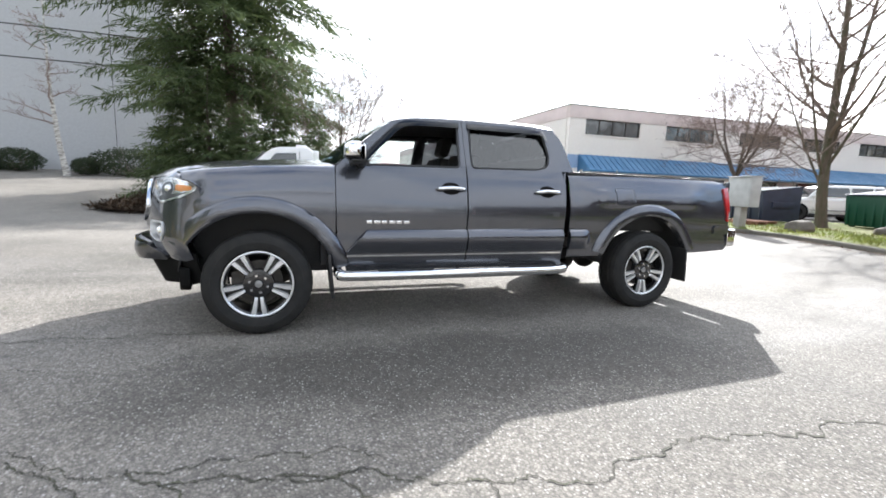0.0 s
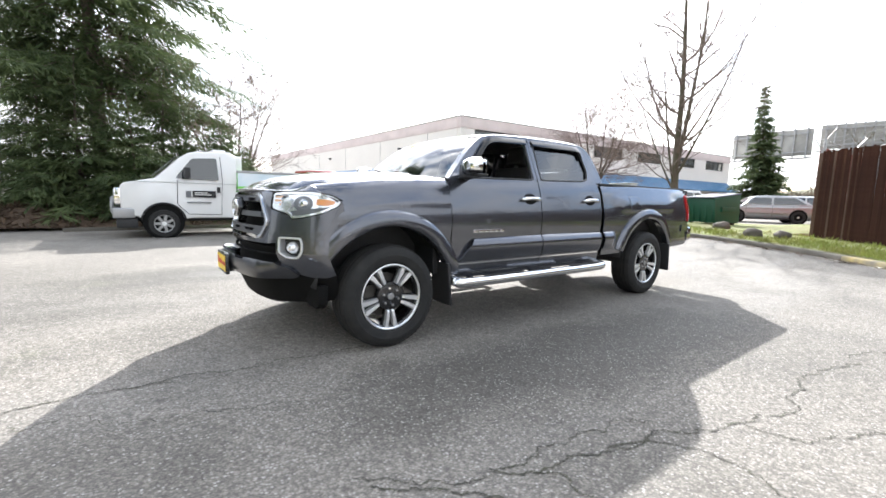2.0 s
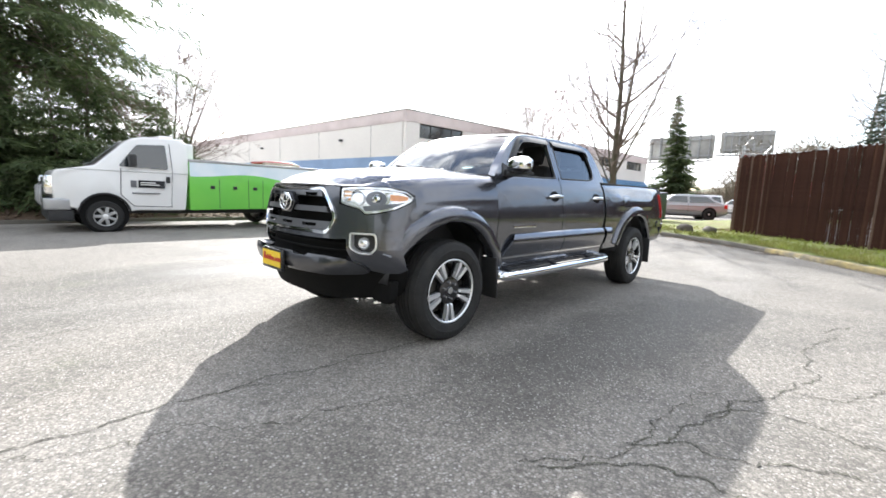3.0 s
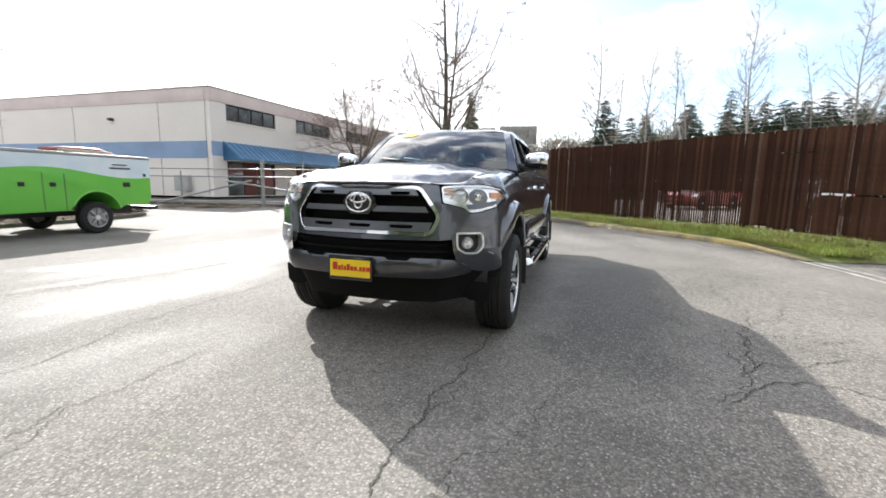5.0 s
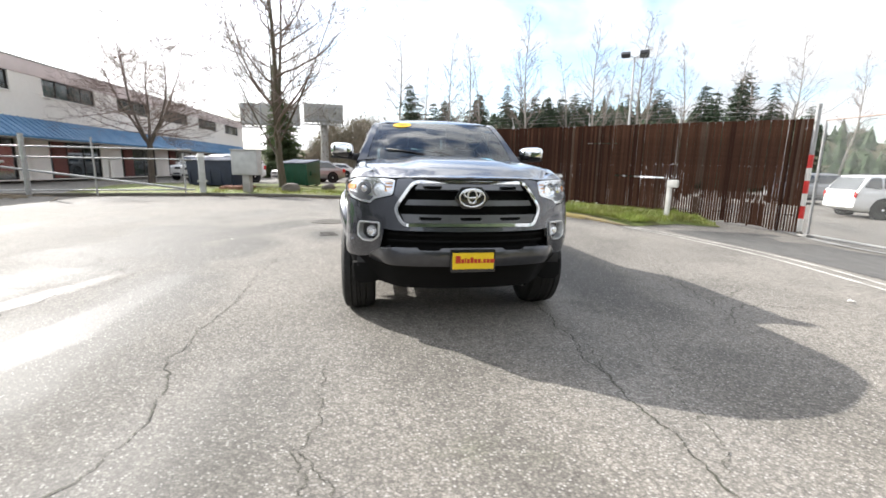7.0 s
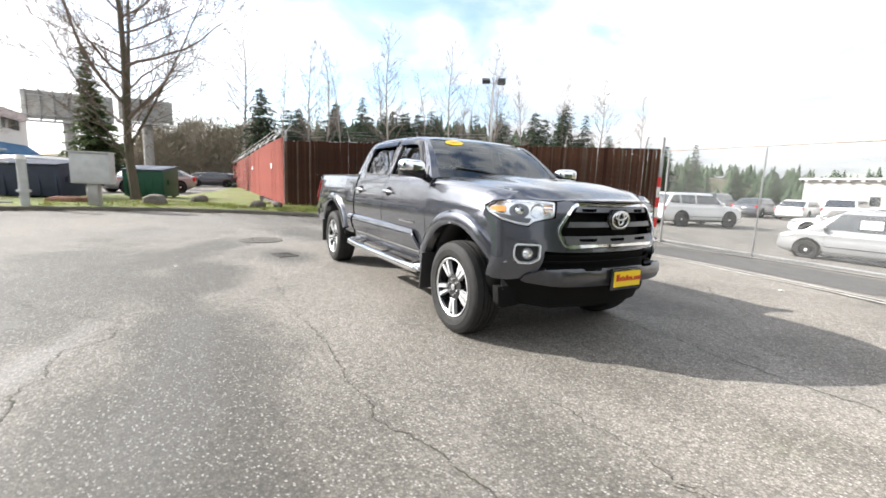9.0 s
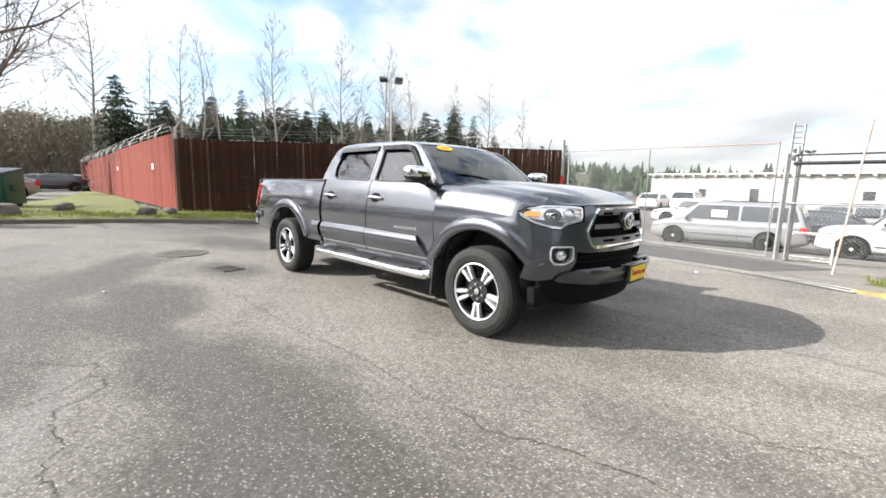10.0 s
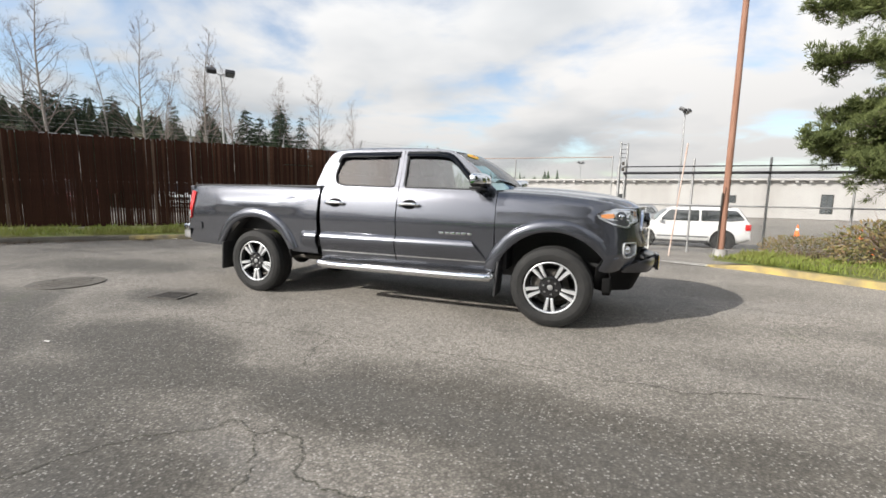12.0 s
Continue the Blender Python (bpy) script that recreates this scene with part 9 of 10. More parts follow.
# slender conifer by the hoardings
stand(fir("slender dark conifer with a bare pointed top", 10.6, 2.3, 44, "spruce", 34, 10, 16, 0.03, 0.3, 0.14, power=1.25, size=2.0), 38.0, 9.3, 0)

# pine that reaches over the yellow kerb
def pine(label, seed, boughs):
    rnd = random.Random(seed)
    root = thing("pine_tree", label=label, category="conifer")
    tv, tf, nv, nf, bv, bf = [], [], [], [], [], []
    tube_into(tv, tf, wander(rnd, Vector((0, 0, -0.1)), Vector((0, 0, 1)), 8.5, 8, 0.03, 0.05), [0.20 * (1 - i / 9 * 0.8) for i in range(9)], 9)
    for h, az, ln, rise, fat in boughs:
        way = Vector((math.cos(radians(az)), math.sin(radians(az)), rise))
        bp = wander(rnd, Vector((0, 0, h)), way, ln, 8, 0.06)
        tube_into(bv, bf, bp, [0.06 * (1 - j / 9) for j in range(9)], 5)
        for k in range(int(58 * ln)):
            g = rnd.uniform(0.18, 1.0)
            j = min(7, int(g * 8))
            p = bp[j].lerp(bp[j + 1], g * 8 - j)
            side = Vector((rnd.gauss(0, 1), rnd.gauss(0, 1), rnd.gauss(0.35, 0.6)))
            tw = wander(rnd, p, side, fat * rnd.uniform(0.3, 1.0) * (1.1 - 0.5 * g), 3, 0.2, 0.08)
            tube_into(bv, bf, tw, [0.010, 0.008, 0.006, 0.004], 3)
            for q in (tw[1], tw[2], tw[3], tw[3]):
                ax = (tw[3] - tw[2]).normalized()
                for b in range(20):
                    d = (ax * 0.7 + Vector((rnd.gauss(0, 0.6), rnd.gauss(0, 0.6), rnd.gauss(0.25, 0.55)))).normalized()
                    sd = d.cross(Vector((rnd.gauss(0, 1), rnd.gauss(0, 1), rnd.gauss(0, 1)))).normalized()
                    blade(nv, nf, q + Vector((rnd.gauss(0, 0.03), rnd.gauss(0, 0.03), rnd.gauss(0, 0.03))), d, sd, rnd.uniform(0.08, 0.15), 0.009)
    part("trunk", raw(tv, tf), "bark", root)
    tagged(part("branchwork", raw(bv, bf), "bark", root), kind="stuff")
    part("needles", raw(nv, nf), "pine", root, smooth=False)
    return root


stand(pine("sturdy pine with long level boughs of grey-green needles", 51,
           [(1.6, 20, 1.9, 0.12, 0.75), (1.9, 60, 1.8, 0.20, 0.75), (1.9, -25, 2.1, 0.10, 0.8), (2.2, 5, 2.1, 0.12, 0.8), (2.5, 40, 1.7, 0.25, 0.7), (2.5, 110, 1.6, 0.2, 0.7), (2.9, -10, 1.7, 0.2, 0.7), (2.9, 160, 1.8, 0.2, 0.7),
            (3.4, 30, 1.3, 0.3, 0.6), (2.0, 200, 2.0, 0.2, 0.7), (2.2, 250, 2.0, 0.2, 0.7), (3.0, 290, 1.8, 0.25, 0.7), (4.2, 20, 2.4, 0.08, 0.65), (4.5, 60, 2.3, 0.1, 0.65), (4.9, -20, 2.2, 0.15, 0.65), (5.3, 100, 1.8, 0.2, 0.6), (5.6, 180, 1.8, 0.2, 0.6), (4.7, 240, 2.0, 0.2, 0.6),
            (6.3, 40, 1.4, 0.4, 0.6), (6.7, 160, 1.3, 0.5, 0.6), (6.9, 280, 1.3, 0.5, 0.6)]), -8.1, -6.3, 0, 0.05)

# dry brambles behind the yellow kerb
br = stand(shrub("low tangle of dry brown and green brambles", (1.5, 0.8, 0.9), 61, "brush", 3600, 0.07, "bramble", "shrub", "brambles behind the kerb", 120), -7.2, -5.0, 30, 0.1)
for x, y, k, a in ((-8.6, -3.7, 0.9, 80), (-6.2, -6.3, 0.6, 140), (-9.8, -2.6, 1.0, 200), (-8.2, -6.4, 0.8, 10)):
    again(br, x, y, a, k, lift=0.1)

# row of firs and bare alders behind the yard
f1 = stand(fir("dark green fir behind the yard", 10.5, 3.5, 71, "spruce_far", 40, 6, 11, 0.03, 0.30, 0.16, group="firs behind the yard", slim=1.2, blades=2, size=1.8, power=0.85), 43.6, -3.8, 0)
f2 = stand(fir("dense dark fir behind the yard", 10.5, 3.1, 72, "spruce_far", 40, 6, 10, 0.03, 0.26, 0.15, group="firs behind the yard", slim=1.2, blades=2, power=0.85, size=1.8), 32.3, -33.5, 0)
f3 = stand(fir("thin ragged fir behind the yard", 11.0, 2.8, 73, "spruce_far", 34, 6, 9, 0.05, 0.4, 0.14, group="firs behind the yard", slim=1.2, blades=2, size=1.7, power=0.85), 52.5, -17.0, 0)
FIRS = [(45.0, -7.4, 0.86, 1), (42.5, -5.6, 0.8, 0), (44.1, -10.6, 0.95, 0), (47.0, -13.0, 0.8, 2), (50.0, -21.0, 0.9, 0), (56.0, -26.5, 1.05, 1), (62.9, -30.5, 1.2, 0), (61.3, -33.4, 1.2, 2), (45.1, -30.8, 0.92, 2), (41.3, -32.6, 0.98, 1),
        (36.1, -33.9, 0.98, 0), (34.5, -39.6, 1.0, 2), (36.6, -47.0, 0.9, 1), (44.6, -71.9, 1.0, 0), (40.7, -74.3, 0.95, 2), (48.1, -104.0, 0.8, 1), (41.5, -107.0, 0.65, 0), (39.7, -13.7, 0.82, 0), (37.6, -14.3, 0.84, 1), (39.6, -16.5, 0.92, 0), (36.5, -16.3, 0.86, 1), (39.2, -19.2, 0.92, 0), (37.0, -19.5, 0.92, 1), (38.6, -23.9, 0.86, 0), (39.0, -26.6, 0.92, 2), (37.2, -28.8, 1.0, 1), (38.9, -35.9, 1.12, 0), (35.3, -37.0, 1.16, 1),
        (48.3, -8.2, 0.9, 0), (49.3, -12.4, 1.02, 1), (50.2, -16.1, 1.15, 2), (48.0, -21.4, 1.05, 0), (44.4, -24.3, 1.0, 1)]
for x, y, k, v in FIRS:
    again((f1, f2, f3)[v], x, y, x * 53 % 360, k)
a1 = stand(bare_tree("tall slender bare alder with a pale trunk", 13.5, 0.13, 81, 1, 0.50, 0.30, "alder_bark", 36, 9, 4, 0.75, reach=1.7, group="bare alders behind the yard", least=0.0045, crown="alder"), 36.9, -6.5, 0)
a2 = stand(bare_tree("bare alder with a narrow crown of fine twigs", 15.0, 0.15, 82, 1, 0.58, 0.28, "alder_bark", 40, 9, 4, 0.7, reach=1.6, group="bare alders behind the yard", least=0.0045, crown="alder"), 34.4, -13.7, 0)
a3 = stand(bare_tree("thin bare alder with few side branches", 12.5, 0.11, 83, 1, 0.42, 0.38, "alder_bark", 30, 8, 4, 0.8, reach=1.6, group="bare alders behind the yard", least=0.0045, crown="alder"), 35.5, -18.1, 0)
ALDERS = [(52.6, -2.2, 1.40, 1), (35.5, -3.6, 0.92, 2), (39.5, -8.4, 1.05, 0), (38.9, -10.4, 1.05, 2), (37.8, -13.4, 0.98, 0), (34.1, -20.3, 1.0, 1), (36.0, -23.0, 1.0, 2), (34.4, -25.2, 1.05, 0), (37.7, -32.2, 1.0, 1), (34.9, -35.2, 1.05, 0), (33.1, -36.8, 1.0, 2), (31.3, -38.4, 1.0, 1), (31.1, -44.8, 1.0, 0),
          (30.5, -18.5, 0.9, 2), (28.0, -21.0, 1.0, 0)]
for x, y, k, v in ALDERS:
    again((a1, a2, a3)[v], x, y, y * 71 % 360, k)

# bare brown wood and the far hill
rnd = random.Random(90)
wv_, wf_ = [], []
for k in range(60000):
    cx, cy = 64 + rnd.gauss(0, 5), -16 + 30 * rnd.random()
    top = (7.8 + 2.6 * noise.noise(Vector((cy * 0.30, cx * 0.05, 0)))) * (1 - 0.75 * smoothstep(7.0, 11.0, cy))
    hgt = top * rnd.uniform(0.03, 1.0)
    d = Vector((rnd.gauss(0, 0.6), rnd.gauss(0, 0.6), 0.8)).normalized()
    sd = d.cross(Vector((rnd.gauss(0, 1), rnd.gauss(0, 1), 0.1))).normalized()
    blade(wv_, wf_, Vector((cx, cy, 0.1 + hgt)), d, sd, rnd.uniform(0.4, 1.1), rnd.uniform(0.015, 0.055))
thing("far_wood", raw(wv_, wf_), "woods", "belt of bare brown trees beyond the street", "woodland", kind="stuff", smooth=False)
verts, faces = [], []
NA, NR = 120, 9
for i in range(NA + 1):
    az = radians(-155 + 185 * i / NA)
    top = 15.5 * math.exp(-((math.degrees(az) + 27) / 30) ** 2) + 8.5 * math.exp(-((math.degrees(az) + 126) / 16) ** 2) + 3.2 + 1.6 * noise.noise(Vector((i * 0.21, 0, 0)))
    for j in range(NR):
        t = j / (NR - 1)
        dist = 120 + 130 * t
        verts.append((dist * math.cos(az), dist * math.sin(az), -1.5 + top * smoothstep(0, 0.75, t) * (1.55) + 0.8 * noise.noise(Vector((i * 0.5, j * 0.9, 3)))))
for i in range(NA):
    for j in range(NR - 1):
        a = i * NR + j
        faces.append((a, a + 1, a + NR + 1, a + NR))
bm = raw(verts, faces)
bmesh.ops.recalc_face_normals(bm, faces=bm.faces)
if sum(f.normal.z for f in bm.faces) < 0:
    bmesh.ops.reverse_faces(bm, faces=list(bm.faces))
thing("hillside", bm, "hill", "low wooded hillside in the distance", "hill", kind="structure")
fv, ff = [], []
for k in range(900):
    az = radians(rnd.uniform(-85, 8))
    dist = rnd.uniform(125, 215)
    t = (dist - 120) / 130
    top = 15.5 * math.exp(-((math.degrees(az) + 27) / 30) ** 2) + 3.2
    z = -1.5 + top * smoothstep(0, 0.75, t) * 1.55
    hgt, rad = rnd.uniform(3, 6.5) * (1.5 if rnd.random() < 0.12 else 1), rnd.uniform(1.5, 2.8)
    c = Vector((dist * math.cos(az), dist * math.sin(az), z - 0.5))
    for tier in range(5):
        z0, r0 = hgt * (0.12 + tier * 0.16), rad * (1 - tier * 0.17) * rnd.uniform(0.85, 1.1)
        n = 7
        i0 = len(fv)
        a0 = rnd.uniform(0, 6)
        for q in range(n):
            a = a0 + q * math.tau / n
            rr = r0 * rnd.uniform(0.6, 1.15)
            fv.append(c + Vector((rr * math.cos(a), rr * math.sin(a), z0 + rnd.uniform(-0.3, 0.3))))
        fv.append(c + Vector((0, 0, z0 + hgt * 0.34)))
        ff += [(i0 + q, i0 + (q + 1) % n, i0 + n) for q in range(n)]
thing("far_firs", raw(fv, ff), "spruce_far", "hundreds of small firs on the far hillside", "woodland", kind="stuff", smooth=False)

# grass blades on the verges, thickest along the kerb and the fence foot
def grass(line, side, d0, d1, count, seed, high, label, foot=0.11):
    rnd2 = random.Random(seed)
    pts = [Vector(p) for p in spline(line, 6)]
    v, f = [], []
    for k in range(count):
        t = rnd2.random() * (len(pts) - 1)
        i = min(len(pts) - 2, int(t))
        p = pts[i].lerp(pts[i + 1], t - i)
        n = (pts[i + 1] - pts[i]).normalized()
        n = Vector((-n.y, n.x)) * side
        d = d0 + (d1 - d0) * rnd2.random() ** 1.5
        q = p + n * d
        tuft = noise.noise(Vector((q.x * 0.8, q.y * 0.8, seed))) + 0.6 * noise.noise(Vector((q.x * 2.7, q.y * 2.7, seed)))
        if tuft < 0.0 and rnd2.random() < 0.78:
            continue
        up = Vector((rnd2.gauss(0, 0.35), rnd2.gauss(0, 0.35), 1)).normalized()
        sd = up.cross(Vector((rnd2.gauss(0, 1), rnd2.gauss(0, 1), 0))).normalized()
        h = high * rnd2.uniform(0.4, 1.2) * (1.0 + 0.9 * max(0.0, tuft))
        blade(v, f, Vector((q.x, q.y, ground_z(q.x, q.y) + foot)), up, sd, h, 0.009)
    thing("grass", raw(v, f), "grass", label, "grass", kind="stuff", smooth=False)


grass(LAWN, 1, 0.18, 2.6, 15000, 5, 0.11, "short green grass blades on the verge")
grass([(9.25, 0.0), (7.7, -1.9), (6.1, -3.4), (4.7, -4.6), (3.6, -5.1)], 1, 0.2, 3.2, 11000, 6, 0.10, "longer green grass at the foot of the fence")
grass([(3.95, -5.4), (4.3, -6.3), (4.45, -7.1), (4.35, -7.6), (4.25, -8.1)], 1, 0.02, 1.5, 3600, 8, 0.13, "thin green grass round the card reader", 0.03)
grass(KERB_RIGHT[:5], 1, 0.2, 2.6, 9000, 7, 0.12, "short grass behind the yellow kerb")


# ---------------------------------------------------------------- cracks, litter and fence slats
crack([(-1.75, -0.80), (-2.07, -0.79), (-2.52, -0.72), (-2.73, -0.77), (-3.16, -0.68), (-3.37, -0.71), (-3.64, -0.68), (-4.05, -0.68), (-5.2, -0.60), (-6.8, -0.75)], 1, 0.011, 0.10)
crack([(-2.73, -0.77), (-3.04, -0.76), (-3.10, -0.80), (-3.37, -0.71)], 2, 0.006)
crack([(1.33, 1.94), (0.54, 1.95), (-0.10, 1.97), (-0.85, 1.95), (-1.45, 1.93), (-2.03, 1.93), (-2.58, 1.93), (-3.25, 1.78), (-3.9, 1.80), (-5.4, 1.95)], 3, 0.008, 0.10)
crack([(-0.10, 1.97), (-0.20, 2.32), (-0.30, 2.55)], 4, 0.007)
crack([(-1.45, 1.93), (-1.30, 1.72), (-1.1, 1.66)], 5, 0.005)
crack([(0.9, 4.6), (0.06, 4.0), (-0.02, 3.80), (-0.14, 3.60), (-0.34, 3.46), (-0.42, 3.30), (-0.62, 3.36), (-0.74, 3.48), (-0.80, 3.57)], 6, 0.007)
crack([(-0.65, 3.36), (-0.72, 3.29), (-0.87, 3.30), (-1.02, 3.47), (-1.06, 3.56), (-1.20, 3.58), (-1.45, 3.55), (-1.80, 3.60), (-2.4, 3.75)], 7, 0.008)
crack([(-0.84, 3.57), (-0.95, 3.85), (-0.90, 4.2), (-1.1, 4.7)], 8, 0.006)
crack([(-3.0, 0.98), (-3.21, 0.96), (-3.57, 0.93), (-3.92, 0.93), (-4.19, 0.80), (-5.2, 0.85)], 9, 0.006)
crack([(-3.78, 1.02), (-4.13, 0.94)], 10, 0.006)
crack([(-2.6, -1.45), (-3.13, -1.23), (-3.83, -0.90), (-4.19, -0.75)], 11, 0.006)
crack([(-1.20, -2.60), (-1.83, -2.43), (-2.06, -2.45), (-2.46, -2.33), (-2.66, -2.15)], 12, 0.008)
crack([(-2.62, -2.22), (-2.50, -2.32), (-2.38, -2.43), (-2.26, -2.54), (-2.2, -2.9), (-2.35, -3.4)], 13, 0.010)
crack([(-2.16, -2.40), (-2.00, -2.54), (-1.71, -2.59), (-1.38, -2.66), (-1.10, -2.77), (-0.83, -2.85), (-0.3, -2.95), (0.5, -2.9), (1.5, -3.1)], 14, 0.011)
crack([(-2.04, -2.51), (-1.94, -2.64), (-1.92, -2.85), (-1.7, -3.2)], 15, 0.010)
crack([(-1.59, -2.59), (-1.53, -2.66), (-1.29, -2.66)], 16, 0.008)
crack([(-1.38, -2.66), (-1.25, -2.9), (-1.35, -3.2), (-1.1, -3.6)], 17, 0.009)
crack([(-0.83, -2.85), (-0.7, -3.15), (-0.2, -3.4)], 18, 0.008)

def scrap(x, y, size, seed, material, label, category="litter"):
    rnd2 = random.Random(seed)
    bm = bmesh.new()
    n = 7
    vs = [bm.verts.new((size * rnd2.uniform(0.5, 1) * math.cos(k * math.tau / n), size * 0.6 * rnd2.uniform(0.5, 1) * math.sin(k * math.tau / n), rnd2.uniform(0.004, 0.02))) for k in range(n)]
    bm.faces.new(vs)
    bmesh.ops.triangulate(bm, faces=list(bm.faces))
    thicken(bm, 0.004)
    return thing("litter", bm, material, label, category, group="scraps on the ground", at=pose(x, y, ground_z(x, y) + 0.004, 0, 0, rnd2.uniform(0, 360)), smooth=False)


scrap(1.9, 3.0, 0.035, 1, "litter", "flat pale scrap of paper on the asphalt")
scrap(7.4, -2.2, 0.08, 2, "litter", "small pale scrap beside the kerb")
scrap(6.9, -2.8, 0.11, 3, "litter", "crumpled pale scrap beside the kerb")
scrap(-2.2, -3.9, 0.05, 4, "litter", "tiny pale scrap on the drive")
scrap(-4.35, -0.35, 0.022, 5, "rock", "small dark pebble on the asphalt", "pebble")
scrap(-4.8, 0.35, 0.020, 6, "rock", "small dark pebble on the asphalt", "pebble")
# leaf litter along the kerb foot
rnd = random.Random(4)
v, f = [], []
kp = [Vector(p) for p in spline(KERB, 6)]
for k in range(1500):
    t = rnd.random() * (len(kp) - 1)
    i = min(len(kp) - 2, int(t))
    p = kp[i].lerp(kp[i + 1], t - i)
    n = (kp[i + 1] - kp[i]).normalized()
    q = p - Vector((-n.y, n.x)) * abs(rnd.gauss(0, 0.14))
    d = Vector((rnd.gauss(0, 1), rnd.gauss(0, 1), 0.15)).normalized()
    blade(v, f, Vector((q.x, q.y, ground_z(q.x, q.y) + rnd.uniform(0.006, 0.03))), d, d.cross(Vector((0, 0, 1))), rnd.uniform(0.03, 0.07), 0.014)
thing("leaf_litter", raw(v, f), "soil", "brown leaf litter and grit along the kerb", "leaves", kind="stuff", smooth=False)

# bark chips on the mulch bed
v, f = [], []
bp_ = [Vector(p) for p in spline(BED, 6)]
for k in range(5200):
    t = rnd.random() ** 1.3 * (len(bp_) - 1)
    i = min(len(bp_) - 2, int(t))
    p = bp_[i].lerp(bp_[i + 1], t - i)
    n = (bp_[i + 1] - bp_[i]).normalized()
    d = 0.05 + 2.2 * rnd.random() ** 1.4
    q = p + Vector((-n.y, n.x)) * d
    rise = 0.10 + 0.14 * smoothstep(0.1, 0.8, d) + 0.14 * smoothstep(0.7, 1.6, d)
    w = Vector((rnd.gauss(0, 1), rnd.gauss(0, 1), rnd.gauss(0.2, 0.35))).normalized()
    blade(v, f, Vector((q.x, q.y, ground_z(q.x, q.y) + rise * min(1.0, t / 3 + 0.5) + rnd.uniform(-0.02, 0.07))), w, w.cross(Vector((rnd.gauss(0, 0.4), 0.2, 1))).normalized(), rnd.uniform(0.08, 0.26), rnd.uniform(0.012, 0.035))
thing("bark_chips", raw(v, f), "soil", "loose brown bark chips on the mulch bed", "mulch", kind="stuff", smooth=False)

# leaf litter in the gutter, and fallen sticks at the railing
rnd = random.Random(141)
gut = [Vector(p) for p in spline(KERB[1:8], 6)]
v, f = [], []
for k in range(2600):
    t = rnd.random() * (len(gut) - 1.001)
    i = int(t)
    n = (gut[i + 1] - gut[i]).normalized()
    p = gut[i].lerp(gut[i + 1], t - i)
    if noise.noise(Vector((p.x * 0.9, p.y * 0.9, 4))) < -0.05 and rnd.random() < 0.8:
        continue
    q = p - Vector((-n.y, n.x)) * (0.03 + abs(rnd.gauss(0, 0.16)))
    w = Vector((rnd.gauss(0, 1), rnd.gauss(0, 1), rnd.gauss(0.1, 0.15))).normalized()
    blade(v, f, Vector((q.x, q.y, ground_z(q.x, q.y) + rnd.uniform(0.004, 0.02))), w, w.cross(Vector((0, rnd.gauss(0, 0.2), 1))).normalized(), rnd.uniform(0.03, 0.09), rnd.uniform(0.012, 0.03))
thing("leaf_litter", raw(v, f), "soil", "brown leaf litter lying in the gutter", "leaf litter", kind="stuff", smooth=False)
v, f = [], []
for k in range(46):
    p = Vector((8.0, 14.2)).lerp(Vector((9.6, 10.8)), rnd.random()) + Vector((rnd.gauss(0, 0.22), rnd.gauss(0, 0.22)))
    a, ln, h = rnd.gauss(1.9, 0.5), rnd.uniform(0.4, 1.5), rnd.uniform(0.012, 0.10)
    b0 = Vector((p.x, p.y, ground_z(p.x, p.y) + h))
    b1 = b0 + Vector((math.cos(a) * ln, math.sin(a) * ln, rnd.gauss(0, 0.05)))
    b1.z = max(b1.z, ground_z(b1.x, b1.y) + 0.012)
    tube_into(v, f, [b0, b0.lerp(b1, 0.5) + Vector((rnd.gauss(0, 0.05), rnd.gauss(0, 0.05), 0.02)), b1], [rnd.uniform(0.012, 0.03), 0.014, 0.006], 5)
thing("fallen_sticks", raw(v, f), "pale_stick", "pale fallen sticks and broken timber by the railing", "sticks", kind="stuff", smooth=False)

# slats: brown run, one object each; worn ones are notched or gapped
PITCH = 0.0615


def slat_mesh(pieces, material):
    bm = bmesh.new()
    for half, z0, z1 in pieces:
        put_box(bm, (-half, -0.006, z0), (half, 0.006, z1))
    return mesh_of(bm, material, smooth=False)


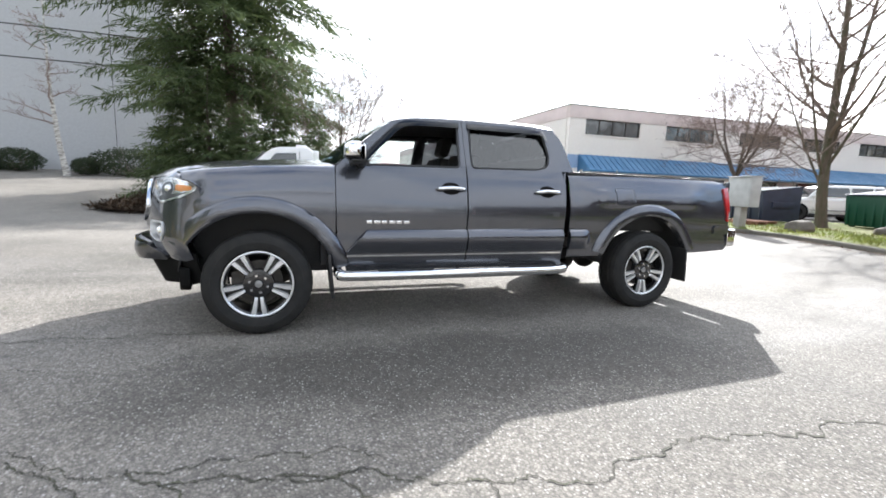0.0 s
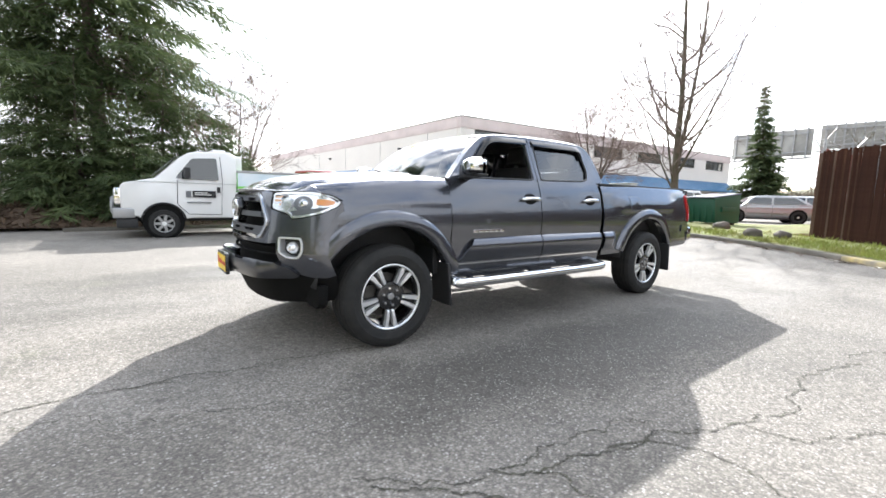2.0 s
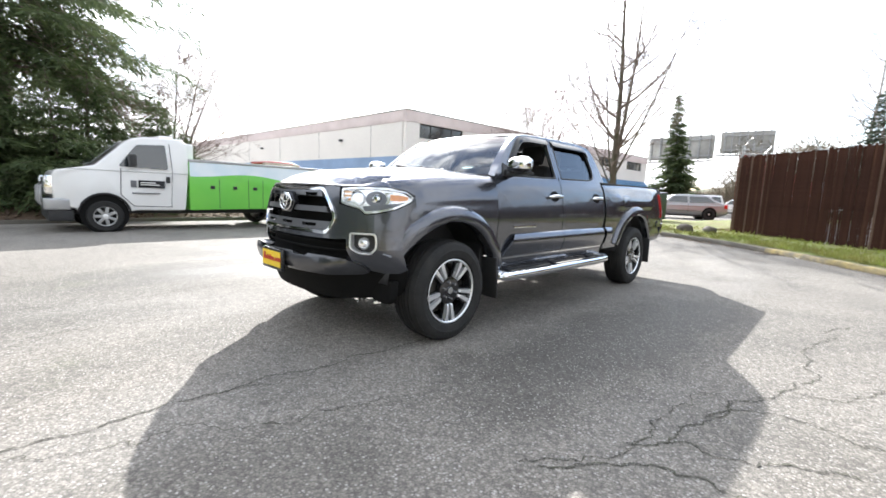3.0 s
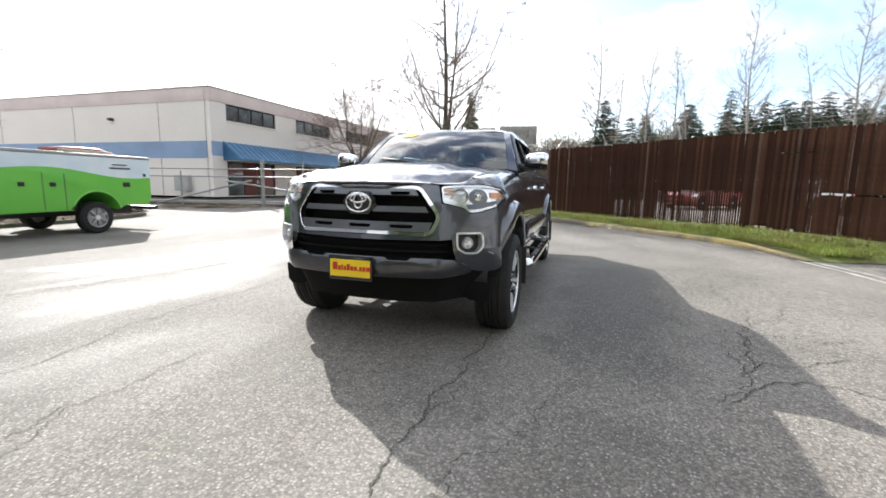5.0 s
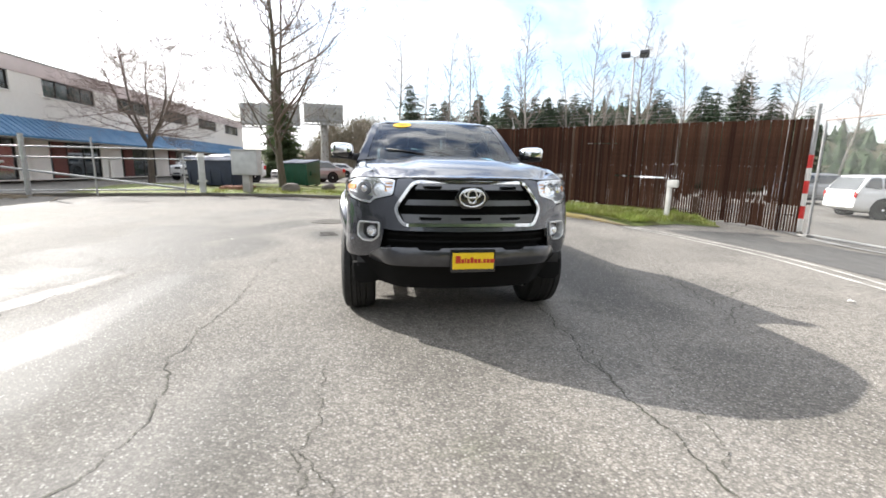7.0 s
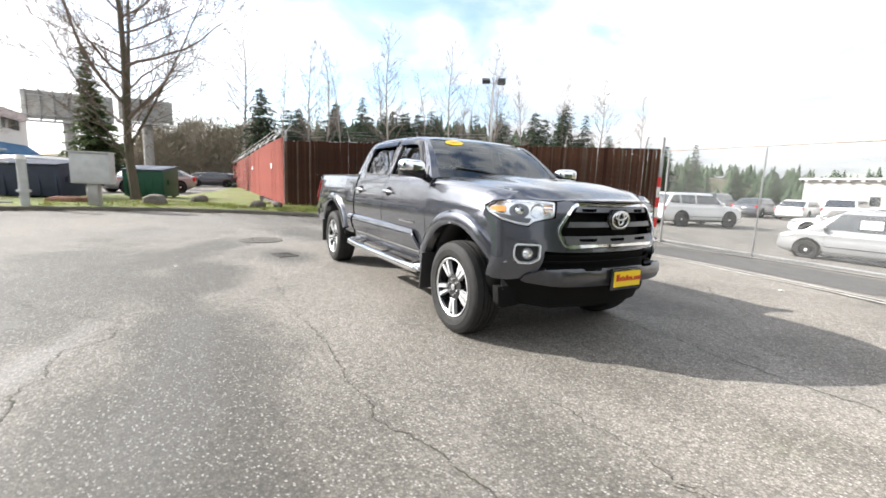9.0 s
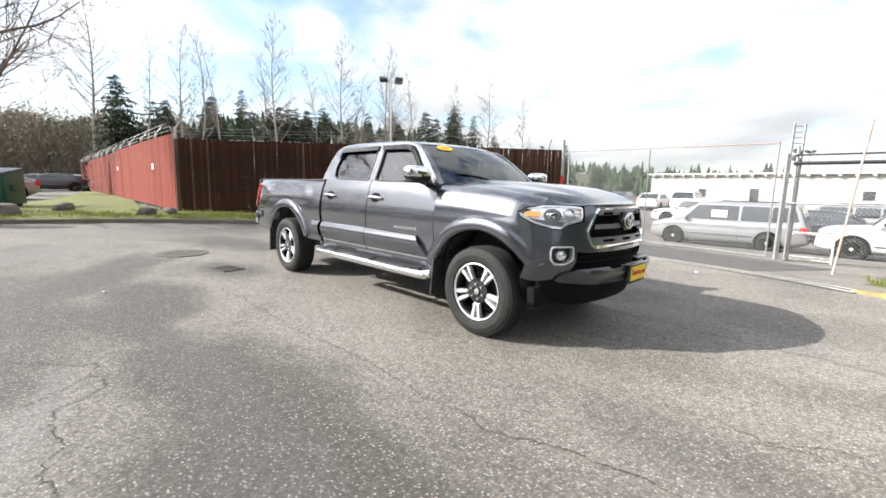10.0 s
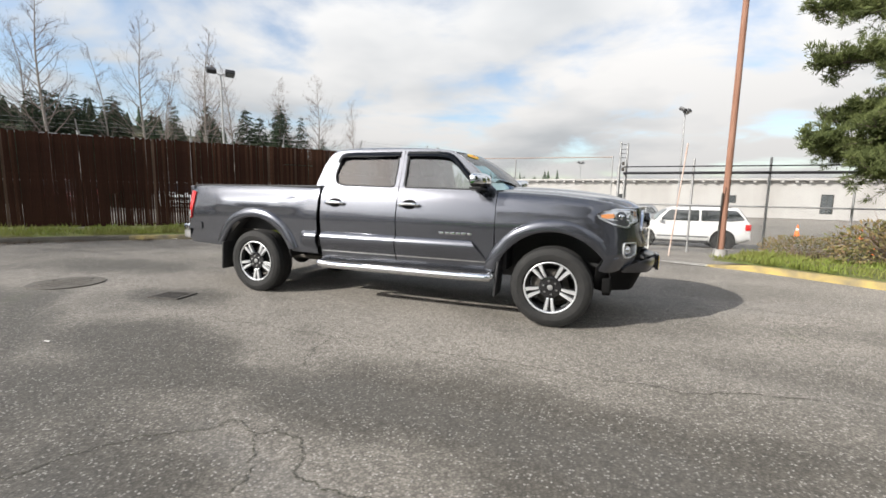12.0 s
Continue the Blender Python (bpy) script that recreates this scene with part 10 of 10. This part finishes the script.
SLAT = {}
for shade in ("slat", "slat_worn", "slat_grey"):
    SLAT[shade] = {
        "whole": [slat_mesh([(0.0300, 0.04, FTOP + d)], shade) for d in (0.0, -0.02, 0.025)],
        "row_mid": [slat_mesh([(0.0300, 0.04, 1.01), (0.014, 1.01, 1.055), (0.0300, 1.055, FTOP)], shade), slat_mesh([(0.0300, 0.04, 1.00), (0.0300, 1.05, FTOP)], shade)],
        "row_high": [slat_mesh([(0.0300, 0.04, 1.97), (0.014, 1.97, 2.0), (0.0300, 2.0, FTOP)], shade), slat_mesh([(0.0300, 0.04, 1.965), (0.0300, 1.995, FTOP)], shade)],
        "row_low": [slat_mesh([(0.0300, 0.14, FTOP)], shade), slat_mesh([(0.014, 0.04, 0.13), (0.0300, 0.13, FTOP)], shade)],
        "comb": [slat_mesh([(0.0195, 0.02, 0.62), (0.0300, 0.62, FTOP)], shade), slat_mesh([(0.0245, 0.0, 0.55), (0.027, 0.55, 1.25), (0.0300, 1.25, FTOP)], shade)],
        "holed": [slat_mesh([(0.0300, 0.04, 0.58), (0.015, 0.58, 0.66), (0.0295, 0.66, 0.78), (0.013, 0.78, 0.92), (0.0300, 0.92, FTOP)], shade), slat_mesh([(0.0300, 0.04, 0.66), (0.018, 0.66, 1.0), (0.0300, 1.0, FTOP)], shade)],
        "picket": [slat_mesh([(0.0185, 0.10, 0.95), (0.0300, 0.95, FTOP)], shade), slat_mesh([(0.0215, 0.06, 1.02), (0.0300, 1.02, FTOP)], shade)],
        "thin": [slat_mesh([(0.0262, 0.04, FTOP)], shade)],
    }
rnd = random.Random(12)
yaw = math.degrees(math.atan2(fdir.y, fdir.x))
count = int(flen / PITCH)
for k in range(count):
    p = along_fence(0.05 + k * PITCH)
    t = k / count
    z = ground_z(p.x, p.y) + 0.10 * (1 - smoothstep(0.5, 0.75, t)) + 0.01
    m = pose(p.x, p.y, z, rnd.gauss(0, 0.2), rnd.gauss(0, 0.12), yaw + rnd.gauss(0, 3.5)) @ Matrix.Diagonal((1, 1, (FLEVEL + FTOP - z) / FTOP, 1))
    draw = rnd.random()
    # paler towards the gate: weathering, plus light through the gaps put into the colour
    worn = smoothstep(0.40, 0.75, t + rnd.gauss(0, 0.06))
    shade = "slat_grey" if draw < 0.03 + 0.07 * worn else "slat_worn" if rnd.random() < 0.06 + 0.85 * worn else "slat"
    how = "whole"
    if 0.64 < t < 0.745 and rnd.random() < 0.9:
        how = "row_mid"
    elif 0.56 < t < 0.65 and rnd.random() < 0.75:
        how = "row_high"
    elif 0.22 < t < 0.515 and rnd.random() < 0.25 + 0.7 * smoothstep(0.30, 0.45, t):
        how = "picket"
    elif 0.53 < t < 0.61 and rnd.random() < 0.8:
        how = "row_low"
    elif (0.80 < t < 0.825 or 0.90 < t < 0.94) and rnd.random() < 0.7:
        how = "holed"
    elif t > 0.73 and rnd.random() < 0.85:
        how = "comb"
    elif rnd.random() < 0.10 + 0.25 * worn:
        how = "thin"
    share("slat", rnd.choice(SLAT[shade][how]), fence, m)
# faded red run: the nearest slats singly, the far ones joined
red_mesh = mesh_of(box((-0.045, -0.006, 0.03), (0.045, 0.006, FTOP), 0.0), "slat_red", smooth=False)
ryaw = math.degrees(math.atan2(rdir.y, rdir.x))
for k in range(150):
    p = CORNER + rdir * (0.1 + k * 0.094)
    share("slat", red_mesh, rfence, pose(p.x, p.y, ground_z(p.x, p.y) + 0.10, 0, rnd.gauss(0, 0.2), ryaw + rnd.gauss(0, 1.5)))
v, f = [], []
d = 0.1 + 150 * 0.094
while d < rlen:
    p = CORNER + rdir * d
    z = ground_z(min(p.x, 16), p.y) + 0.05
    i = len(v)
    for dx, dz in ((-0.045, 0), (0.045, 0), (0.045, FTOP), (-0.045, FTOP)):
        q = p + rdir * dx
        v.append((q.x, q.y + rnd.uniform(-0.006, 0.006), z + dz))
    f.append((i, i + 1, i + 2, i + 3))
    d += 0.094
tagged(part("far_slats", raw(v, f), "slat_red", rfence, smooth=False), kind="stuff")
